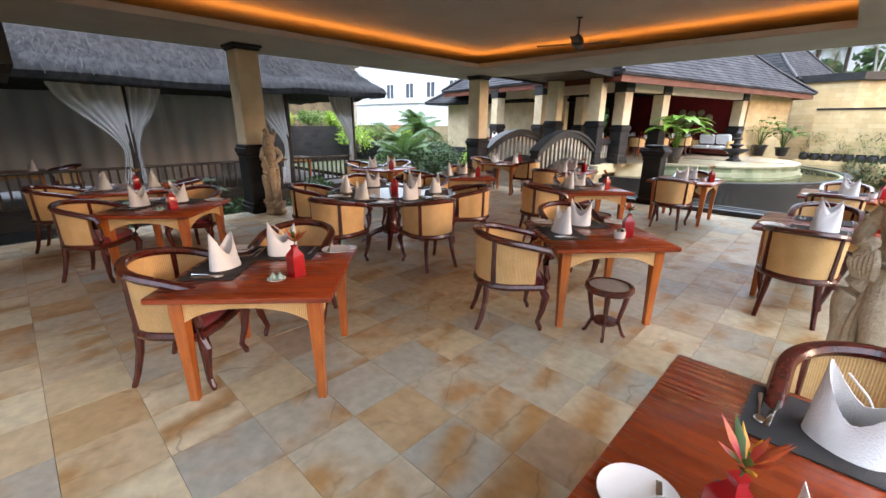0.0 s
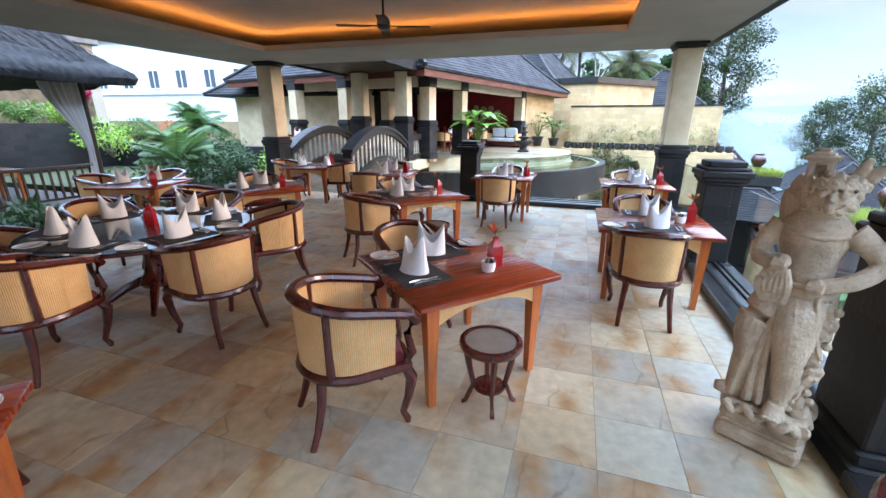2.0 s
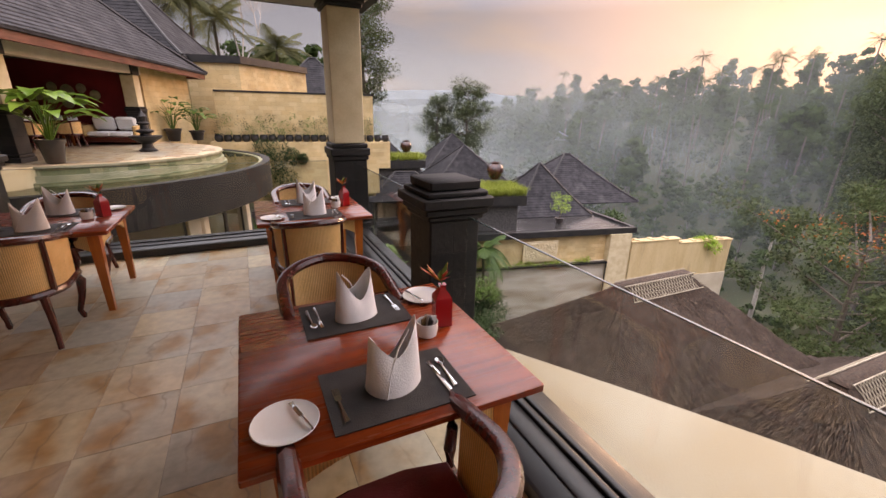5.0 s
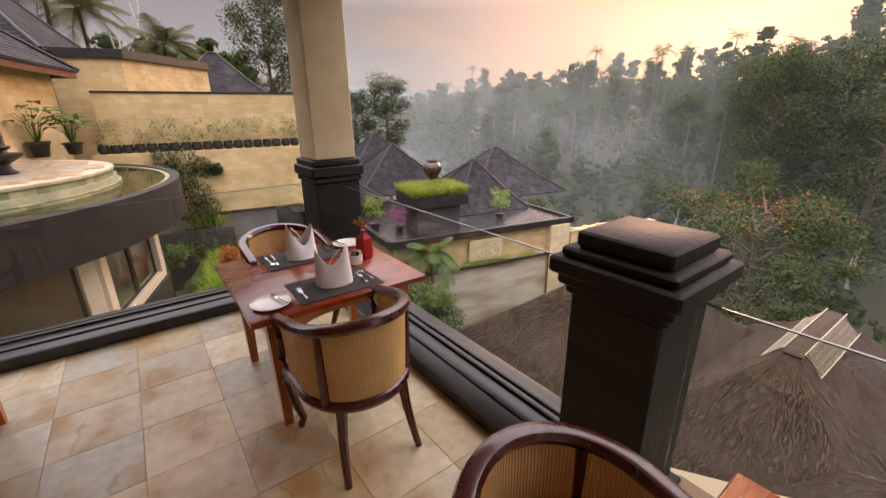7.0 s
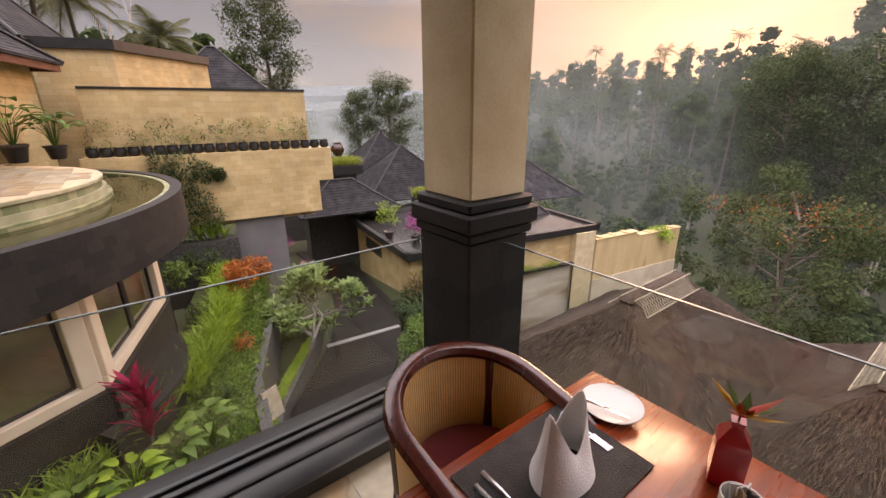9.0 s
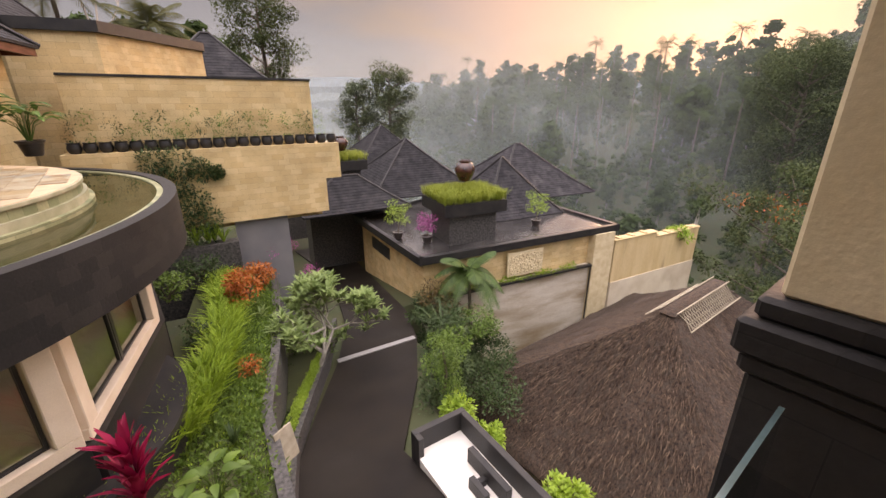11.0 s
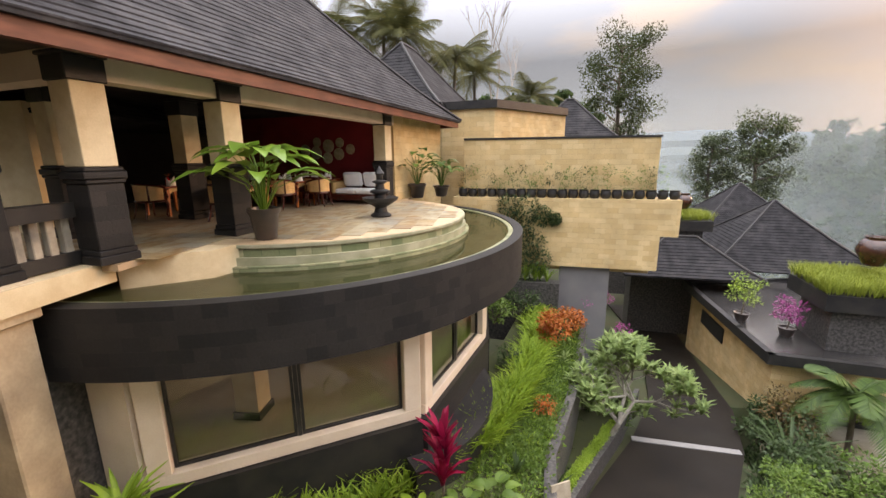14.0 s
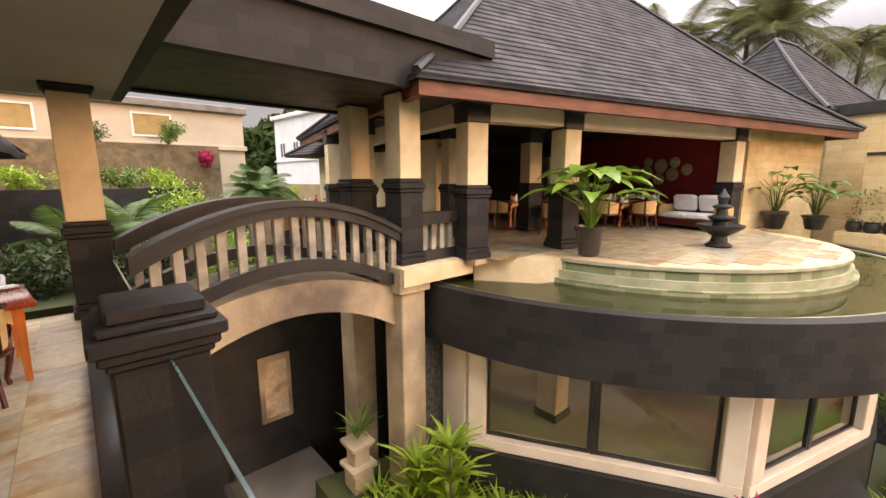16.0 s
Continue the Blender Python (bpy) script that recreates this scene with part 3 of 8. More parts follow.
TERRACE = material("terrace_sandstone", (0.52, 0.38, 0.24), (0.42, 0.29, 0.18), 0.55, 1.5, bump=0.3, stain=(0.30, 0.20, 0.13))
ter = MB()
edge = arc(*TC, TR, -98, 62, 60)
ter.prism(edge + [(-3.2, 26.5), (-14, 26.5), (-14, 15.0), (-5.65, 15.0)], TZ - 0.1, TZ - 0.006)
solid("terrace", ter, TERRACE, "round sandstone terrace above the pool", "terrace")
STEP_STONE = material("pale_green_step_stone", (0.38, 0.36, 0.25), (0.25, 0.26, 0.16), 0.5, 3.0, bump=0.2)
steps = thing("terrace_steps", pose(0, 0, 0), "pale stone steps curving down into the pool", "steps", kind="structure")
for dr, z0, z1, mat in ((0.035, 0.33, 0.385, STEP_STONE), (0.0, 0.17, 0.33, POOL_TILE), (0.06, 0.03, 0.17, STEP_STONE), (0.14, -0.5, 0.03, POOL_TILE)):
    part("step", ring(MB(), arc(*TC, TR + dr, -98, 62, 60), arc(*TC, TR - 1.0, -98, 62, 60), z0, z1), mat, steps)
part("step", MB().prism([(-5.95, 15.28), (-4.95, 15.95), (-4.7, 16.6), (-5.6, 16.8), (-5.95, 16.0)], -0.3, 0.39), CREAM_SMOOTH, steps)

# the room below the pool
ROOM_FLOOR = -4.3
WALL_PAINT = material("cream_window_frame", (0.72, 0.62, 0.5), (0.66, 0.55, 0.43), 0.55, 2.0)
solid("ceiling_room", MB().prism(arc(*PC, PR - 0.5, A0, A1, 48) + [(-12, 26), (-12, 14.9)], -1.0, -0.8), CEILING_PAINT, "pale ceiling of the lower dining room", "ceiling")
solid("floor_room", MB().prism([(-12, 15.2), (-6.3, 15.2), (-2.0, 17.3), (-0.75, 20.9), (-0.75, 26), (-12, 26)], ROOM_FLOOR - 0.2, -3.1), material("grey_room_floor", (0.60, 0.54, 0.45), (0.52, 0.46, 0.38), 0.35, 1.0), "polished floor of the lower dining room", "floor")
solid("wall_room", MB().box(-12, 25.8, -3.35, -0.8, 26, -0.8).box(-12.2, 15, -3.35, -12, 26, -0.8), CREAM_SMOOTH, "cream back wall of the lower room", "wall")


def window_bay(p, q, panes, name):
    """A run of windows from p to q: cream posts, sill and head, black mullions and panes."""
    dx, dy = q[0] - p[0], q[1] - p[1]
    n = math.hypot(dx, dy)
    t = thing(name, pose(p[0], p[1], 0, 0, 0, math.degrees(math.atan2(dy, dx))), "cream framed window bay with dark mullions under the pool", "window", kind="structure")
    part("window_sill", MB().box(0, -0.16, -3.06, n, 0.16, -2.84, c=0.015), WALL_PAINT, t)
    part("window_head", MB().box(0, -0.12, -1.12, n, 0.12, -0.95), WALL_PAINT, t)
    part("plinth", MB().box(-0.1, -0.25, -4.9, n, 0.2, -3.065), LAVA_SMOOTH, t, "dark stone plinth")
    for x in (0.16, n - 0.16):
        part("post", MB().box(x - 0.16, -0.17, -2.84, x + 0.16, 0.17, -1.0, c=0.015), WALL_PAINT, t)
    for i in range(1, panes):
        x = n * i / panes
        part("mullion", MB().box(x - 0.035, -0.04, -2.84, x + 0.035, 0.04, -1.1), BLACK_FRAME, t, "black mullion")
    for i in range(panes):
        a, b = n * i / panes + (0.33 if i == 0 else 0.04), n * (i + 1) / panes - (0.33 if i == panes - 1 else 0.04)
        fr = MB().box(a, -0.03, -2.835, b, 0.03, -2.79).box(a, -0.03, -1.17, b, 0.03, -1.13).box(a, -0.03, -2.79, a + 0.05, 0.03, -1.17).box(b - 0.05, -0.03, -2.79, b, 0.03, -1.17)
        f = part("frame", fr, BLACK_FRAME, t, "thin black frame")
        g = part("pane", MB().box(a + 0.05, -0.004, -2.79, b - 0.05, 0.004, -1.17), WINDOW_GLASS, f)
        g.visible_shadow = False


solid("room_corner_post", MB().prism([(-6.25, 14.75), (-5.62, 14.70), (-5.62, 15.1), (-6.25, 15.15)], -4.9, -0.95), WALL_PAINT, "broad cream corner post of the lower room", "post")
window_bay((-5.62, 14.86), (-1.85, 17.0), 2, "window_2")
solid("pebble_pier", MB().box(-6.6, 14.3, -5.0, -6.28, 15.2, -0.9), PEBBLE, "dark pebble-faced wall beside the bridge pier", "wall")
window_bay((-1.85, 17.0), (-0.68, 20.6), 2, "window_3")
window_bay((-0.68, 20.6), (-0.75, 25.8), 2, "window_4")
solid("room_pillar", MB().box(-5.34, 16.6, -3.1, -4.88, 17.06, -1.0), CREAM_SMOOTH, "cream pillar inside the lower room", "pillar")
solid("room_pillar_base", MB().box(-5.38, 16.56, -3.1, -4.84, 17.1, -2.95), LAVA_SMOOTH, "dark base of the room pillar", "pillar")
led = MB()
ring(led, arc(-3.7, 19.0, 3.35, -55, 40, 30), arc(-3.7, 19.0, 1.8, -55, 40, 30), -5.6, -3.75)
solid("ledge", led, LAVA_SMOOTH, "dark stone ledge under the windows", "ledge")

# ---- covered bridge ----
def arch_z(y, z_end, rise, y0=10.15, y1=13.75):
    s = (y - (y0 + y1) / 2) / ((y1 - y0) / 2)
    return z_end + rise * (1 - s * s)


# weathered stone, greyed further to put the deck-side shade into its colour
BALUSTER = material("weathered_shaded_stone", (0.38, 0.34, 0.27), (0.26, 0.235, 0.19), 0.8, 4, bump=0.3, stain=(0.12, 0.11, 0.095))


def bridge():
    t = thing("bridge", pose(0, 0, 0), "arched stone footbridge with dark balustrades leading to the restaurant", "bridge", kind="structure")
    ys = [10.15 + 3.6 * i / 20 for i in range(21)]
    deck = MB()
    deck.loft([[(-8.0, y, arch_z(y, -0.02, 0.42)), (-6.25, y, arch_z(y, -0.02, 0.42)), (-6.25, y, arch_z(y, -0.5, 0.62) - 0.2), (-8.0, y, arch_z(y, -0.5, 0.62) - 0.2)] for y in ys])
    part("arch", deck, WEATHERED, t, "weathered cream rendered arch")
    for x in (-6.25, -8.0):
        for nm, lo, hi, w in (("bottom_rail", 0.02, 0.2, 0.10), ("handrail", 0.80, 0.94, 0.12), ("coping", 0.94, 1.02, 0.16)):
            r = MB()
            r.loft([[(x - w, y, arch_z(y, lo, 0.54)), (x + w, y, arch_z(y, lo, 0.54)), (x + w, y, arch_z(y, hi, 0.54)), (x - w, y, arch_z(y, hi, 0.54))] for y in ys])
            part(nm, r, LAVA_SMOOTH, t, "dark stone rail")
        for i in range(15):
            y = 10.38 + i * 0.232
            z = arch_z(y, 0.2, 0.54)
            part("baluster", MB().box(x - 0.05, y - 0.055, z - 0.03, x + 0.05, y + 0.055, z + 0.62, c=0.01), BALUSTER, t, "pale stone baluster")
    for x in (-6.25, -8.0):
        for nm, lo, hi, w in (("bottom_rail", 0.42, 0.6, 0.10), ("handrail", 1.06, 1.26, 0.13)):
            part(nm, MB().box(x - w, 14.1, lo, x + w, 15.0, hi), LAVA_SMOOTH, t)
        for i in range(4):
            part("baluster", MB().box(x - 0.05, 14.25 + i * 0.2, 0.58, x + 0.05, 14.36 + i * 0.2, 1.08, c=0.01), BALUSTER, t)
    part("landing", MB().box(-8.1, 13.6, 0.1, -5.9, 15.2, 0.4), CREAM_SMOOTH, t)
    for x in (-6.3, -7.95):
        part("pier", MB().box(x - 0.26, 13.65, -5.5, x + 0.26, 14.15, 0.0, c=0.02).box(x - 0.33, 13.58, -0.05, x + 0.33, 14.22, 0.42, c=0.02), WEATHERED, t, "weathered cream pier")


bridge()
column(-6.32, 13.94, 0.42, 1.42, 2.85, 0.42)
column(-7.88, 13.94, 0.42, 1.42, 2.85, 0.42)
ro = MB().box(-8.6, 10.56, 3.2, -5.9, 15.3, 3.3)
solid("walkway_ceiling", ro, DARK_TIMBER, "dark boarded ceiling of the covered bridge", "ceiling")
for fs in (MB().box(-5.9, 10.56, 3.16, -5.72, 15.35, 4.05), MB().box(-8.78, 10.56, 3.16, -8.6, 15.35, 4.05), MB().box(-5.72, 10.56, 3.85, -5.62, 15.4, 4.12)):
    solid("walkway_fascia", fs, LAVA, "dark stone fascia of the covered bridge", "fascia")
# lower court wall behind the bridge
solid("court_wall", MB().box(-9.6, 10.3, -6.0, -9.3, 14.59, -0.1).box(-9.3, 14.45, -6.0, -7.9, 14.7, -0.1), LAVA_SMOOTH, "dark wall of the lower court", "wall")
solid("court_pier", MB().box(-7.9, 14.6, -6, -6.61, 15.3, -0.1), WEATHERED, "weathered cream wall under the terrace", "wall")

# ---- main restaurant building ----
def at(u, v):
    p = MAIN @ Vector((u, v, 0))
    return p.x, p.y


for u, v in ((0, 0), (0, 2.25), (0, 8.3), (2.7, 1.1), (2.7, 3.6), (2.7, -1.2), (5.4, 1.1), (5.4, -1.2)):
    x, y = at(u, v)
    t = column(x, y, 0.42, 1.32, 2.75, TZ, cap=0.3)
    t.matrix_basis = t.matrix_basis @ pose(0, 0, 0, 0, 0, -14.5)
for nm, mb, mat, lab in (
        ("wall_red", MB().box(0.25, 8.5, TZ, 7.0, 8.75, 3.4), material("dark_red_wall", (0.26, 0.016, 0.020), (0.20, 0.012, 0.016), 0.6, 1.5), "dark red end wall of the dining terrace"),
        ("wall_end", MB().box(-0.15, 8.8, TZ - 2, 0.25, 13.2, 3.3), CREAM, "cream stone wall of the restaurant"),
        ("wall_back", MB().box(8.0, 3.5, TZ, 8.3, 9, 3.4), DARK_TIMBER, "dark timber back wall of the restaurant"),
        ("beam", MB().box(-0.17, -0.17, 2.84, 0.17, 8.8, 3.22).box(0.171, -0.17, 2.84, 7, 0.17, 3.22), WALL_PAINT, "pale beam over the terrace columns"),
        ("fascia_board", MB().box(-0.86, -1.3, 3.02, -0.74, 13.4, 3.26).box(-0.86, -1.42, 3.02, 9.6, -1.3, 3.26).box(-0.86, 13.4, 3.02, 9.6, 13.52, 3.26), RED_TIMBER, "red-stained timber fascia under the eaves"),
        ("soffit", MB().box(-0.74, -1.3, 3.24, 9.6, 13.4, 3.28), material("brown_soffit", (0.09, 0.04, 0.022), (0.06, 0.03, 0.018), 0.6, 2.0, stretch=(1, 8, 1)), "brown boarded soffit")):
    solid(nm, mb, mat, lab, m=MAIN)

# ---- details of the flat building ----
relief = thing("relief_panel", pose(9.75, 24.40, 0, 0, 0, -12.4), "pale carved stone relief panel on the cream wall", "relief")
rl = MB().box(4.6, -0.24, -6.95, 6.9, -0.181, -5.6, c=0.02)
rr_ = random.Random(7)
for i in range(300):
    k = rr_.uniform(0.025, 0.075)
    rl.lathe([(k, 0), (k * 0.8, 0.03), (0.01, 0.045)], 7, pose(rr_.uniform(4.75, 6.75), -0.24, rr_.uniform(-6.8, -5.75), 90, 0, 0))
part("carving", rl, CREAM_SMOOTH, relief)
solid("ledge_cornice", MB().box(0.0, -0.45, -7.25, 10.4, -0.182, -7.15), LAVA_SMOOTH, "narrow dark ledge along the pale wall", "ledge", m=pose(9.75, 24.40, 0, 0, 0, -12.4))
tagged(part("downpipe", MB().tube([(0, 0, -11), (0, 0, -7.2)], 0.06, 8), LAVA_SMOOTH, None, m=pose(19.85, 21.85, 0)), "dark downpipe on the pale wall", "pipe", kind="structure")
solid("wall_pilaster", MB().box(10.4, -0.45, -12, 11.9, 0.1, -5.35), CREAM_SMOOTH, "cream pilaster at the corner of the building", "wall", m=pose(9.75, 24.40, 0, 0, 0, -12.4))
# no recess is cut: a thin dark slab stands for the shaded opening
solid("wall_slot", MB().box(-0.03, 0, -6.6, 0.03, 2.6, -5.9), LAVA_SMOOTH, "dark slab standing for a shaded slot in the drive-side wall", "wall", m=pose(10.28, 28.4, 0, 0, 0, -8))

# ---- roofs ----
def hip_roof(name, m, x0, y0, x1, y1, z0, z1, label, mat=ROOF, course=0.22, inset=None, thick=0.06):
    """A hipped roof of lapped courses: each course is a sloping strip with a small step at its lower edge."""
    mb = MB()
    run = min(x1 - x0, y1 - y0) / 2 if inset is None else inset
    n = max(4, int(math.hypot(run, z1 - z0) / course))
    pts = []
    for i in range(n + 1):
        k = i / n
        d, z = run * k, z0 + (z1 - z0) * (k ** 1.12)
        pts.append((d, z))
    for (d0, za), (d1, zb) in zip(pts, pts[1:]):
        lift = 0.025
        a = [(x0 + d0, y0 + d0, za + lift), (x1 - d0, y0 + d0, za + lift), (x1 - d0, y1 - d0, za + lift), (x0 + d0, y1 - d0, za + lift)]
        b = [(x0 + d1, y0 + d1, zb), (x1 - d1, y0 + d1, zb), (x1 - d1, y1 - d1, zb), (x0 + d1, y1 - d1, zb)]
        c = [(p[0], p[1], p[2] - lift - 0.002) for p in a]
        mb.loft([c, a, b], caps=False)
    mb.box(x0 + 0.01, y0 + 0.01, z0 - thick, x1 - 0.01, y1 - 0.01, z0 - 0.005)
    t = thing(name, m, label, "roof", kind="structure")
    part("covering", mb, mat, t, smooth=False)
    d, z = pts[-1]
    rid = MB()
    for cx, cy in ((x0, y0), (x1, y0), (x1, y1), (x0, y1)):
        ex, ey = (x0 + d if cx == x0 else x1 - d), (y0 + d if cy == y0 else y1 - d)
        rid.tube([(cx + (ex - cx) * k, cy + (ey - cy) * k, z0 + (z - z0) * (k ** 1.12) + 0.03) for k in (0, 0.25, 0.5, 0.75, 1)], 0.07, 6)
    rid.tube([(x0 + d, y0 + d, z + 0.03), (x1 - d, y1 - d, z + 0.03)], 0.08, 6)
    part("ridge_cap", rid, LAVA_SMOOTH, t, "dark ridge cap")
    return t


hip_roof("roof_main", MAIN, -0.95, -1.5, 9.7, 13.6, 3.29, 8.2, "steep dark shingled hip roof of the restaurant")
hip_roof("roof_wing", pose(-17, 16.2, 0, 0, 0, 8), 0, 0, 8.5, 7.0, 2.75, 5.6, "low dark shingled roof of the entrance wing")
solid("wall_wing", MB().box(-16.2, 17.2, -1, -9.2, 17.5, 2.9), CREAM_SMOOTH, "cream wall of the entrance wing", "wall")
hip_roof("roof_gable", pose(-8.0, 32.6, 0, 0, 0, -14), -0.4, -2.5, 6.2, 6.0, 4.1, 7.6, "dark pyramid roof behind the restaurant")
hip_roof("roof_low", pose(1.5, 38, 0, 0, 0, -10), 0, 0, 6.5, 6.0, 2.7, 5.6, "far dark pyramid roof")
blk = MB()
blk.prism([(-2.6, 29.6), (-0.2, 28.9), (3.6, 33.0), (3.6, 36), (-6, 36)], -2, 3.9)
solid("wall_block", blk, CREAM, "cream stone storey behind the restaurant", "wall")
solid("parapet", MB().prism([(-2.7, 29.5), (-0.1, 28.75), (3.7, 32.9), (3.7, 36.1), (-6.1, 36.1)], 3.901, 4.25), LAVA_SMOOTH, "dark parapet of the storey", "parapet")

# ---- planted boundary walls ----
WALLM = pose(-1.0, 28.12, 0, 0, 0, -6.8)
solid("wall_upper", MB().box(-0.5, 0.0, -3, 7.3, 0.35, 2.52), CREAM, "cream stone boundary wall", "wall", m=WALLM)
solid("wall_upper_coping", MB().box(-0.5, -0.04, 2.523, 7.34, 0.39, 2.60), LAVA_SMOOTH, "dark coping of the boundary wall", "wall", m=WALLM)
PWM = pose(-1.9, 28.0, 0, 0, 0, -9.1)
pw = MB().box(0.0, -0.2, -1.3, 8.95, 0.9, 0.13).box(2.2, -0.2, -2.7, 8.3, 0.9, -1.301)
solid("wall_planter", pw, CREAM, "cream stone planter wall", "wall", m=PWM)
solid("wall_under", MB().box(4.6, 0.05, -8.5, 6.6, 0.8, -2.702), material("grey_panel", (0.16, 0.16, 0.17), (0.2, 0.2, 0.2), 0.5, 1.0), "grey panel wall under the planter", "wall", m=PWM)
solid("wall_pebble", MB().box(0.0, -0.9, -6.0, 4.6, -0.3, -3.3), PEBBLE, "dark pebble retaining wall", "wall", m=PWM)

# ---- flat-roofed building by the drive ----
FZ = -5.0
fb = [(9.45, 24.2), (21.6, 21.55), (22.4, 26.5), (18.5, 34.0), (10.6, 33.0), (9.75, 26.6)]
inner = [(9.75, 24.45), (21.2, 21.95), (22.0, 26.4), (18.3, 33.6), (10.9, 32.7), (10.05, 26.6)]
solid("flat_building", MB().prism(inner, -9.5, FZ - 0.3), CREAM, "cream stone building with a flat roof beside the drive", "building")
solid("flat_roof", MB().prism(fb, FZ - 0.3, FZ - 0.12), material("wet_roof", (0.022, 0.021, 0.021), (0.05, 0.047, 0.045), 0.2, 0.8, stain=(0.09, 0.085, 0.08)), "damp dark flat roof", "roof")
pp = MB()
for a, b in zip(fb, fb[1:] + fb[:1]):
    v = Vector((b[0] - a[0], b[1] - a[1]))
    pp.box(-0.1, -0.1, FZ - 0.36, v.length + 0.1, 0.14, FZ + 0.02, m=pose(a[0], a[1], 0, 0, 0, math.degrees(math.atan2(v.y, v.x))))
solid("flat_roof_edge", pp, LAVA_SMOOTH, "dark raised edge of the flat roof", "roof")
EASTM = pose(21.4, 21.55, 0, 0, 0, -10)
STAINED = material("streaked_cream_render", (0.60, 0.45, 0.25), (0.52, 0.37, 0.19), 0.85, 0.9, bump=0.3, fine=14, stretch=(2.2, 2.2, 0.35), stain=(0.20, 0.13, 0.07), stain_at=(0.56, 0.72), wear=0.4)
solid("wall_east", MB().box(0, -0.2, -8.6, 3.7, 0.25, -5.95).box(3.7, -0.2, -8.6, 8.2, 0.25, -6.25), STAINED, "cream boundary wall with water stains", "wall", m=EASTM)
cop = MB().box(-0.05, -0.26, -5.948, 3.78, 0.31, -5.87, c=0.02).box(3.785, -0.26, -6.248, 8.25, 0.31, -6.17, c=0.02)
for i in range(7):
    cop.box(0.25 + i * 1.15, -0.20, (-5.87 if i < 3 else -6.17) + 0.002, 0.55 + i * 1.15, 0.25, (-5.87 if i < 3 else -6.17) + 0.09, c=0.02)
solid("wall_east_coping", cop, STAINED, "worn stepped coping of the stained boundary wall", "wall", m=EASTM)
solid("wall_east_foot", MB().box(0, -0.24, -14.0, 8.25, 0.25, -8.602), material("pale_plaster_foot", (0.62, 0.54, 0.42), (0.52, 0.43, 0.32), 0.85, 0.8, bump=0.3, stain=(0.36, 0.28, 0.19)), "pale plastered foot of the boundary wall", "wall", m=EASTM)
lowface = MB().box(0.0, -0.18, -12, 12.0, 0.0, -7.15)
solid("wall_lower_white", lowface, material("stained_white_wall", (0.58, 0.53, 0.45), (0.44, 0.37, 0.28), 0.85, 0.8, bump=0.5, fine=9, stretch=(0.6, 0.6, 2.4), stain=(0.30, 0.22, 0.14), stain_at=(0.5, 0.68), wear=0.5), "weathered pale lower wall", "wall", m=pose(9.75, 24.40, 0, 0, 0, -12.4))
bx = MB().box(-1.35, -1.1, FZ - 0.12, 1.35, 1.1, -3.55)
solid("roof_planter_base", bx, PEBBLE, "pebble-faced base of the roof planter", "planter", m=pose(13.3, 25.7, 0, 0, 0, -13))
solid("roof_planter_tray", MB().box(-1.75, -1.45, -3.55, 1.75, 1.45, -2.95), LAVA_SMOOTH, "dark stone tray of the roof planter", "planter", m=pose(13.3, 25.7, 0, 0, 0, -13))
for i, (x, y, w, d, zt, rz) in enumerate(((17.5, 37.5, 8.5, 8.5, -1.0, -12), (26.0, 33.5, 9.5, 9.0, -1.6, -12), (13.0, 47.0, 8, 8, -0.8, -12), (22, 49, 8, 8, -0.6, -10))):
    hip_roof("roof_villa", pose(x, y, 0, 0, 0, rz), -w / 2, -d / 2, w / 2, d / 2, zt - 3.6, zt, "dark shingled pyramid roof of a villa")
hip_roof("roof_link", pose(6.8, 31.5, 0, 0, 0, -8), 0, 0, 6.5, 5, -4.3, -2.6, "dark shingled lean-to roof behind the drive")
hip_roof("roof_villa", pose(17.0, 29.5, 0, 0, 0, -12), -0.5, -3.0, 5.5, 3.0, FZ - 0.1, -1.7, "dark shingled pyramid roof behind the flat roof")
for x, y, z, w in ((10.5, 36.0, -1.9, 2.2), (9.5, 43.5, -1.2, 1.8)):
    solid("roof_planter_tray", MB().box(-w, -1.2, z - 0.6, w, 1.2, z), LAVA_SMOOTH, "dark stone tray of a far roof planter", "planter", m=pose(x, y, 0, 0, 0, -10))
    solid("roof_planter_base", MB().box(-w + 0.4, -0.9, -9, w - 0.4, 0.9, z - 0.6), PEBBLE, "pebble base of a far roof planter", "planter", m=pose(x, y, 0, 0, 0, -10))

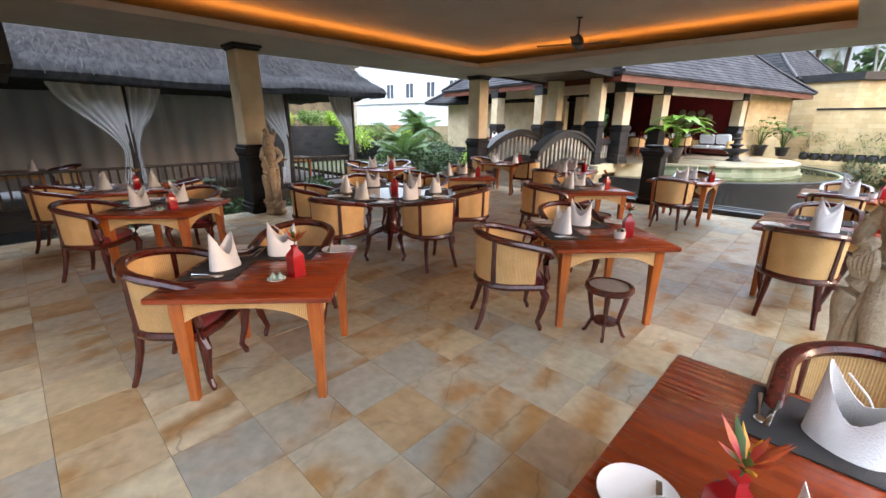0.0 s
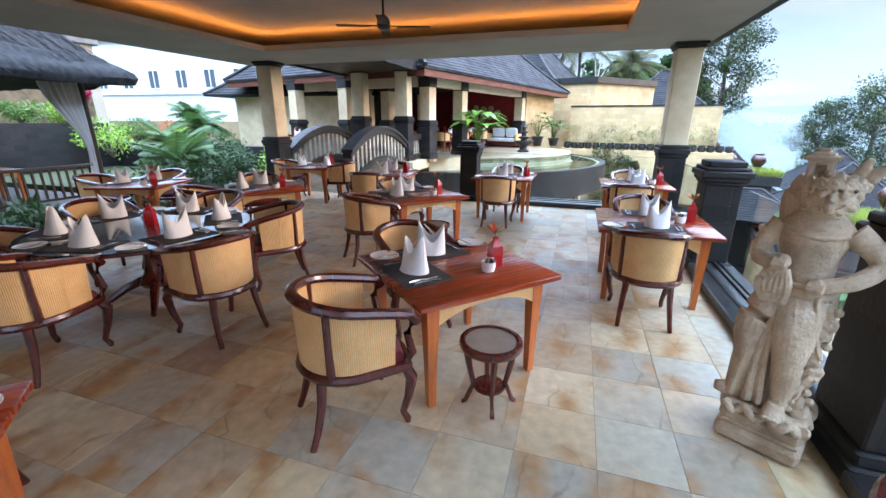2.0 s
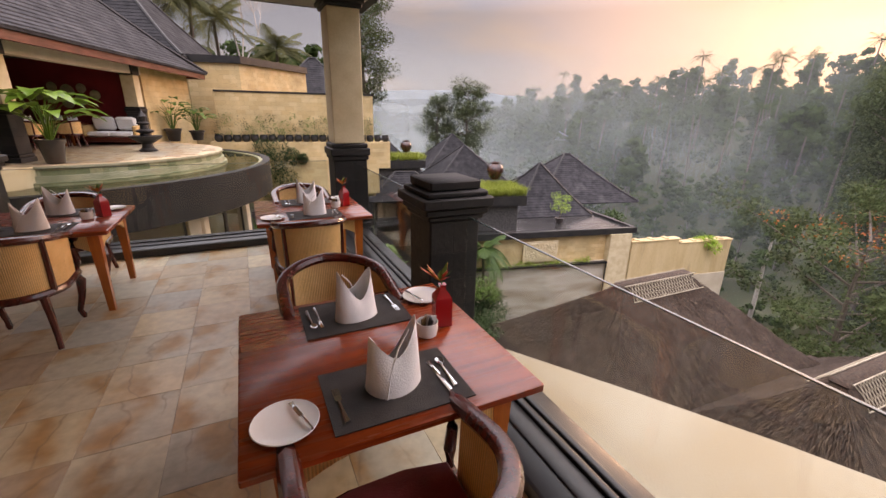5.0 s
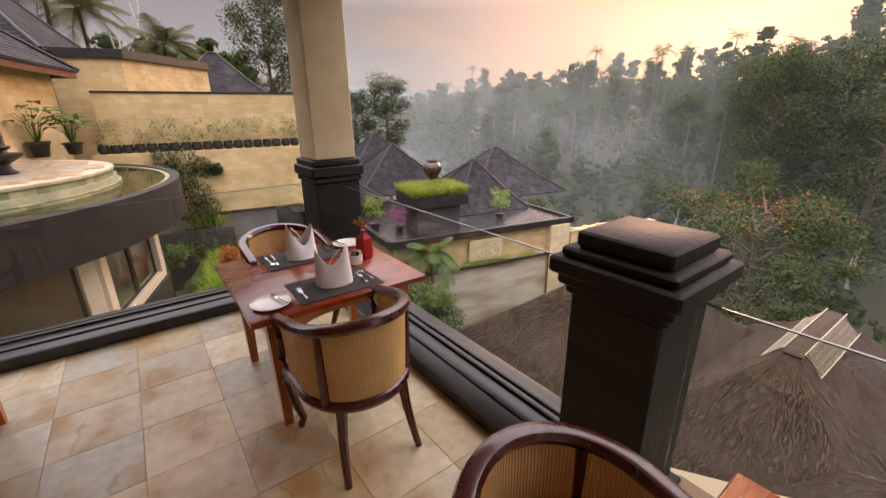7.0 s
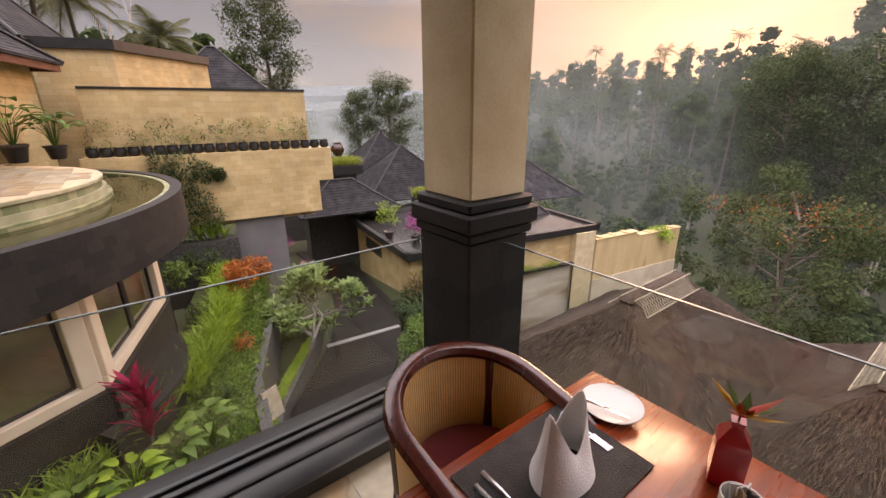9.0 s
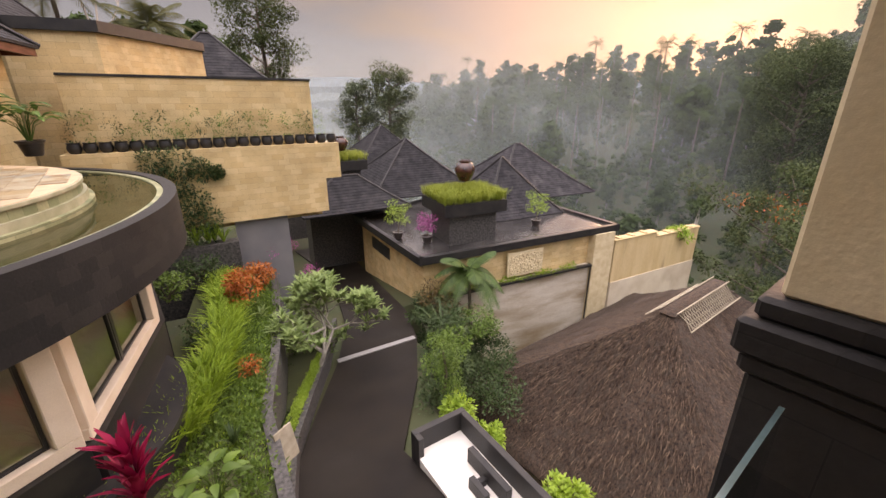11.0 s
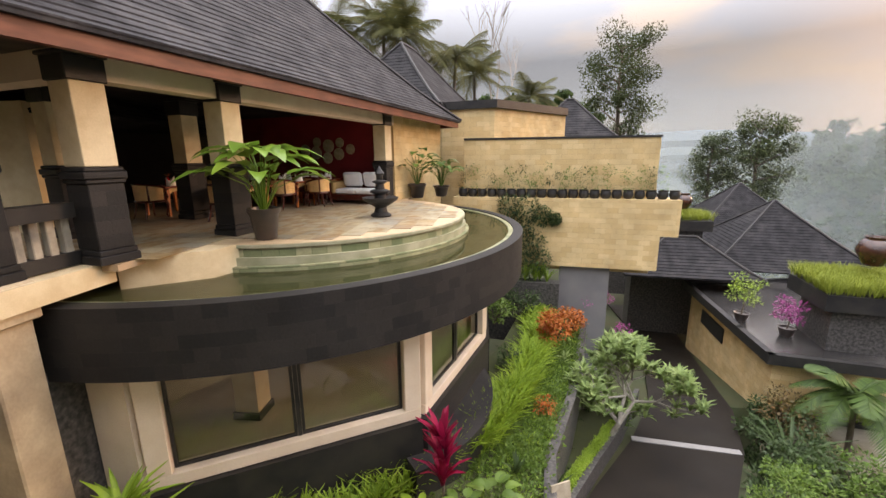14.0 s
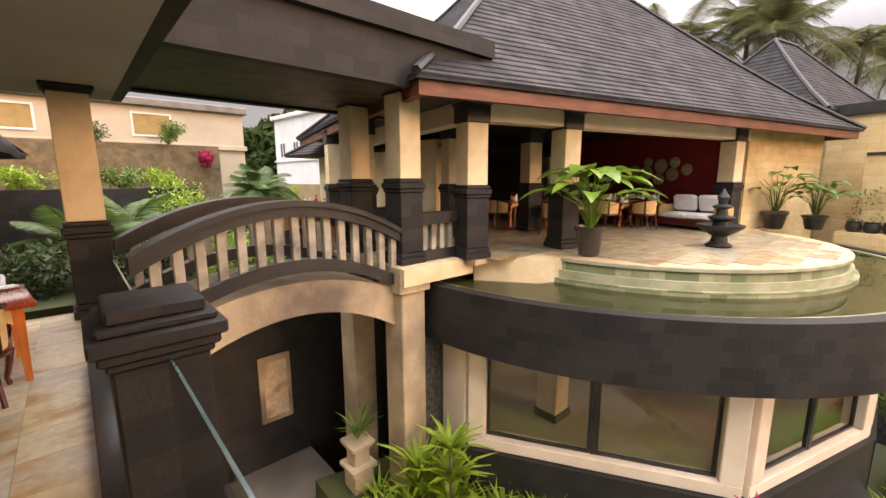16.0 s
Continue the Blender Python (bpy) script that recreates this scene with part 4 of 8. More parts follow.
# ---- dining furniture ----
def rattan_material(name, base, second, ribs=26.0):
    """Woven cane: fine vertical ribs crossed by a thin weft."""
    m = material(name, base, second, 0.55, 7, bump=0.0, fine=90, wear=0.35)
    nt = m.node_tree
    L, N = nt.links.new, nt.nodes.new
    b = nt.nodes["Principled BSDF"]
    uv, w1, w2, mx, bp = N("ShaderNodeUVMap"), N("ShaderNodeTexWave"), N("ShaderNodeTexWave"), N("ShaderNodeMath"), N("ShaderNodeBump")
    w1.bands_direction, w2.bands_direction = "X", "Y"
    w1.inputs["Scale"].default_value, w2.inputs["Scale"].default_value = ribs, ribs * 1.2
    w1.inputs["Distortion"].default_value = w2.inputs["Distortion"].default_value = 0.4
    for w in (w1, w2):
        L(uv.outputs["UV"], w.inputs["Vector"])
    mx.operation = "MULTIPLY_ADD"
    mx.inputs[1].default_value = 0.25
    L(w2.outputs["Fac"], mx.inputs[0])
    L(w1.outputs["Fac"], mx.inputs[2])
    bp.inputs["Strength"].default_value, bp.inputs["Distance"].default_value = 0.5, 0.005
    L(mx.outputs[0], bp.inputs["Height"])
    L(bp.outputs["Normal"], b.inputs["Normal"])
    dk = N("ShaderNodeMix")
    dk.data_type, dk.blend_type = "RGBA", "MULTIPLY"
    src = b.inputs["Base Color"].links[0].from_socket
    rp = N("ShaderNodeMapRange")
    rp.inputs["To Min"].default_value, rp.inputs["To Max"].default_value = 0.78, 1.12
    L(mx.outputs[0], rp.inputs["Value"])
    dk.inputs["Factor"].default_value = 1.0
    L(src, dk.inputs["A"])
    cmb = N("ShaderNodeCombineColor")
    for k in ("Red", "Green", "Blue"):
        L(rp.outputs[0], cmb.inputs[k])
    L(cmb.outputs[0], dk.inputs["B"])
    L(dk.outputs["Result"], b.inputs["Base Color"])
    return m


RATTAN = rattan_material("woven_rattan", (0.78, 0.50, 0.22), (0.70, 0.42, 0.165))
RATTAN_PALE = rattan_material("pale_rattan_apron", (0.76, 0.50, 0.23), (0.68, 0.42, 0.17))
CANE = rattan_material("grey_cane_seat", (0.30, 0.25, 0.19), (0.22, 0.18, 0.14), 40)


def with_uv(me, fn):
    """Gives the mesh a flat map in metres, from fn(point)."""
    lay = me.uv_layers.new(name="UVMap")
    for loop in me.loops:
        lay.data[loop.index].uv = fn(me.vertices[loop.vertex_index].co)
    return me


def sheet(grid, thick, name, mat, uv=None):
    """A curved panel with thickness from a grid of points (rows of points)."""
    r, c = len(grid), len(grid[0])
    mb = MB()
    P = [[Vector(p) for p in row] for row in grid]
    vs, off = [], []
    for i in range(r):
        for j in range(c):
            du = P[i][min(j + 1, c - 1)] - P[i][max(j - 1, 0)]
            dv = P[min(i + 1, r - 1)][j] - P[max(i - 1, 0)][j]
            n = du.cross(dv).normalized()
            vs.append(tuple(P[i][j] + n * thick / 2))
            off.append(tuple(P[i][j] - n * thick / 2))
    k = r * c
    fs = []
    for i in range(r - 1):
        for j in range(c - 1):
            a = i * c + j
            fs += [(a, a + 1, a + c + 1, a + c), (k + a + c, k + a + c + 1, k + a + 1, k + a)]
    edge = [j for j in range(c)] + [i * c + c - 1 for i in range(1, r)] + [(r - 1) * c + j for j in range(c - 2, -1, -1)] + [i * c for i in range(r - 2, 0, -1)]
    for a, b in zip(edge, edge[1:] + edge[:1]):
        fs.append((a, k + a, k + b, b))
    mb.add(vs + off, fs)
    me = mb.mesh(name, mat, True)
    if uv:
        with_uv(me, uv)
    return me


def horseshoe(k, r=0.285, arm=0.27):
    """A point of the chair's plan: k from -1 (one arm's front) over 0 (back) to 1. The chair faces +y."""
    half = r * math.pi / 2
    s = k * (half + arm)
    if abs(s) <= half:
        a = s / r
        return r * math.sin(a), -r * math.cos(a), a
    return math.copysign(r, s), abs(s) - half, math.copysign(math.pi / 2, s)


def build_chair():
    t = thing("dining_chair", pose(0, 0, 0), "dark mahogany tub chair with woven rattan back and crimson cushion", "chair", "tub chairs of the dining deck")
    N = 28
    ks = [-1 + 2 * i / N for i in range(N + 1)]

    def rail_z(k):
        return 0.845 - 0.115 * abs(k) ** 1.6

    top = [(*horseshoe(k)[:2], rail_z(k)) for k in ks]
    top = [(top[0][0], top[0][1] + 0.035, top[0][2] - 0.05)] + top + [(top[-1][0], top[-1][1] + 0.035, top[-1][2] - 0.05)]
    part("top_rail", MB().tube(top, 0.03, 8, flat=1.15), MAHOGANY, t, "rounded dark mahogany rail")
    seat_r = [(*horseshoe(k, 0.27, 0.25)[:2], 0.415) for k in ks]
    fr = MB().tube(seat_r, 0.033, 8)
    fr.tube([(-0.27, 0.25, 0.415), (-0.1, 0.285, 0.415), (0.1, 0.285, 0.415), (0.27, 0.25, 0.415)], 0.033, 8)
    part("seat_frame", fr, MAHOGANY, t)
    pts = [horseshoe(k, 0.262, 0.24)[:2] for k in ks]
    cu = MB()
    poly = pts + [(0.1, 0.275), (-0.1, 0.275)]
    cu.loft([[(x * s, y * s, z) for x, y in poly] for s, z in ((0.94, 0.425), (0.985, 0.45), (0.985, 0.475), (0.93, 0.497), (0.7, 0.508))])
    part("cushion", cu, CUSHION, t, "crimson seat cushion")
    for name, k0, k1 in (("back_panel", -0.36, 0.36), ("side_panel", -0.88, -0.40), ("side_panel", 0.40, 0.88)):
        kk = [k0 + (k1 - k0) * i / 12 for i in range(13)]
        grid = []
        for j in range(4):
            q = j / 3
            grid.append([(*[c * (0.955 + 0.04 * q) for c in horseshoe(k)[:2]], 0.445 + (rail_z(k) - 0.025 - 0.445) * q) for k in kk])
        part(name, sheet(grid, 0.014, name, RATTAN, lambda p: (math.atan2(p.x, -p.y) * 0.3 if p.y < 0 else p.x + p.y, p.z)), RATTAN, t, "honey-coloured woven rattan")
    for k in (-0.38, 0.38):
        x, y, a = horseshoe(k)
        part("back_post", MB().tube([(x * 0.96, y * 0.96, 0.4), (x, y, 0.62), (x, y, rail_z(k))], [0.026, 0.021, 0.022], 8), MAHOGANY, t)
    for s in (-1, 1):
        part("arm_post", MB().tube([(0.27 * s, 0.23, 0.40), (0.285 * s, 0.275, 0.5), (0.28 * s, 0.25, 0.62), (0.285 * s, 0.285, 0.69)], [0.030, 0.026, 0.022, 0.026], 8), MAHOGANY, t)
        leg = [(0.235 * s, 0.24, 0.42), (0.27 * s, 0.275, 0.33), (0.255 * s, 0.26, 0.2), (0.225 * s, 0.235, 0.08), (0.235 * s, 0.262, 0.022)]
        part("front_leg", MB().tube(leg, [0.036, 0.036, 0.026, 0.02, 0.022], 8).lathe([(0.012, 0), (0.016, 0.004), (0.016, 0.02), (0.012, 0.024)], 10, pose(0.235 * s, 0.262, 0)), MAHOGANY, t, "curved cabriole leg")
        leg = [(0.17 * s, -0.2, 0.42), (0.185 * s, -0.215, 0.25), (0.2 * s, -0.25, 0.1), (0.21 * s, -0.285, 0.0)]
        part("back_leg", MB().tube(leg, [0.03, 0.025, 0.021, 0.019], 8), MAHOGANY, t)
    return t


CHAIR = build_chair()
first_chair = []


def chair(x, y, facing):
    """facing: degrees, counted like rz; 0 looks along +y."""
    m = pose(x, y, 0, 0, 0, facing)
    if not first_chair:
        first_chair.append(1)
        CHAIR.matrix_basis = m
        return CHAIR
    return copy_thing(CHAIR, m)


def build_table():
    t = thing("dining_table", pose(0, 0, 0), "square red-brown wooden table with arched rattan apron and tapered legs", "table", "square tables of the dining deck")
    h = 0.525
    part("tabletop", MB().box(-h, -h, 0.712, h, h, 0.75, c=0.006), TEAK, t, "glossy red-brown tabletop")
    for sx in (-1, 1):
        for sy in (-1, 1):
            a = 0.40
            part("leg", MB().loft([[(sx * a + dx * w, sy * a + dy * w, z) for dx, dy in ((-1, -1), (1, -1), (1, 1), (-1, 1))] for z, w in ((0, 0.024), (0.3, 0.03), (0.62, 0.04), (0.711, 0.04))]), TEAK_LEG, t, "tapered orange teak leg")
    for i in range(4):
        n = 16
        grid = []
        for j in range(4):
            row = []
            for k in range(n + 1):
                x = -0.39 + 0.78 * k / n
                low = 0.54 + 0.105 * (1 - (abs(x) / 0.39) ** 2.6)
                row.append((x, -0.425, low + (0.711 - low) * j / 3))
            grid.append(row)
        me = sheet(grid, 0.02, "apron", RATTAN_PALE, lambda p: (p.x, p.z))
        part("apron", me, RATTAN_PALE, t, "pale ribbed rattan apron", m=pose(0, 0, 0, 0, 0, 90 * i))
    return t


TABLE = build_table()
first_table = []


def table(x, y, rz):
    m = pose(x, y, 0, 0, 0, rz)
    if not first_table:
        first_table.append(1)
        TABLE.matrix_basis = m
        return TABLE
    return copy_thing(TABLE, m)


def one_off(build):
    """Builds a thing at its first place and copies it at the next ones."""
    kept = []

    def place(m):
        if not kept:
            kept.append(build())
            kept[0].matrix_basis = m
            return kept[0]
        return copy_thing(kept[0], m)
    return place


TOP = 0.752


def placemat():
    t = tagged(new("placemat", MB().box(-0.25, -0.17, 0, 0.25, 0.17, 0.004).mesh("placemat", MAT_GREY)), "dark grey woven placemat lying on the table", "placemat", "placemats")
    return t


def napkin():
    """A linen napkin folded to a standing mitre with two peaks."""
    n, rows = 28, 9
    grid = []
    for j in range(rows):
        q = j / (rows - 1)
        row = []
        for i in range(n + 1):
            a = 2 * math.pi * i / n
            peak = 0.105 + 0.095 * max(0, abs(math.cos(a)) ** 1.6) - 0.03 * max(0, math.sin(a)) + 0.012 * math.cos(a)
            wob = 1 + 0.04 * math.sin(3 * a + 1.2) * (1 - q)
            rx, ry = (0.090 - 0.012 * q) * wob, (0.072 - 0.038 * q) * wob
            row.append((1.2 * rx * math.cos(a), 1.2 * ry * math.sin(a), 1.2 * peak * q))
        grid.append(row)
    me = sheet(grid, 0.003, "napkin", NAPKIN)
    k = MB()
    k.v = [tuple(v.co) for v in me.vertices]
    k.f = [tuple(p.vertices) for p in me.polygons]
    fold = [[(0.074 * math.cos(a), -0.038 - 0.036 * (1 - q), q * 0.162) for a in (math.pi * (1 - s),)][0] for q, s in ((0, 0.1), (0.5, 0.3), (1.0, 0.5), (1.35, 0.75))]
    k.tube(fold, 0.0035, 6)
    out = k.mesh("napkin", NAPKIN, True)
    return tagged(new("napkin", out), "white linen napkin folded into a standing two-peaked mitre", "napkin", "folded napkins")


def side_plate():
    t = thing("side_plate", pose(0, 0, 0), "round white china side plate on the table", "plate", "side plates")
    part("dish", MB().lathe([(0.06, 0), (0.066, 0.004), (0.099, 0.012), (0.107, 0.016), (0.105, 0.0185), (0.094, 0.014), (0.066, 0.008), (0.0, 0.0075)], 32), CHINA, t)
    return t


def butter_knife():
    t = thing("butter_knife", pose(0, 0, 0), "small steel butter knife across the plate", "knife", "butter knives")
    part("blade", MB().box(-0.008, 0.0, 0.0, 0.008, 0.085, 0.0016, c=0.0005), CUTLERY, t)
    part("handle", MB().tube([(0, 0.0, 0.001), (0, -0.04, 0.003), (0, -0.08, 0.003)], [0.004, 0.006, 0.005], 6), CUTLERY, t)
    return t


def fork():
    t = thing("fork", pose(0, 0, 0), "steel table fork beside the napkin", "fork", "forks")
    part("handle", MB().tube([(0, -0.1, 0.003), (0, -0.04, 0.004), (0, 0.02, 0.003)], [0.009, 0.005, 0.0035], 6, flat=1.3), CUTLERY, t)
    k = MB().box(-0.012, 0.02, 0.001, 0.012, 0.05, 0.003)
    for i in range(4):
        k.box(-0.012 + i * 0.0068, 0.05, 0.0012, -0.0085 + i * 0.0068, 0.09, 0.0032)
    part("tines", k, CUTLERY, t)
    return t


def knife():
    t = thing("knife", pose(0, 0, 0), "steel table knife beside the napkin", "knife", "knives")
    part("handle", MB().tube([(0, -0.11, 0.004), (0, -0.05, 0.005), (0, 0.0, 0.004)], [0.008, 0.007, 0.005], 6), CUTLERY, t)
    part("blade", MB().box(-0.002, 0.0, 0.001, 0.014, 0.1, 0.003, c=0.0008), CUTLERY, t)
    return t


def spoon():
    t = thing("spoon", pose(0, 0, 0), "steel spoon beside the napkin", "spoon", "spoons")
    part("handle", MB().tube([(0, -0.1, 0.003), (0, -0.03, 0.004), (0, 0.045, 0.004)], [0.008, 0.004, 0.0035], 6, flat=1.3), CUTLERY, t)
    part("bowl", MB().lathe([(0.0, 0.001), (0.010, 0.0015), (0.017, 0.006), (0.0165, 0.0066), (0.009, 0.0035), (0, 0.003)], 14, pose(0, 0.068, 0), squash=1.45), CUTLERY, t)
    return t


def vase():
    t = thing("vase", pose(0, 0, 0), "square red ceramic bottle vase holding a flower sprig", "vase", "red flower vases")
    ring_ = lambda w, z: [(-w, -w, z), (w, -w, z), (w, w, z), (-w, w, z)]
    part("body", MB().loft([ring_(0.036, 0), ring_(0.040, 0.006), ring_(0.040, 0.14), ring_(0.036, 0.15), ring_(0.014, 0.185), ring_(0.014, 0.2), ring_(0.017, 0.206)]), RED_VASE, t)
    part("stem", MB().tube([(0, 0, 0.19), (0.005, 0, 0.22), (0.02, 0.01, 0.26)], 0.003, 5), material("stem_green", (0.06, 0.12, 0.03), None, 0.6), t)
    fl, lf, yl = MB(), MB(), MB()
    rnd = random.Random(5)
    for i in range(16):
        a, e = rnd.uniform(0, 6.28), rnd.uniform(0.06, 0.12)
        p = Vector((0.012, 0.004, 0.225))
        d = Vector((math.cos(a), math.sin(a), rnd.uniform(0.5, 1.3))).normalized()
        s = d.cross(Vector((0, 0, 1))).normalized() * 0.012
        q = p + d * e
        (lf if i % 4 == 0 else fl if i % 4 < 3 else yl).add([p, p + d * e * 0.5 + s, q, p + d * e * 0.5 - s, p + d * e * 0.5 + Vector((0, 0, 0.006))], [(0, 1, 4), (1, 2, 4), (2, 3, 4), (3, 0, 4)])
    part("flower", fl, material("red_petals", (0.5, 0.03, 0.03), (0.55, 0.12, 0.03), 0.5, 20), t, "red and orange petals")
    part("bract", yl, material("yellow_petals", (0.6, 0.33, 0.02), (0.55, 0.22, 0.02), 0.5, 20), t, "yellow bracts")
    part("leaf", lf, foliage("sprig_leaf", (0.04, 0.10, 0.02), (0.08, 0.16, 0.04)), t, "narrow green leaves")
    return t


def sugar_bowl():
    t = thing("sugar_bowl", pose(0, 0, 0), "white china bowl filled with paper sugar sachets", "bowl", "sugar bowls")
    part("bowl", MB().lathe([(0.034, 0), (0.044, 0.004), (0.050, 0.036), (0.050, 0.07), (0.046, 0.07), (0.044, 0.014), (0.0, 0.012)], 20), CHINA, t)
    cols = [material("sachet_white", (0.75, 0.73, 0.7)), material("sachet_brown", (0.22, 0.12, 0.05)), material("sachet_dark", (0.05, 0.04, 0.04))]
    for i in range(7):
        part("sachet", MB().box(-0.015, -0.002, 0.014, 0.015, 0.002, 0.092), cols[i % 3], t, m=pose(0.016 * math.cos(i * 2.2), 0.016 * math.sin(i * 2.2), 0, 8 * math.sin(i), 9 * math.cos(i * 1.7), i * 51))
    return t


def cruet():
    t = thing("cruet", pose(0, 0, 0), "pale celadon salt and pepper pots on a saucer", "cruet", "salt and pepper pots")
    part("saucer", MB().lathe([(0.03, 0), (0.035, 0.003), (0.058, 0.01), (0.057, 0.012), (0.03, 0.006), (0, 0.005)], 24), CHINA, t)
    cel = material("celadon_glaze", (0.30, 0.45, 0.40), (0.24, 0.38, 0.34), 0.2, 6, coat=0.4)
    for s in (-1, 1):
        part("pot", MB().lathe([(0.012, 0.006), (0.02, 0.01), (0.022, 0.022), (0.016, 0.034), (0.007, 0.042), (0.009, 0.048), (0, 0.053)], 14, pose(0.02 * s, 0.004 * s, 0)), cel, t, "pale green glazed pot")
    return t


PLACERS = {"placemat": one_off(placemat), "napkin": one_off(napkin), "side_plate": one_off(side_plate), "butter_knife": one_off(butter_knife), "fork": one_off(fork), "knife": one_off(knife), "spoon": one_off(spoon), "vase": one_off(vase), "sugar_bowl": one_off(sugar_bowl), "cruet": one_off(cruet)}


def setting(base, x, y, rz, seed=0):
    """One place on a table: base is the table's pose, (x, y) the middle of the mat, rz the way its guest looks."""
    r = random.Random(seed)
    b = base @ pose(x, y, TOP, 0, 0, rz)
    PLACERS["placemat"](b)
    PLACERS["napkin"](b @ pose(r.uniform(-.015, .015), 0.015, 0.0045, 0, 0, r.uniform(-25, 25)))
    PLACERS["fork"](b @ pose(-0.205, -0.03, 0.0045, 0, 0, r.uniform(-5, 5)))
    PLACERS["knife"](b @ pose(0.17, -0.01, 0.0045, 0, 0, r.uniform(-5, 5)))
    PLACERS["spoon"](b @ pose(0.21, 0.0, 0.0045, 0, 0, r.uniform(-6, 6)))
    PLACERS["side_plate"](b @ pose(-0.385, -0.05, 0))
    PLACERS["butter_knife"](b @ pose(-0.335, -0.05, 0.0195, 0, 0, 10 + r.uniform(-8, 8)))


def table_set(x, y, rz, sides, seed, vase_at=(0.33, 0.1), extra="sugar_bowl", chairs=True, gap=0.62):
    base = pose(x, y, 0, 0, 0, rz)
    table(x, y, rz)
    for i, s in enumerate(sides):          # 0: guest at -y of the table, turning anticlockwise
        q = pose(0, 0, 0, 0, 0, s)
        p = q @ Vector((0, -0.31, 0))
        setting(base, p.x, p.y, s, seed * 7 + i)
        if chairs:
            side, out = (({1: 0.06, 4: 0.3}[seed] if seed in (1, 4) else 0.22, (0.56 if seed == 1 else 0.62) if seed in (1, 4) else 0.80), (0.0, 0.64))[i] if abs(rz) > 40 else ((0.0 if seed == 7 else -0.105, {5: 0.67, 7: 0.73, 13: 0.6}.get(seed, 0.74)), (0.02, 0.5 if seed in (7, 8) else 0.62))[i]
            c = base @ q @ Vector((side, -out - 0.02 * (seed % 3), 0))
            chair(c.x, c.y, rz + s + (seed * 37 % 9) - 4)
    PLACERS["vase"](base @ pose(vase_at[0], vase_at[1], TOP, 0, 0, 20 + seed * 30))
    PLACERS[extra](base @ pose(vase_at[0] - 0.105, vase_at[1] - 0.07, TOP))


# rz 45: the corner tables stand turned; their guests sit at the south-west and north-west sides
table_set(-2.69, 1.08, 47, (-90, 180), 1, (0.24, -0.18), "cruet")
table_set(-1.54, 3.62, 48, (-90, 180), 2, (0.24, -0.16))
table_set(-2.85, 6.25, 48, (-90, 180), 3, (0.24, -0.16))
table_set(-5.62, 1.15, 47, (-90, 180), 4, (0.2, -0.2), "cruet")
table_set(0.0, 5.55, 0, (0, 180), 5, (0.36, 0.05))
table_set(0.14, 8.38, 0, (0, 180), 6, (0.36, 0.0))
table_set(-2.03, 8.62, 0, (0, 180), 7, (0.38, 0.05))
table_set(-4.30, 8.35, 6, (0, 180), 8, (0.38, 0.0))
table_set(-6.30, 8.85, 8, (-90, 90), 9, (0.3, 0.25))
table_set(-7.35, 5.75, 20, (-90, 180), 10, (0.3, -0.2))
table_set(-5.25, 6.05, 47, (-90, 180), 11, (0.24, -0.2))
table_set(-7.55, 1.15, 72, (-90, 90), 12, (0.1, -0.1), "cruet")
table_set(0.18, 1.33, 0, (180, 0), 13, (-0.2, -0.35))


def round_table():
    t = thing("round_table", pose(-4.62, 3.72, 0), "large round dark table with a glass top and mats", "table")
    part("tabletop", MB().lathe([(0.86, 0.70), (0.90, 0.71), (0.90, 0.735), (0.88, 0.742), (0.0, 0.742)], 56), MAHOGANY, t, "round dark mahogany top")
    part("glass_plate", MB().lathe([(0.90, 0.7425), (0.905, 0.744), (0.905, 0.750), (0.0, 0.7505)], 56), material("green_grey_glass_plate", (0.04, 0.05, 0.05), (0.035, 0.045, 0.045), 0.06, 3, coat=1.0), t, "green-grey glass plate")
    part("pedestal", MB().lathe([(0.13, 0.16), (0.16, 0.2), (0.09, 0.3), (0.07, 0.45), (0.12, 0.6), (0.22, 0.699)], 20), MAHOGANY, t, "turned pedestal")
    for i in range(4):
        part("foot", MB().tube([(0.1, 0, 0.22), (0.25, 0, 0.16), (0.4, 0, 0.06), (0.47, 0, 0.025)], [0.045, 0.04, 0.03, 0.025], 8), MAHOGANY, t, m=pose(0, 0, 0, 0, 0, 45 + 90 * i))
    for i in range(6):
        a = 15 + 60 * i
        b = pose(-4.62, 3.72, 0, 0, 0, a)
        setting(b, 0, -0.66, 0, 50 + i)
        c = b @ Vector((0, -1.14, 0))
        chair(c.x, c.y, a + (i * 13 % 7) - 3)
    PLACERS["vase"](pose(-4.57, 3.75, TOP, 0, 0, 30))
    PLACERS["sugar_bowl"](pose(-4.75, 3.85, TOP))


round_table()


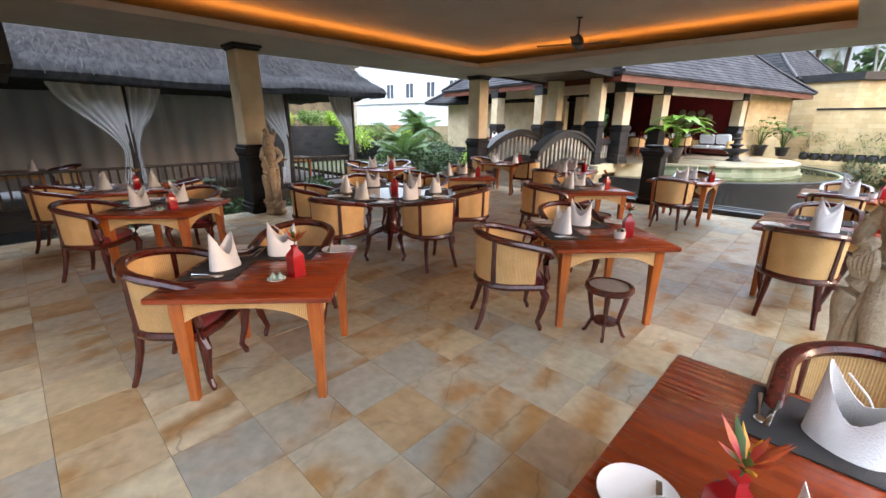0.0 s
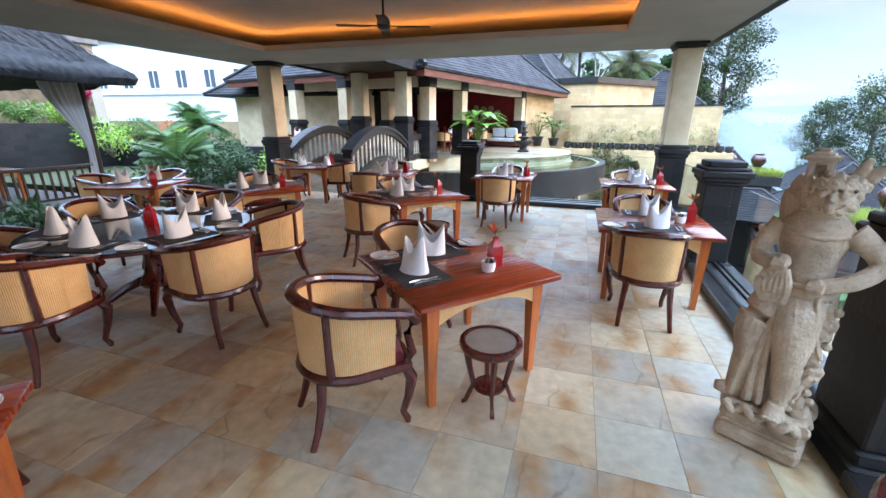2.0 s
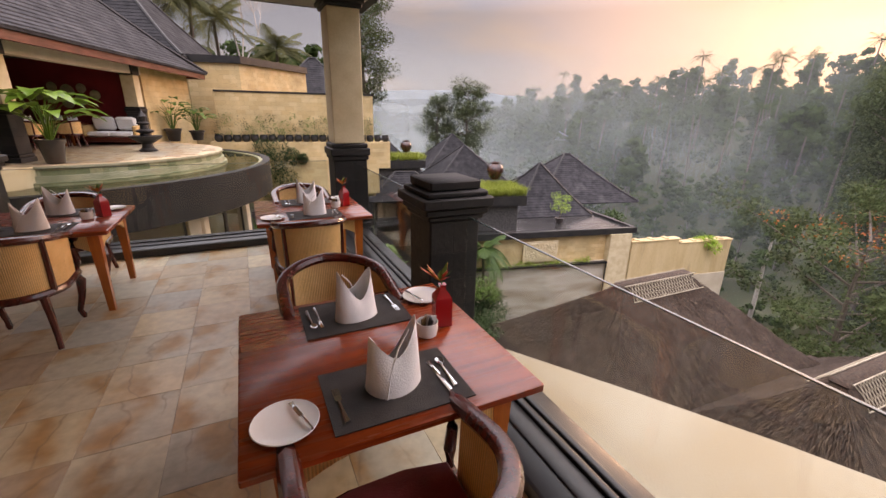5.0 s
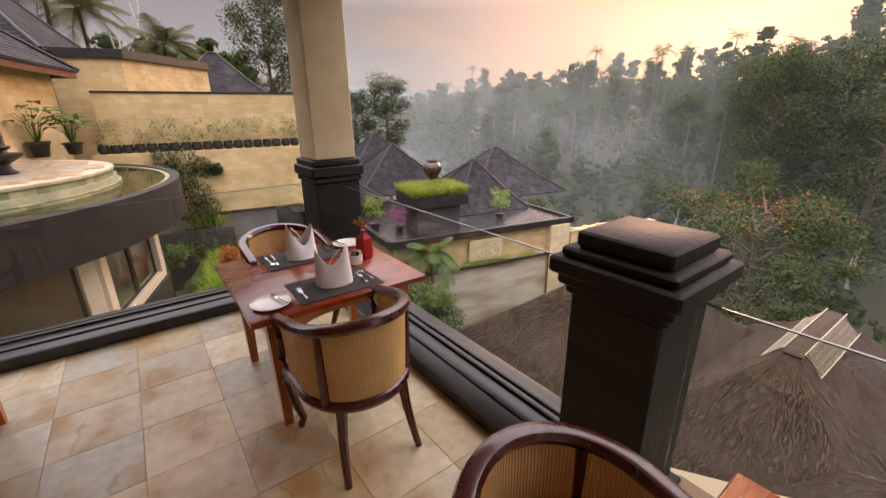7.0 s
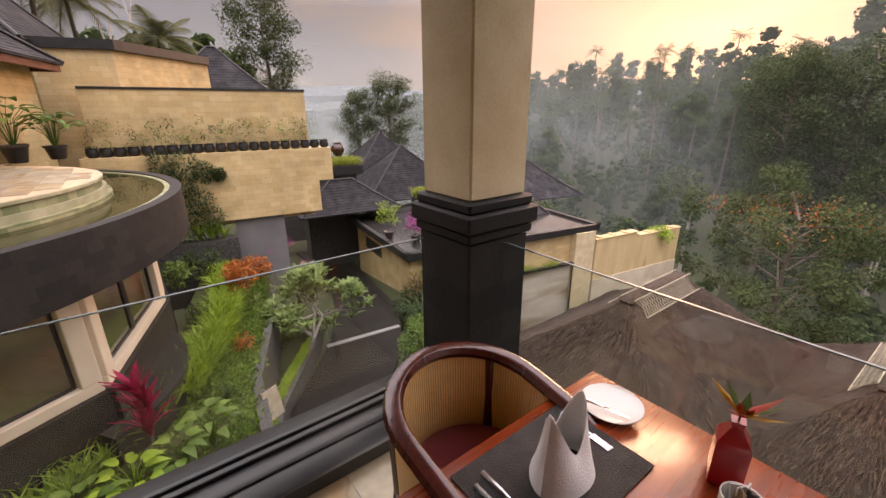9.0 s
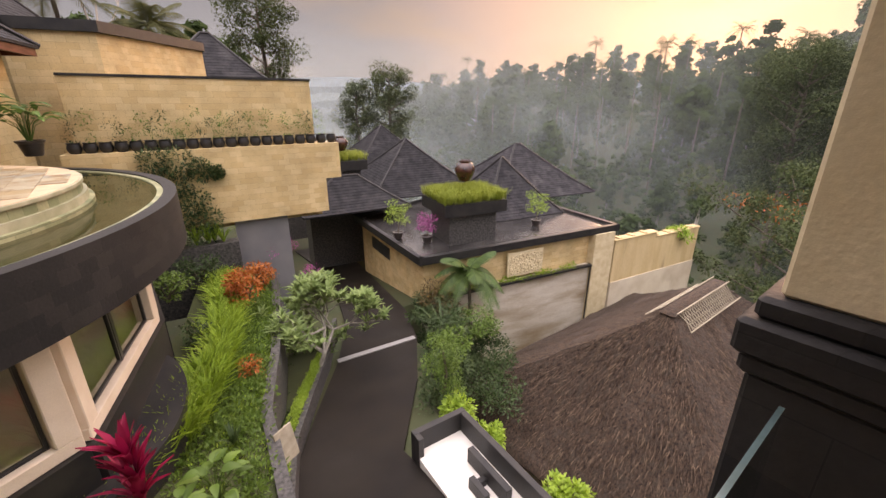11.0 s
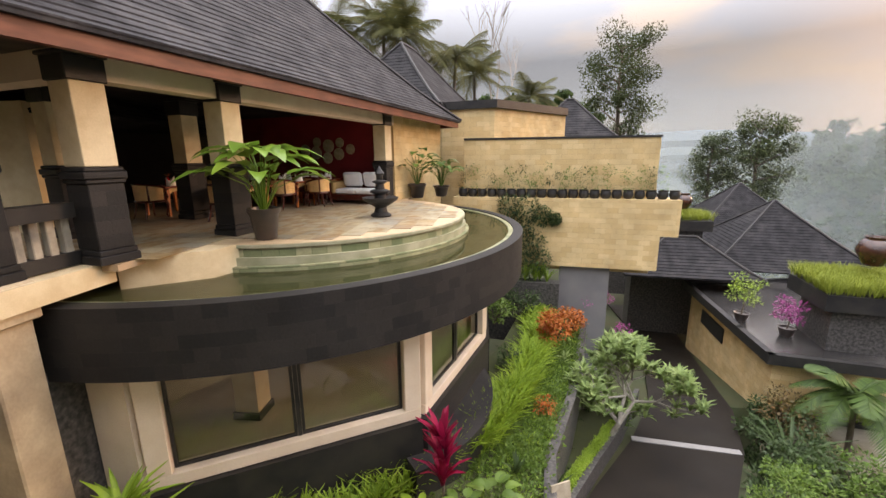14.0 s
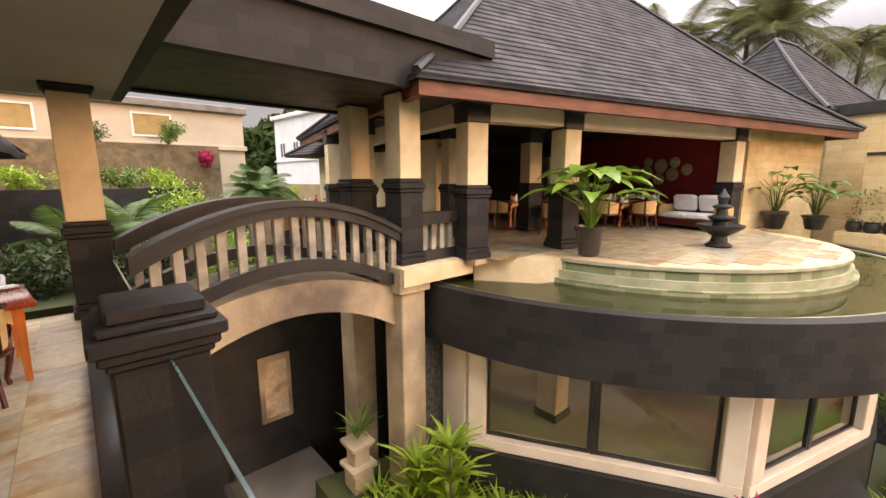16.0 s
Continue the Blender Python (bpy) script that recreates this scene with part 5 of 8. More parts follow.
def stool(x, y):
    t = thing("stool", pose(x, y, 0), "small round dark wooden stool with a woven cane seat", "stool", "cane stools")
    part("seat_frame", MB().lathe([(0.155, 0.40), (0.185, 0.405), (0.195, 0.425), (0.19, 0.45), (0.165, 0.455), (0.155, 0.448)], 28, caps=False), MAHOGANY, t)
    part("seat", with_uv(MB().lathe([(0.16, 0.43), (0.162, 0.444), (0.08, 0.447), (0.0, 0.447)], 28).mesh("seat", CANE, True), lambda p: (p.x, p.y)), CANE, t, "woven grey cane seat")
    for i in range(4):
        part("leg", MB().tube([(0.15, 0, 0.41), (0.13, 0, 0.28), (0.10, 0, 0.14), (0.15, 0, 0.02), (0.17, 0, 0.008)], [0.024, 0.02, 0.017, 0.015, 0.013], 8), MAHOGANY, t, m=pose(0, 0, 0, 0, 0, 20 + 90 * i))
    part("stretcher", MB().lathe([(0.09, 0.11), (0.10, 0.12), (0.10, 0.135), (0.0, 0.14)], 18), MAHOGANY, t)


stool(-1.17, 3.2)
stool(-2.45, 5.85)


def fan(x, y):
    t = thing("ceiling_fan", pose(x, y, 0), "dark ceiling fan with four flat blades at rest", "fan")
    part("rod", MB().lathe([(0.05, 3.36), (0.05, 3.38), (0.016, 3.36), (0.014, 3.12)][::-1], 12), BLACK_FRAME, t)
    part("motor", MB().lathe([(0.0, 2.93), (0.05, 2.935), (0.09, 2.96), (0.10, 3.02), (0.08, 3.08), (0.03, 3.13), (0, 3.13)], 20), BLACK_FRAME, t, "dark motor housing")
    for i in range(4):
        part("blade", MB().box(0.09, -0.015, 2.985, 0.2, 0.015, 2.995).box(0.18, -0.06, 2.98, 0.66, 0.06, 2.988, c=0.003), DARK_TIMBER, t, "flat dark blade", m=pose(0, 0, 0, 0, 0, 22 + 90 * i))


fan(-3.58, 6.9)

# ---- statues ----
def build_statue(m, turn, label, slim=1.0):
    """A carved guardian figure: rough plinth, draped legs, broad torso, one arm bent to the hip, a shaggy head with horns and a little shrine."""
    mb = MB()
    r = random.Random(3)
    for z0, z1, e in ((0, 0.10, 0.225), (0.10, 0.125, 0.205), (0.125, 0.21, 0.215), (0.21, 0.25, 0.2)):
        mb.box(-e, -e * 0.9, z0, e, e * 0.9, z1, c=0.025)

    def smooth(path, extra):
        # eases a path and the numbers that go with it between their points
        p, q, w = [Vector(v) for v in path], [], []
        for i in range(len(p) - 1):
            a, b, c, d = p[max(i - 1, 0)], p[i], p[i + 1], p[min(i + 2, len(p) - 1)]
            for k in range(6):
                u = k / 6
                q.append(b + (c - a) * 0.5 * u + (a * 2 - b * 5 + c * 4 - d) * 0.5 * u * u + (b * 3 - a - c * 3 + d) * 0.5 * u ** 3)
                w.append(extra[i] + (extra[i + 1] - extra[i]) * u)
        return q + [p[-1]], w + [extra[-1]]

    def limb(path, rad, n=12):
        mb.tube(*smooth(path, rad), n)

    def body(rings, n=24, folds=0, deep=0.0):
        p, w = smooth([v[:3] for v in rings], [v[3] for v in rings])
        _, d = smooth([v[:3] for v in rings], [v[4] for v in rings])
        mb.loft([[(c.x + rx * math.cos(a) * (1 + deep * math.cos(folds * a + c.z * 5)), c.y + ry * math.sin(a) * (1 + deep * math.cos(folds * a + c.z * 5)), c.z) for a in (2 * math.pi * i / n for i in range(n))] for c, rx, ry in zip(p, w, d)])

    def knob(x, y, z, k):
        mb.lathe([(k * 0.25, -k), (k * 0.8, -k * 0.6), (k, 0), (k * 0.8, k * 0.6), (k * 0.25, k)], 8, pose(x, y, z, r.uniform(0, 90), r.uniform(0, 90), 0))

    def curl(x, y, z, k, turns=1.4, tilt=0.0):
        # a carved spiral lock lying on the surface
        pts = [(k * (1 - 0.75 * u) * math.cos(u * turns * 6.28), -0.25 * k * u, k * (1 - 0.75 * u) * math.sin(u * turns * 6.28)) for u in (i / 18 for i in range(19))]
        mb.tube([pose(x, y, z, 0, 0, tilt) @ Vector(p) for p in pts], [k * 0.28] * 19, 6)

    # wavy rim of the plinth
    for x, y, a in ((0, -0.2, 0), (-0.2, 0, 90), (0.2, 0, 90)):
        mb.tube([pose(x, y, 0.225, 0, 0, a) @ Vector((0.2 * u, 0.012 * math.sin(u * 9), 0.022 * math.sin(u * 11))) for u in (-1 + i / 12 for i in range(25))], 0.026, 8)
    # heavy cloth behind and beside the legs
    body([(-0.035, 0.05, 0.22, 0.215, 0.12), (-0.045, 0.05, 0.42, 0.205, 0.13), (-0.035, 0.045, 0.64, 0.20, 0.135), (-0.02, 0.03, 0.82, 0.20, 0.14), (-0.005, 0.015, 0.94, 0.165, 0.125), (0.0, 0.01, 1.0, 0.13, 0.11)], 48, 9, 0.022)
    # straight leg, its knee and foot
    body([(0.045, -0.12, 0.25, 0.05, 0.06), (0.05, -0.10, 0.34, 0.048, 0.05), (0.05, -0.12, 0.46, 0.072, 0.07), (0.045, -0.15, 0.57, 0.074, 0.072), (0.035, -0.13, 0.70, 0.102, 0.095), (0.02, -0.07, 0.86, 0.122, 0.11), (0.01, -0.02, 0.95, 0.12, 0.10)], 20)
    body([(0.045, -0.165, 0.245, 0.056, 0.085), (0.045, -0.165, 0.275, 0.052, 0.078), (0.045, -0.125, 0.315, 0.04, 0.045)], 14)
    for i in range(4):
        knob(0.015 + i * 0.021, -0.245, 0.262, 0.014)
    # stepping leg under its drape, and the foot that stands out
    limb([(-0.08, -0.04, 0.92), (-0.165, -0.09, 0.72), (-0.15, -0.08, 0.5), (-0.175, -0.06, 0.3)], [0.10, 0.095, 0.075, 0.06], 16)
    limb([(-0.16, -0.06, 0.285), (-0.22, -0.10, 0.28), (-0.275, -0.13, 0.285)], [0.055, 0.045, 0.03])
    for x0, x1, y1 in ((-0.03, -0.19, -0.12), (-0.05, -0.10, -0.13), (-0.04, -0.045, -0.12)):
        limb([(x0, -0.135, 0.88), (x0 * 0.4 + x1 * 0.6 - 0.02, -0.15, 0.6), (x1, y1, 0.27)], [0.012, 0.017, 0.03], 8)
    # flowered sash falling on the other side
    for i in range(13):
        z = 0.86 - i * 0.047
        mb.lathe([(0.03, -0.02), (0.052, 0.0), (0.03, 0.02)], 9, pose(0.135 + 0.03 * math.sin(i * 1.1), -0.075, z, 70, 0, i * 30))
        knob(0.165 + 0.02 * math.cos(i * 1.7), -0.07, z + 0.02, 0.025)
        knob(0.105, -0.10, z, 0.018)
    limb([(0.09, -0.13, 0.95), (0.125, -0.14, 0.76), (0.175, -0.09, 0.62)], [0.012, 0.012, 0.012], 6)
    # belt, torso and chest band
    body([(0.0, 0.0, 0.92, 0.135, 0.115), (0.0, 0.0, 1.0, 0.118, 0.105), (-0.005, 0.0, 1.1, 0.13, 0.105), (-0.01, 0.0, 1.2, 0.158, 0.115), (-0.01, 0.0, 1.28, 0.165, 0.105), (-0.005, 0.0, 1.335, 0.115, 0.085), (0, -0.01, 1.37, 0.07, 0.07)], 24)
    for rr, sq, z, k in ((0.148, 0.9, 0.945, 0.022), (0.14, 0.9, 0.985, 0.015), (0.115, 0.85, 1.31, 0.013), (0.148, 0.8, 1.27, 0.010)):
        mb.tube([(rr * math.cos(a), rr * sq * math.sin(a), z - (0.03 if z > 1.2 else 0.0) * max(0, -math.sin(a))) for a in (2 * math.pi * i / 28 for i in range(29))], k, 8)
    for i in range(26):
        a = math.pi + math.pi * i / 25
        knob(0.15 * math.cos(a), 0.135 * math.sin(a), 0.93 + 0.012 * (i % 2), 0.014)
    # right arm: elbow out, hand on the hip; left arm: hand holding a bunch of cloth
    limb([(0.15, 0.0, 1.27), (0.225, 0.0, 1.21), (0.285, -0.02, 1.135), (0.21, -0.09, 1.055), (0.10, -0.14, 1.015)], [0.06, 0.055, 0.046, 0.042, 0.036])
    limb([(-0.16, 0.0, 1.27), (-0.21, -0.02, 1.19), (-0.225, -0.06, 1.10), (-0.16, -0.13, 1.09), (-0.105, -0.16, 1.11)], [0.06, 0.054, 0.047, 0.04, 0.036])
    for x, y, z in ((0.075, -0.15, 1.01), (-0.10, -0.17, 1.105)):
        knob(x, y, z, 0.045)
        for i in range(4):
            limb([(x - 0.03 + i * 0.018, y - 0.02, z + 0.02), (x - 0.035 + i * 0.018, y - 0.045, z - 0.005), (x - 0.03 + i * 0.018, y - 0.03, z - 0.035)], [0.011, 0.012, 0.009], 6)
    for s, x in ((1, 0.215), (-1, -0.2)):
        mb.tube([(x + 0.058 * math.cos(a), 0.058 * math.sin(a), 1.215 + s * 0.02 * math.cos(a)) for a in (2 * math.pi * i / 16 for i in range(17))], 0.014, 6)
    for i in range(6):
        limb([(-0.10 + 0.012 * (i - 2.5), -0.165, 1.07), (-0.115 + 0.026 * (i - 2.5), -0.17, 0.98), (-0.10 + 0.018 * (i - 2.5), -0.155, 0.885)], [0.018, 0.028, 0.02], 8)
    # head: face low and bent forward, ruff, locks down the back
    body([(0.01, -0.02, 1.33, 0.06, 0.06), (0.02, -0.045, 1.38, 0.085, 0.09), (0.02, -0.05, 1.43, 0.105, 0.105), (0.01, -0.02, 1.48, 0.10, 0.10), (0, 0, 1.52, 0.07, 0.07)], 20)
    limb([(-0.09, 0.05, 1.5), (-0.14, 0.06, 1.40), (-0.13, 0.05, 1.28), (-0.09, 0.07, 1.16)], [0.06, 0.065, 0.055, 0.03])
    limb([(0.03, -0.14, 1.45), (0.03, -0.175, 1.41), (0.03, -0.15, 1.375)], [0.02, 0.026, 0.018], 8)
    for s in (-1, 1):
        knob(0.03 + s * 0.042, -0.135, 1.45, 0.022)
        curl(0.02 + s * 0.085, -0.115, 1.39, 0.036, tilt=s * 35)
        curl(0.02 + s * 0.05, -0.14, 1.365, 0.026, tilt=s * 20)
    for i in range(15):
        a = math.pi * 0.95 + 1.15 * math.pi * i / 14
        curl(0.015 + 0.118 * math.cos(a), -0.02 + 0.115 * math.sin(a), 1.475 + 0.022 * (i % 2), 0.03, tilt=math.degrees(a) + 90)
    for i in range(120):
        a, e = r.uniform(0, 6.28), r.uniform(-0.5, 1.2)
        d = Vector((math.cos(a) * math.cos(e), math.sin(a) * math.cos(e), math.sin(e)))
        if not (d.y < -0.6 and d.z < 0.35):
            knob(0.01 + d.x * 0.122, -0.01 + d.y * 0.115, 1.445 + d.z * 0.095, r.uniform(0.014, 0.026))
    # the little shrine on the head, with its roof and dark doorway
    for x0, x1, y0, y1, z0, z1 in ((-0.125, 0.005, -0.055, 0.065, 1.47, 1.50), (-0.115, -0.085, -0.045, 0.06, 1.5, 1.60), (-0.035, -0.005, -0.045, 0.06, 1.5, 1.60), (-0.085, -0.035, 0.0, 0.06, 1.5, 1.60), (-0.115, -0.005, -0.045, 0.06, 1.575, 1.60), (-0.135, 0.015, -0.065, 0.075, 1.60, 1.618), (-0.11, -0.01, -0.05, 0.06, 1.618, 1.635), (-0.085, -0.035, -0.025, 0.035, 1.635, 1.655)):
        mb.box(x0, y0, z0, x1, y1, z1, c=0.005)
    for x, top, lean in ((0.085, 1.615, 0.04), (0.125, 1.59, 0.075)):
        limb([(x, -0.01, 1.47), (x + lean * 0.35, 0.0, 1.54), (x + lean * 1.1, -0.02, top)], [0.034, 0.034, 0.014], 10)
    ob = new("statue", mb.mesh("statue", STATUE, True))
    ob.matrix_basis = m @ pose(0, 0, 0, 0, 0, turn) @ Matrix.Diagonal((slim * 0.86, slim * 0.86, 0.97, 1))
    re = ob.modifiers.new("carve", "REMESH")
    re.mode, re.voxel_size, re.use_smooth_shade = "VOXEL", 0.0042, True
    sm = ob.modifiers.new("wear", "SMOOTH")
    sm.factor, sm.iterations = 0.5, 1
    return tagged(ob, label, "statue", "carved guardian statues")


STATUE = material("carved_limestone", (0.62, 0.51, 0.37), (0.48, 0.37, 0.25), 0.85, 7, bump=0.9, fine=48, stain=(0.30, 0.22, 0.14), stain_at=(0.52, 0.72), wear=0.5)
build_statue(pose(0.365, 3.40, 0), -30, "weathered carved limestone guardian statue on a square plinth")
build_statue(pose(-7.72, 3.38, 0), 45, "slender carved limestone statue beside a column", 0.82)

# ---- pale ledge outside the glass ----
TERRACE_PALE = material("pale_ledge_stone", (0.42, 0.36, 0.26), (0.36, 0.26, 0.15), 0.6, 0.9, bump=0.2, stain=(0.36, 0.22, 0.10))
ld = MB().prism([(1.13, -5), (4.8, -3), (3.4, 2.9), (2.35, 4.9), (1.9, 5.65), (1.36, 6.5), (1.13, 6.9)], -0.6, -0.15)
solid("ledge", ld, TERRACE_PALE, "pale stone ledge outside the glass balustrade", "ledge")
solid("ledge_wall", MB().box(0.75, -5, -7.5, 1.1, 10.2, -0.36).box(-8.3, 9.9, -7.5, 0.74, 10.2, -0.36), CREAM_SMOOTH, "wall carrying the edge of the deck", "wall")

# ---- thatched roofs ----
def thatch(name, m, w, d, z0, z1, ridge, label, n=5200, seed=1, droop=0.28, mat=None):
    """A thatched hip roof: a body with a thick rounded eave and thousands of straws laid down the slope."""
    mat = mat or THATCH
    t = thing(name, m, label, "roof", "thatched roofs", kind="structure")
    rnd = random.Random(seed)
    body = MB()
    rings = []
    rows = [(-0.02, -0.3), (-0.035, -0.16), (-0.02, -0.03)]
    for i in range(16):
        rows += [(0.03 + i * 0.06, 0.025), (0.03 + i * 0.06 + 0.05, -0.012)]      # overlapping courses
    for k, drop in rows + [(1.0, 0)]:
        kk = max(0, k)
        hx, hy = w + (ridge - w) * k, d * (1 - k) + 0.06 * kk
        z = z0 + (z1 - z0) * (kk ** 1.1) + drop
        ring_ = []
        N = 26
        for i in range(N):
            ring_.append((-hx + 2 * hx * i / N, -hy, z))
        for i in range(N):
            ring_.append((hx, -hy + 2 * hy * i / N, z))
        for i in range(N):
            ring_.append((hx - 2 * hx * i / N, hy, z))
        for i in range(N):
            ring_.append((-hx, hy - 2 * hy * i / N, z))
        rings.append([(x + noise.noise((x, y, z)) * 0.09, y + noise.noise((y, z, x)) * 0.09, zz + noise.noise((x * 1.3, y * 1.3, z)) * 0.09 + noise.noise((x * 3, y * 3, z * 2)) * 0.02) for x, y, zz in ring_])
    body.loft(rings)
    part("thatch_body", body, mat, t)
    vd, fd, vp, fp = [], [], [], []
    for i in range(n):
        k = rnd.random() ** 1.25
        side = rnd.randrange(4)
        hx, hy = w + (ridge - w) * k, d * (1 - k)
        u = rnd.uniform(-1, 1)
        if side % 2 == 0:
            s = -1 if side == 0 else 1
            p = Vector((u * hx, s * hy, 0))
            down = Vector((u * (w - ridge) * 0.5, s * d, 0))
        else:
            s = 1 if side == 1 else -1
            p = Vector((s * hx, u * hy, 0))
            down = Vector((s * (w - ridge), u * d * 0.5, 0))
        p.z = z0 + (z1 - z0) * k ** 1.1 + 0.02 + rnd.uniform(0, 0.03)
        down.z = -(z1 - z0)
        down.normalize()
        side_v = down.cross(Vector((0, 0, 1))).normalized()
        ln, wd = rnd.uniform(0.12, 0.42), rnd.uniform(0.006, 0.02)
        e = p + down * ln + side_v * rnd.uniform(-0.08, 0.08) + Vector((0, 0, rnd.uniform(0.0, 0.07)))
        pale = rnd.random() < 0.3
        (vs, fs) = (vp, fp) if pale else (vd, fd)
        q = len(vs)
        vs += [tuple(p - side_v * wd), tuple(p + side_v * wd), tuple(e + side_v * wd * 0.4), tuple(e - side_v * wd * 0.4)]
        fs.append((q, q + 1, q + 2, q + 3))
    sm = MB()
    sm.v, sm.f = vd, fd
    sp = MB()
    sp.v, sp.f = vp, fp
    tagged(part("pale_straw", sp, STRAW_OLD if mat is THATCH_OLD else STRAW, t, "bleached thatch straws", smooth=False), kind="stuff")
    tagged(part("straw", sm, mat, t, "loose thatch straws", smooth=False), kind="stuff")
    cap = MB()
    cap.box(-ridge - 0.25, -0.28, z1 - 0.12, ridge + 0.25, 0.28, z1 + 0.05, c=0.08)
    part("ridge_cap", cap, mat, t, "woven ridge cap")
    net = MB()
    for s in (-1, 1):
        for i in range(int(ridge * 2 / 0.16)):
            x = -ridge + i * 0.16
            for a, b in ((0, 0.3), (0.3, 0)):
                net.tube([(x + a, s * 0.26, z1 + 0.03), (x + b, s * 0.75, z1 - 0.75 * (z1 - z0) / d + 0.12)], 0.011, 4)
        net.tube([(-ridge, s * 0.75, z1 - 0.75 * (z1 - z0) / d + 0.13), (ridge + 0.3, s * 0.75, z1 - 0.75 * (z1 - z0) / d + 0.13)], 0.02, 5)
        net.tube([(-ridge - 0.1, s * 0.27, z1 + 0.05), (ridge + 0.3, s * 0.27, z1 + 0.05)], 0.022, 5)
    part("ridge_netting", net, PALE_CANE, t, "crossed cane ties along the ridge")
    return t


THATCH = material("brown_thatch", (0.072, 0.041, 0.025), (0.018, 0.011, 0.008), 0.95, 3, bump=0.9, fine=36, stretch=(5, 5, 0.8), wear=0.9, stain=(0.05, 0.036, 0.026), stain_at=(0.48, 0.7))
THATCH_OLD = material("grey_thatch", (0.022, 0.020, 0.020), (0.007, 0.007, 0.008), 0.95, 3, bump=0.9, fine=30, stretch=(3, 3, 1), wear=0.9)
STRAW = material("bleached_straw", (0.125, 0.078, 0.048), (0.062, 0.037, 0.023), 0.9, 6, wear=0.5)
STRAW_OLD = material("grey_straw", (0.030, 0.027, 0.025), (0.012, 0.011, 0.011), 0.9, 6, wear=0.5)
PALE_CANE = material("pale_cane", (0.42, 0.36, 0.27), (0.3, 0.25, 0.18), 0.8, 6)
thatch("thatched_roof", pose(14.6, 14.6, 0, 0, 0, -1), 7.0, 5.4, -8.84, -4.75, 1.9, "brown thatched hip roof below the deck", 26000, 2)
thatch("thatched_roof", pose(16.4, 8.0, 0, 0, 0, -2), 6.2, 3.9, -8.9, -5.4, 2.0, "brown thatched hip roof of the next villa", 14000, 4)
thatch("thatched_roof", pose(9.6, 3.6, 0, 0, 0, 8), 4.2, 3.6, -8.2, -5.2, 1.2, "low brown thatched roof under the ledge", 9000, 6)
for x, y, w, d in ((14.6, 14.6, 5.6, 4.0), (16.4, 8.0, 5, 3), (9.6, 3.6, 3.3, 2.8)):
    solid("villa_wall", MB().box(x - w, y - d, -13, x + w, y + d, -8.6), CREAM_SMOOTH, "cream wall of a thatched villa", "wall")
# small balcony by the drive
COURT = pose(3.45, 16.15, 0, 0, 0, -5)
bal = MB().box(0, -0.16, -6.8, 1.45, 0, -5.35, c=0.01).box(1.29, -3.2, -6.8, 1.45, -0.161, -5.35, c=0.01).box(0, -0.36, -6.8, 0.14, -0.161, -5.35, c=0.01)
bal.box(0.88, -2.3, -6.0, 1.04, -1.0, -5.5, c=0.01).box(0.5, -2.1, -6.0, 0.64, -1.55, -5.6, c=0.01).box(0.641, -1.72, -6.0, 0.879, -1.58, -5.72, c=0.01)
solid("balcony_wall", bal, LAVA_SMOOTH, "dark stepped parapet of a small stair court", "wall", m=COURT)
solid("balcony_floor", MB().box(0.02, -3.2, -6.7, 1.288, -0.162, -5.88), WHITE_PAINT, "white stair court floor", "floor", m=COURT)

# ---- curtained pavilion west of the deck ----
thatch("thatched_roof", pose(-15.0, 2.0, 0, 0, 0, 90), 6.8, 3.75, 2.75, 6.6, 3.6, "old grey thatched roof of the curtained pavilion", 22000, 8, mat=THATCH_OLD)
solid("pavilion_floor", MB().box(-18.2, -4.2, -0.45, -11.6, 8.2, -0.15), DARK_TIMBER, "dark raised floor of the pavilion", "floor")
solid("pavilion_base", MB().box(-18.3, -4.3, -3.0, -11.5, 8.3, -0.451), LAVA, "dark stone base of the pavilion", "wall")
solid("pavilion_ceiling", MB().box(-18.3, -4.4, 2.6, -11.5, 8.4, 2.66), DARK_TIMBER, "dark ceiling of the pavilion", "ceiling")
# end wall out of view, added to keep sky light out of the pavilion
solid("pavilion_wall", MB().box(-18.19, -4.3, -0.149, -11.9, -4.15, 2.6), DARK_TIMBER, "unseen dark end wall added to shade the pavilion", "wall")
solid("gallery_wall", MB().box(-11.45, -5.0, -1.2, -11.3, -0.85, 2.35), DARK_TIMBER, "dark boarded wall of the entrance gallery", "wall")
solid("gallery_roof", MB().box(-11.6, -6.0, 2.36, -9.3, 0.25, 2.5).box(-11.62, -6.0, 2.501, -9.25, 0.32, 3.2), DARK_TIMBER, "dark timber roof edge of the entrance gallery", "roof")
for x in (-11.75, -18.0):
    for y in (-4.0, -1.0, 2.0, 5.75, 7.95):
        tagged(part("post", MB().lathe([(0.11, 0), (0.11, 0.1), (0.075, 0.13), (0.07, 2.6), (0.1, 2.75)], 12), DARK_TIMBER, None, m=pose(x, y, -0.15)), "round dark timber post of the pavilion", "post", "pavilion posts")
CURTAIN = foliage("white_voile", (0.66, 0.65, 0.64), (0.72, 0.71, 0.70), rough=0.9, gloss=0.1)


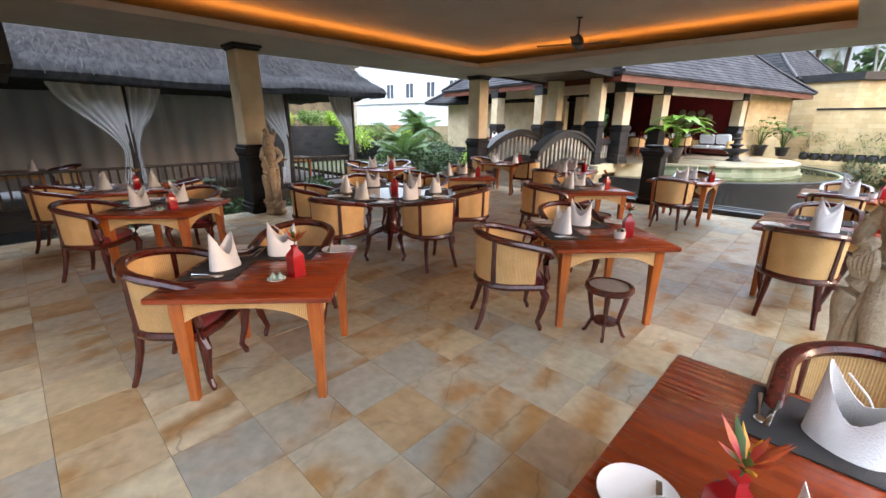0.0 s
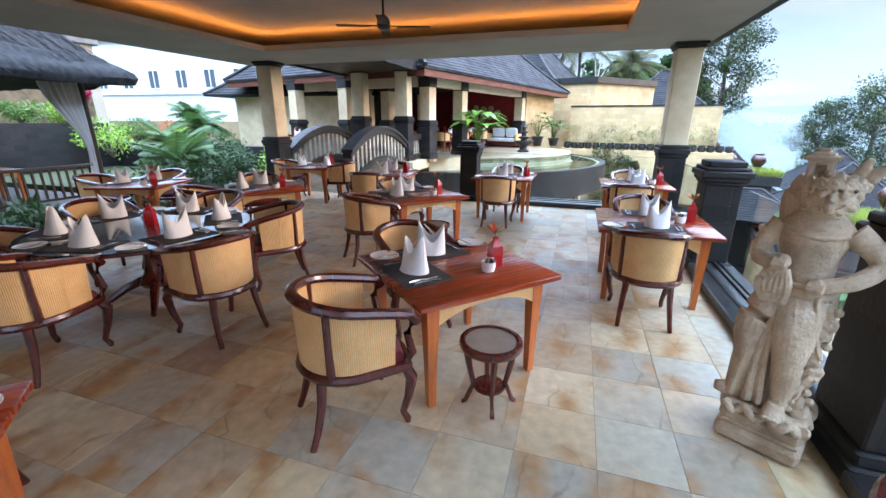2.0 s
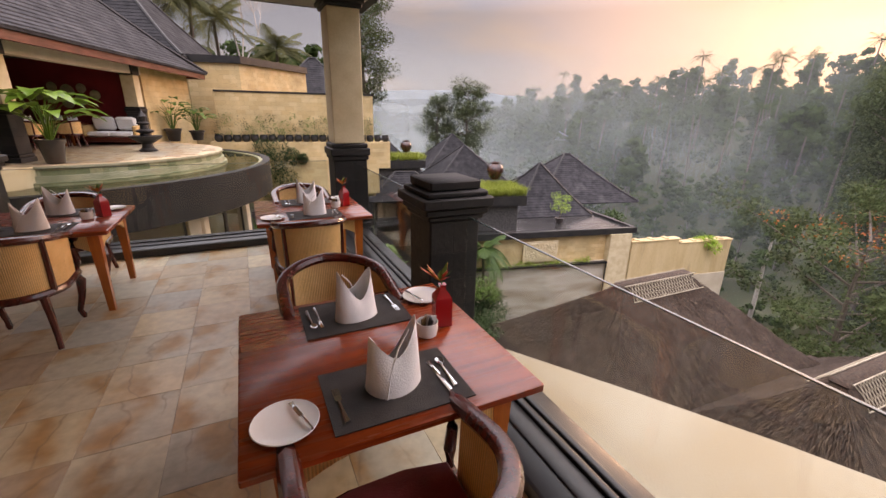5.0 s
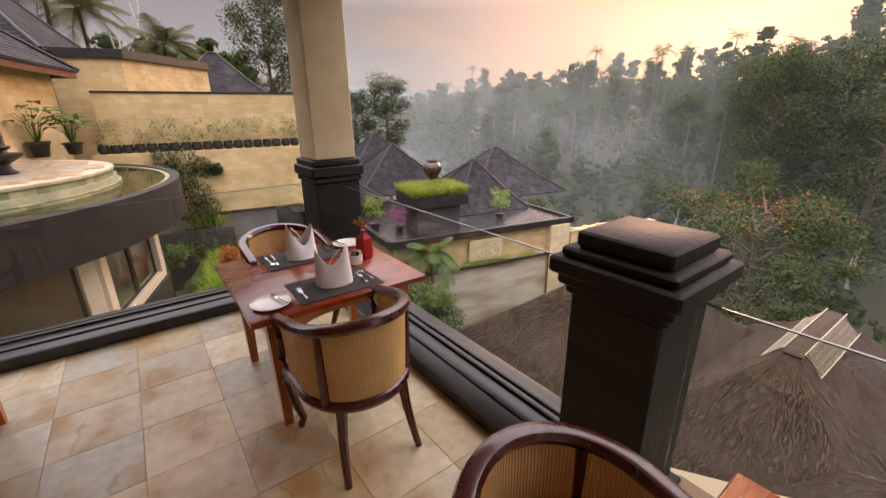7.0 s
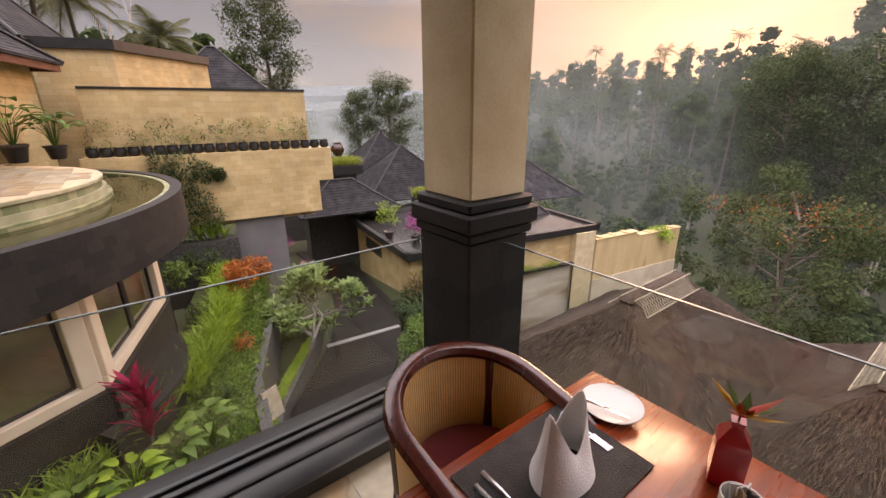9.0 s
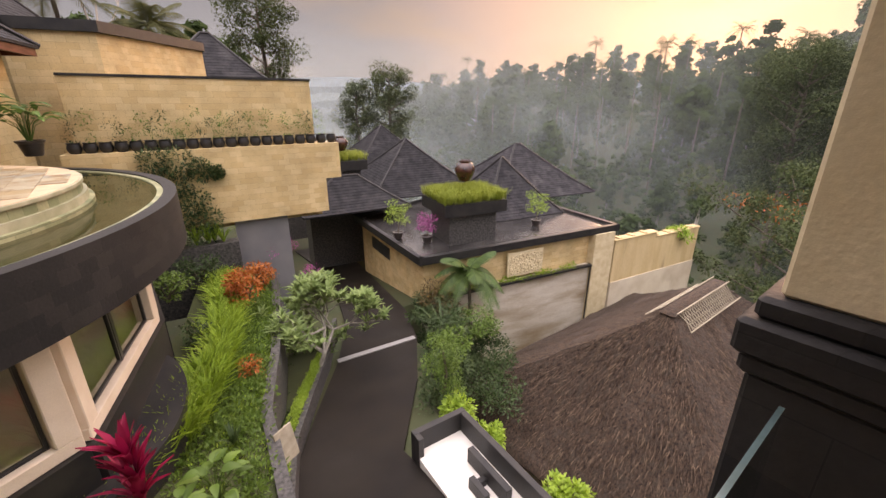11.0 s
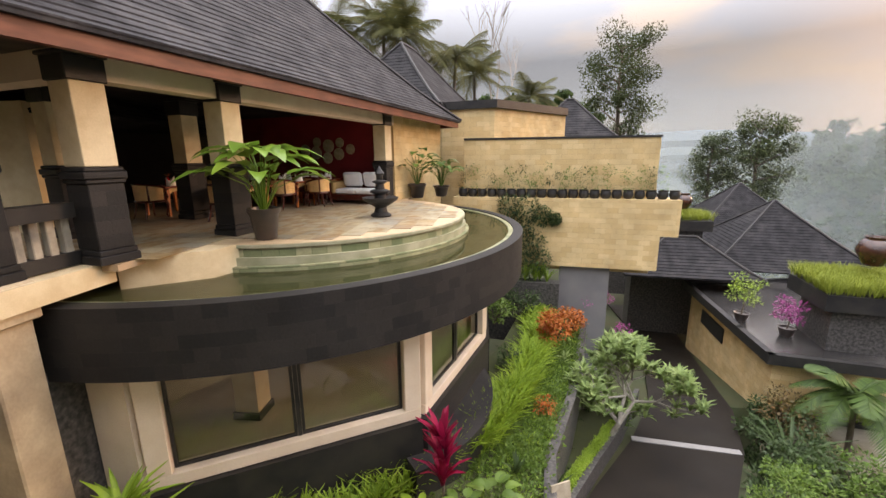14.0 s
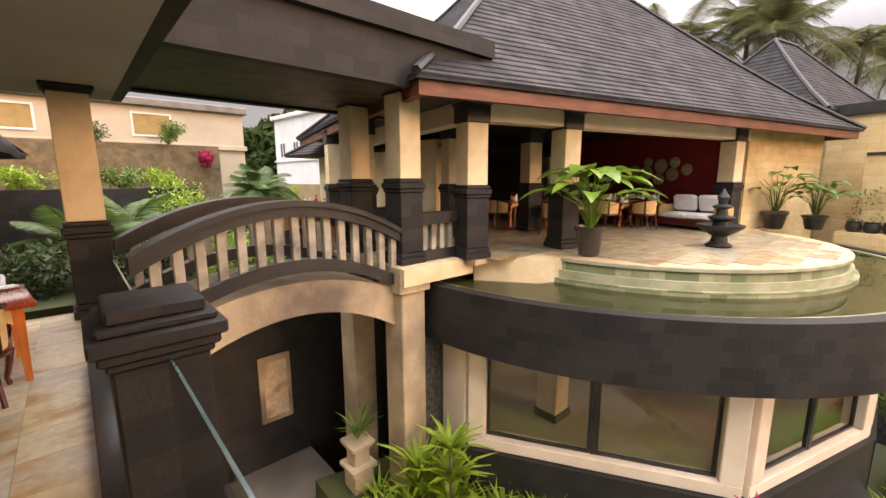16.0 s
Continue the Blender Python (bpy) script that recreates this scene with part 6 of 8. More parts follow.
def curtain(x, y0, y1, tie, seed):
    """A hanging voile gathered at one side: y0 the tied side, y1 the free top corner."""
    grid = []
    for j in range(15):
        q = j / 14
        z = 2.58 - 2.6 * q
        keep = 1 - 0.86 * math.sin(min(1, q / 0.62) * math.pi / 2) ** 2.2 if tie and q < 0.62 else (0.14 + 0.16 * (q - 0.62) / 0.38 if tie else 1)
        row = []
        for i in range(37):
            u = i / 36
            y = y0 + (y1 - y0) * u * keep
            row.append((x + 0.05 * math.sin(u * 34 + seed) * (0.4 + 0.6 * keep) + 0.02 * math.sin(u * 11 + q * 3), y, z))
        grid.append(row)
    ob = new("curtain", sheet(grid, 0.004, "curtain", CURTAIN))
    return tagged(ob, "white voile curtain tied back to a post" if tie else "white voile curtain hanging in folds", "curtain", "pavilion curtains")


for y0, y1 in ((2.0, 0.75), (2.0, 2.75), (5.75, 4.6), (-0.85, 0.05), (7.9, 7.1)):
    curtain(-11.72, y0, y1, True, y0 * 3 + y1)
for y0 in (-4.1, -1.6, 0.9, 3.4):
    curtain(-14.9, y0, y0 + 2.5, False, y0)
curtain(-14.9, 5.9, 6.7, False, 3.0)


def rail(x, y0, y1):
    t = thing("railing", pose(x, y0, -0.15), "low dark timber railing of the pavilion", "railing", "pavilion railings")
    n = y1 - y0
    part("top_rail", MB().box(-0.04, 0, 0.8, 0.04, n, 0.86, c=0.01), DARK_TIMBER, t)
    part("bottom_rail", MB().box(-0.03, 0, 0.12, 0.03, n, 0.17), DARK_TIMBER, t)
    for i in range(int(n / 0.16)):
        part("baluster", MB().box(-0.018, 0.1 + i * 0.16, 0.17, 0.018, 0.14 + i * 0.16, 0.8), DARK_TIMBER, t)


for y0, y1 in ((-3.9, -1.1), (-0.9, 1.9), (2.1, 5.65), (5.85, 7.85)):
    rail(-11.75, y0, y1)
tb = copy_thing(TABLE, pose(-13.2, 0.0, -0.15, 0, 0, 0))
for y, f in ((-0.85, 0), (0.85, 180)):
    copy_thing(CHAIR, pose(-13.2, y, -0.15, 0, 0, f))
for y in (-0.3, 0.3):
    PLACERS["napkin"](pose(-13.2, y, 0.602, 0, 0, 20))
copy_thing(TABLE, pose(-13.4, 6.6, -0.15, 0, 0, 0))
copy_thing(CHAIR, pose(-13.4, 5.75, -0.15))

# ---- white house and garden to the north-west ----
HOUSE_WHITE = material("white_house_render", (0.70, 0.71, 0.72), (0.62, 0.63, 0.64), 0.8, 0.8, bump=0.1)


def white_house(m, w, d, h, label):
    t = thing("house", m, label, "house", "white houses behind the garden")
    part("wall", MB().box(0, 0, 0, w, d, h), HOUSE_WHITE, t)
    part("parapet", MB().box(-0.25, -0.25, h + 0.001, w + 0.25, d + 0.25, h + 0.35, c=0.05), HOUSE_WHITE, t)
    part("band", MB().box(-0.12, -0.12, h * 0.55, w + 0.12, -0.001, h * 0.55 + 0.14), HOUSE_WHITE, t)
    for i in range(int(w / 2.4)):
        x = 1.0 + i * 2.4
        f = MB()
        for a, b, c, e in ((0, 0, 1.0, 0.08), (0, 1.22, 1.0, 1.3), (0, 0.08, 0.07, 1.22), (0.93, 0.08, 1.0, 1.22), (0.47, 0.08, 0.53, 1.22)):
            f.box(x + a, -0.07, h * 0.55 + 0.35 + b, x + c, -0.002, h * 0.55 + 0.35 + e)
        p = part("window", f, WHITE_PAINT, t, "white window frame")
        part("pane", MB().box(x + 0.07, -0.03, h * 0.55 + 0.43, x + 0.93, -0.012, h * 0.55 + 1.57), material("house_pane", (0.10, 0.12, 0.14), (0.08, 0.1, 0.12), 0.1), p)


white_house(pose(-39, 24.1, -1, 0, 0, 4), 23, 8, 8.0, "white rendered house with flat parapet roof")
low = thing("house", pose(-24.5, 3.0, -1, 0, 0, 90), "low rendered house with grey coping, warm light painted into its cream", "house", "white houses behind the garden")
# the cream tint puts warm light into the colour of a white render
HOUSE_WARM = material("warm_lit_house_render", (0.50, 0.43, 0.33), (0.43, 0.36, 0.27), 0.8, 0.8, bump=0.1)
GREY_COPING = material("grey_coping", (0.20, 0.19, 0.175), (0.14, 0.13, 0.12), 0.8, 2, bump=0.3)
part("wall", MB().box(0, 0, 0, 14, 6, 6.2), HOUSE_WARM, low)
part("coping", MB().box(-0.2, -0.25, 6.2, 14.2, 6.2, 6.55, c=0.04), GREY_COPING, low, "weathered grey coping")
part("band", MB().box(-0.1, -0.14, 4.35, 14.1, -0.001, 4.6, c=0.02), HOUSE_WARM, low)
for x in (4.6, 9.3):
    p = part("window", MB().box(x - 0.08, -0.05, 4.85, x + 1.5, -0.002, 4.93).box(x - 0.08, -0.05, 5.85, x + 1.5, -0.002, 5.93).box(x - 0.08, -0.05, 4.93, x, -0.002, 5.85).box(x + 1.42, -0.05, 4.93, x + 1.5, -0.002, 5.85), WHITE_PAINT, low, "white window frame")
    part("blind", MB().box(x, -0.02, 4.93, x + 1.42, -0.004, 5.85), material("ochre_blind", (0.36, 0.25, 0.10), (0.3, 0.2, 0.08), 0.8, 3), p, "ochre blind")
RUBBLE = material("brown_rubble_wall", (0.20, 0.135, 0.075), (0.11, 0.085, 0.05), 0.9, 3.5, bump=0.9, fine=9, stain=(0.06, 0.06, 0.025))
solid("garden_wall_rubble", MB().box(-23.2, 3.0, 0.5, -22.7, 15.3, 3.4), RUBBLE, "brown rubble retaining wall topped with shrubs", "wall")
solid("garden_wall_dark", MB().box(-19.8, 3.0, -1.0, -19.5, 13.59, 1.55), LAVA, "dark stone wall of the upper garden bed", "wall")
solid("upper_bed", MB().box(-22.69, 3.0, -1.0, -19.81, 13.59, 1.45), SOIL, "planted bed below the rubble wall", "bed")
solid("garden_wall_west", MB().box(-22, 13.6, -1.0, -9.7, 13.95, 0.75), LAVA, "dark stone wall of the raised garden", "wall", m=pose(0, 0, 0))
solid("garden_shelf", MB().box(-24, 13.96, -1.0, -16.6, 22, 0.6).box(-24, 9.0, -3.0, -9.7, 13.59, -0.2), SOIL, "raised planted garden shelf", "bed")
solid("garden_wall_far", MB().box(-30, 19.5, 0.4, -17.5, 19.8, 1.6), material("ochre_wall", (0.40, 0.30, 0.17), (0.3, 0.22, 0.12), 0.8, 1.2, bump=0.4), "old ochre garden wall", "wall")

# ---- plants ----
LEAF_DARK = foliage("dark_leaves", (0.018, 0.045, 0.014), (0.045, 0.09, 0.025), (0.07, 0.12, 0.035))
LEAF_MID = foliage("green_leaves", (0.045, 0.105, 0.018), (0.12, 0.22, 0.038), (0.20, 0.30, 0.06))
LEAF_LIGHT = foliage("bright_leaves", (0.13, 0.25, 0.025), (0.28, 0.44, 0.05), (0.40, 0.52, 0.10))
LEAF_YELLOW = foliage("yellow_green_blades", (0.16, 0.22, 0.03), (0.30, 0.36, 0.06), (0.4, 0.42, 0.1))
LEAF_ORANGE = foliage("orange_leaves", (0.28, 0.06, 0.015), (0.5, 0.15, 0.03), (0.55, 0.28, 0.06))
LEAF_RED = foliage("crimson_leaves", (0.20, 0.005, 0.03), (0.50, 0.018, 0.09), (0.60, 0.06, 0.14))
LEAF_PINK = foliage("pink_flowers", (0.35, 0.04, 0.2), (0.5, 0.1, 0.32))
LEAF_FOREST = foliage("forest_leaves", (0.026, 0.050, 0.018), (0.050, 0.088, 0.028), (0.075, 0.115, 0.036), 0.85, 0.1)
BARK = material("grey_bark", (0.16, 0.13, 0.10), (0.09, 0.07, 0.055), 0.9, 5, bump=0.8, fine=30, stretch=(4, 4, 1))
POT_DARK = material("dark_glazed_pot", (0.03, 0.024, 0.022), (0.05, 0.036, 0.03), 0.3, 4, coat=0.3)


def leaves(centres, count, spread, size, seed, droop=0.25, slim=0.45):
    """Many small pointed leaves scattered about the given centres (x, y, z, scale)."""
    g = np.random.default_rng(seed)
    c = np.array(centres, float)
    idx = g.integers(0, len(c), count)
    p = g.normal(size=(count, 3))
    p /= np.linalg.norm(p, axis=1)[:, None]
    rad = g.random(count) ** 0.4
    base = c[idx, :3] + p * (rad * c[idx, 3])[:, None] * np.array(spread)
    d = p + g.normal(size=(count, 3)) * 0.6
    d[:, 2] -= droop
    d /= np.linalg.norm(d, axis=1)[:, None]
    up = g.normal(size=(count, 3)) * 0.5 + np.array([0, 0, 1.0])
    s = np.cross(d, up)
    s /= np.linalg.norm(s, axis=1)[:, None] + 1e-9
    L = (size * g.uniform(0.6, 1.3, count))[:, None]
    a, b = base, base + d * L
    m = base + d * L * 0.45
    v = np.stack([a, m + s * L * slim * 0.5, b, m - s * L * slim * 0.5], 1).reshape(-1, 3)
    mb = MB()
    mb.v = v.tolist()
    mb.f = [(4 * i, 4 * i + 1, 4 * i + 2, 4 * i + 3) for i in range(count)]
    return mb


def blades(points, n, height, width, seed, lean=0.5, mb=None):
    """Strap leaves that rise from points and bend over."""
    r = random.Random(seed)
    mb = mb or MB()
    for x, y, z in points:
        for i in range(n):
            a, h = r.uniform(0, 6.28), height * r.uniform(0.6, 1.15)
            l = lean * r.uniform(0.4, 1.3)
            dx, dy = math.cos(a), math.sin(a)
            sx, sy = -dy * width / 2, dx * width / 2
            rows = []
            for k, w in ((0, 0.6), (0.35, 1.0), (0.7, 0.8), (1.0, 0.05)):
                out, up = l * h * k ** 1.6, h * (k - 0.32 * l * k ** 3)
                rows.append([(x + dx * out - sx * w, y + dy * out - sy * w, z + up), (x + dx * out, y + dy * out, z + up - width * 0.18), (x + dx * out + sx * w, y + dy * out + sy * w, z + up)])
            mb.loft(rows, caps=False, closed=False)
    return mb


def big_leaf_plant(m, n, reach, size, mat, seed, label, group="potted terrace plants", pot=None, category="plant"):
    """A plant of stalked broad leaves, in a pot or in the ground."""
    t = thing("potted_plant" if pot else "plant", m, label, category, group)
    r = random.Random(seed)
    z0 = 0.0
    if pot:
        w, h = pot
        z0 = h * 0.9
        part("pot", MB().lathe([(w * 0.62, 0), (w * 0.7, 0.02), (w * 0.95, h * 0.8), (w * 1.08, h * 0.86), (w * 1.1, h), (w * 0.95, h), (w * 0.9, h * 0.9), (0, h * 0.88)], 24), POT_DARK, t, "dark glazed pot")
    st, lf = MB(), MB()
    for i in range(n):
        a, e = i * 2.4 + r.uniform(-0.3, 0.3), r.uniform(0.35, 1.0)
        out, up = reach * e * 0.75, reach * (1.4 - 0.85 * e) * r.uniform(0.8, 1.15) + 0.1
        dx, dy = math.cos(a), math.sin(a)
        st.tube([(dx * 0.03, dy * 0.03, z0), (dx * out * 0.4, dy * out * 0.4, z0 + up * 0.7), (dx * out, dy * out, z0 + up)], [0.012, 0.009, 0.006], 5)
        L, W = size * r.uniform(0.75, 1.2), size * r.uniform(0.5, 0.75)
        rows = []
        for k, w in ((-0.12, 0.25), (0.0, 0.75), (0.25, 1.0), (0.55, 0.8), (0.85, 0.35), (1.0, 0.03)):
            cx = out + L * k
            cz = z0 + up + L * (0.34 * k - 0.55 * max(k, 0) ** 2)
            rows.append([(dx * cx - dy * W * w * s / 2, dy * cx + dx * W * w * s / 2, cz + abs(s) * 0.10 * W * w) for s in (-1, -0.5, 0, 0.5, 1)])
        lf.loft(rows, caps=False, closed=False)
    part("stem", st, mat, t)
    part("leaves", lf, mat, t)
    return t


def bush(x, y, z, r, mat, seed, label, n=900, size=0.09, squash=0.8, slim=0.45, name="bush", category="bush", group=""):
    t = thing(name, pose(x, y, z), label, category, group)
    rnd = random.Random(seed)
    cs = [(rnd.uniform(-.6, .6) * r, rnd.uniform(-.6, .6) * r, (0.35 + rnd.uniform(0, 0.9)) * r * squash, r * rnd.uniform(0.3, 0.55)) for _ in range(9)]
    wood = MB()
    for c in cs:
        wood.tube([(0, 0, -0.05), (c[0] * 0.4, c[1] * 0.4, c[2] * 0.5), c[:3]], [0.03 * r + 0.01, 0.02 * r + 0.006, 0.008], 5)
    part("stem", wood, BARK, t)
    part("crown", leaves(cs, n, (1, 1, 0.8), size, seed, slim=slim), mat, t, smooth=False)
    return t


def palm(x, y, z, h, fronds, length, mat, seed, label, trunk=0.1, group="palms", leaflets=22, droop=1.0):
    t = thing("palm_tree", pose(x, y, z), label, "palm", group)
    r = random.Random(seed)
    bend = r.uniform(-0.1, 0.1) * h
    part("trunk", MB().tube([(0, 0, 0), (bend * 0.3, 0, h * 0.4), (bend * 0.8, 0, h * 0.8), (bend, 0, h)], [trunk * 1.3, trunk, trunk * 0.85, trunk * 0.8], 8), BARK, t)
    lf = MB()
    for i in range(fronds):
        a, e = i * 2.399, r.uniform(-0.1, 1.2)
        dx, dy = math.cos(a), math.sin(a)
        pts = []
        for k in range(8):
            q = k / 7
            pts.append(Vector((bend + dx * length * q * (0.55 + 0.4 * e), dy * length * q * (0.55 + 0.4 * e), h + length * ((0.75 - 0.7 * e) * q - 0.75 * droop * q * q * (0.4 + e * 0.5)))))
        lf.tube(pts, [0.02 * length / 2, *([0.012 * length / 2] * 6), 0.004], 4)
        for k in range(leaflets):
            q = 0.12 + 0.88 * k / leaflets
            j = min(6, int(q * 7))
            p = pts[j].lerp(pts[j + 1], q * 7 - j)
            d = (pts[j + 1] - pts[j]).normalized()
            for s in (-1, 1):
                side = d.cross(Vector((0, 0, 1))).normalized() * s
                tip = p + (side * 0.8 + d * 0.55 + Vector((0, 0, -0.35))).normalized() * length * 0.27 * math.sin(math.pi * min(1, q * 0.9 + 0.12)) ** 0.6
                w = d * length * (0.016 if length < 3 else 0.008)
                n = len(lf.v)
                lf.v += [tuple(p - w), tuple(p + w), tuple(p.lerp(tip, 0.6) + w * 0.7), tuple(tip)]
                lf.f.append((n, n + 1, n + 2, n + 3))
    part("crown", lf, mat, t, smooth=False)
    return t


# plants on the terrace
LEAF_GLOSSY = foliage("glossy_taro_leaves", (0.07, 0.16, 0.02), (0.16, 0.30, 0.035), (0.30, 0.42, 0.07), 0.35, 0.5)
big_leaf_plant(pose(-4.52, 16.9, TZ), 30, 0.92, 0.62, LEAF_GLOSSY, 11, "broad-leaved green plant in a dark glazed pot on the terrace", pot=(0.26, 0.56))
big_leaf_plant(pose(-3.0, 24.6, TZ), 18, 1.0, 0.5, LEAF_MID, 12, "tall broad-leaved plant in a dark pot by the wall", pot=(0.3, 0.5))
big_leaf_plant(pose(-2.2, 25.2, TZ), 24, 0.8, 0.42, LEAF_MID, 13, "leafy green plant in a dark pot by the wall", pot=(0.28, 0.4))


def fountain(m):
    t = thing("fountain", m, "tiered carved dark stone fountain on the terrace", "fountain")
    part("basin", MB().lathe([(0.22, 0), (0.26, 0.05), (0.16, 0.12), (0.14, 0.24), (0.3, 0.34), (0.42, 0.42), (0.44, 0.48), (0.40, 0.48), (0.3, 0.42), (0, 0.4)], 24), LAVA_SMOOTH, t)
    part("upper_basin", MB().lathe([(0.16, 0.4), (0.14, 0.55), (0.24, 0.6), (0.25, 0.64), (0.12, 0.68), (0.1, 0.8), (0.18, 0.84), (0.18, 0.87), (0.08, 0.9), (0.09, 1.0), (0.12, 1.05), (0.05, 1.15), (0, 1.25)], 16), LAVA_SMOOTH, t)
    return t


fountain(pose(-3.14, 19.8, TZ - 0.005))
for u, v, f in ((2.1, 6.5, 0), (4.3, 6.6, 0)):
    x, y = at(u, v)
    copy_thing(TABLE, pose(x, y, TZ, 0, 0, -14))
    for s in (-0.25, 0.25):
        PLACERS["napkin"](pose(x + s, y - 0.2, TZ + TOP, 0, 0, 30))
        PLACERS["napkin"](pose(x + s, y + 0.2, TZ + TOP, 0, 0, -30))
    for dx, dy, f in ((0, -0.75, -14), (0, 0.75, 166), (-0.8, 0, -104), (0.8, 0, 76)):
        copy_thing(CHAIR, pose(x + dx, y + dy, TZ, 0, 0, f))
for u, v in ((2.6, -2.2), (4.6, -2.0), (1.8, 4.2), (4.0, 4.0)):
    x, y = at(u, v)
    copy_thing(TABLE, pose(x, y, TZ, 0, 0, -14))
    PLACERS["napkin"](pose(x + 0.2, y - 0.2, TZ + TOP, 0, 0, 30))
    PLACERS["vase"](pose(x - 0.2, y + 0.2, TZ + TOP))
    copy_thing(CHAIR, pose(x, y - 0.75, TZ, 0, 0, -14))
x, y = at(2.0, 7.55)
copy_thing(TABLE, pose(x, y, TZ, 0, 0, -14))
for dx, dy in ((-0.28, -0.25), (0.0, -0.3), (0.3, -0.2), (-0.2, 0.25), (0.25, 0.25)):
    PLACERS["napkin"](pose(x + dx, y + dy, TZ + TOP, 0, 0, 70 * dx))
for dx, dy, f in ((0.15, -0.72, -14), (-0.74, -0.1, -104)):
    copy_thing(CHAIR, pose(x + dx, y + dy, TZ, 0, 0, f))
sx, sy = at(0.62, 7.85)
sofa = thing("sofa", pose(sx, sy, TZ, 0, 0, 166), "rattan sofa with pale cushions before the red wall", "sofa")
part("frame", MB().box(-0.85, -0.4, 0.1, 0.85, 0.4, 0.3, c=0.02).box(-0.85, -0.42, 0.3, 0.85, -0.32, 0.85, c=0.03), MAHOGANY, sofa)
for s in (-1, 1):
    part("arm", MB().box(s * 0.8 - 0.07, -0.4, 0.3, s * 0.8 + 0.07, 0.38, 0.68, c=0.04), RATTAN, sofa, "woven rattan arm")
    part("seat_cushion", MB().box(s * 0.36 - 0.35, -0.3, 0.3, s * 0.36 + 0.35, 0.38, 0.46, c=0.04), NAPKIN, sofa, "pale seat cushion")
    part("back_cushion", MB().box(s * 0.36 - 0.33, -0.09, -0.22, s * 0.36 + 0.33, 0.09, 0.25, c=0.06), NAPKIN, sofa, "white back cushion", m=pose(0, -0.2, 0.72, -14, 0, s * 4))
deco = thing("wall_ornament", MAIN @ pose(2.2, 8.48, 2.1), "cluster of round pale and bronze discs on the red wall", "ornament")
PALE_DISC = material("pale_disc", (0.55, 0.5, 0.36), (0.4, 0.36, 0.22), 0.4, 8, metal=0.4)
for i, (x, z, r) in enumerate(((-0.9, 0, .17), (-0.5, .22, .16), (-0.45, -.15, .2), (-0.05, .12, .22), (0.0, -.28, .19), (0.4, .25, .16), (0.45, -.1, .22), (0.9, -.02, .2))):
    part("disc", MB().lathe([(r * 0.3, 0.0), (r, 0.01), (r, 0.03), (r * 0.8, 0.04), (0, 0.03)], 20), PALE_DISC, deco, m=pose(x, -0.01 - 0.003 * i, z, 90, 0, 0))

# row of pots along the planter wall
for i in range(21):
    p = PWM @ Vector((0.35 + i * 0.42, 0.15, 0.131))
    t = thing("planter_pot", pose(p.x, p.y, p.z, 0, 0, -9), "squat round dark stone pot with a small shrub", "pot", "pots along the planter wall")
    part("pot", MB().lathe([(0.12, 0), (0.15, 0.02), (0.20, 0.13), (0.205, 0.20), (0.175, 0.29), (0.17, 0.31), (0.2, 0.35), (0.165, 0.35), (0.15, 0.29)], 18), LAVA_SMOOTH, t)
    rr = random.Random(i)
    if rr.random() < 0.9:
        hgt = rr.uniform(0.3, 1.0)
        part("shrub", leaves([(rr.uniform(-.2, .2), 0.05, 0.4 + hgt * k, 0.18 + 0.12 * rr.random()) for k in (0.1, 0.5, 0.9)], 130, (1, 1, .8), 0.10, i, slim=0.35), LEAF_MID if i % 3 else LEAF_DARK, t, smooth=False)

# climber on the planter wall
cl = thing("climber", PWM @ pose(3.1, -0.3, 0), "dark green climber hanging down the planter wall", "climber")
part("crown", leaves([(-0.7, 0, -0.2, .5), (0, 0, -0.3, .6), (0.7, -.1, -0.6, .45), (-0.2, -.1, -1.0, .6), (0.3, -.1, -1.7, .6), (-0.5, -.2, -2.0, .7), (0.6, -.2, -2.4, .6), (-0.2, -.3, -2.9, .8), (1.2, -.1, -0.7, .25), (0.2, -.2, -3.2, 0.8)], 5200, (1, .5, 1), 0.12, 5), LEAF_DARK, cl, smooth=False)
b = thing("bush", PWM @ pose(3.6, -0.6, -3.4), "bright green strap-leaved clump at the foot of the planter wall", "bush")
part("blades", blades([(0, 0, 0), (0.5, 0, 0), (-0.4, 0, 0), (0.2, 0.2, 0)], 26, 0.95, 0.06, 3), LEAF_LIGHT, b)

# garden bed: grass border, shrubs, flowers
def bed_at(y, k):
    """A point on the bed: k from 0 (building) to 1 (wall by the drive)."""
    edges = ((12.6, -7.0, 0.2), (15.0, -5.5, 0.3), (18.0, -0.9, 0.75), (20.5, 0.3, 1.7), (23.0, 0.9, 2.5), (27.0, 1.5, 3.6))
    for (ya, a0, b0), (yb, a1, b1) in zip(edges, edges[1:]):
        if ya <= y <= yb:
            q = (y - ya) / (yb - ya)
            a, b_ = a0 + (a1 - a0) * q, b0 + (b1 - b0) * q
            return a + (b_ - a) * k, y, bed_z(y) + 0.6 * (1 - k) * 0.6
    return None


rg = random.Random(4)
pts_l = []
for i in range(620):
    y = rg.uniform(13.0, 26.5)
    pts_l.append(bed_at(y, rg.uniform(0.0, 0.38)))
t = thing("grass_border", pose(0, 0, 0), "tall bright green strap-leaved border under the windows", "grass", kind="stuff")
part("blades", blades(pts_l, 12, 0.8, 0.05, 9, 0.65), LEAF_LIGHT, t)
t = thing("ground_cover", pose(0, 0, 0), "low leafy ground cover on the garden bed", "ground cover", kind="stuff")
part("crown", leaves([(*bed_at(rg.uniform(12.7, 26.8), rg.uniform(0.3, 1.0)), 0.32) for _ in range(520)], 46000, (1, 1, .5), 0.10, 8, droop=-0.3), LEAF_MID, t, smooth=False)
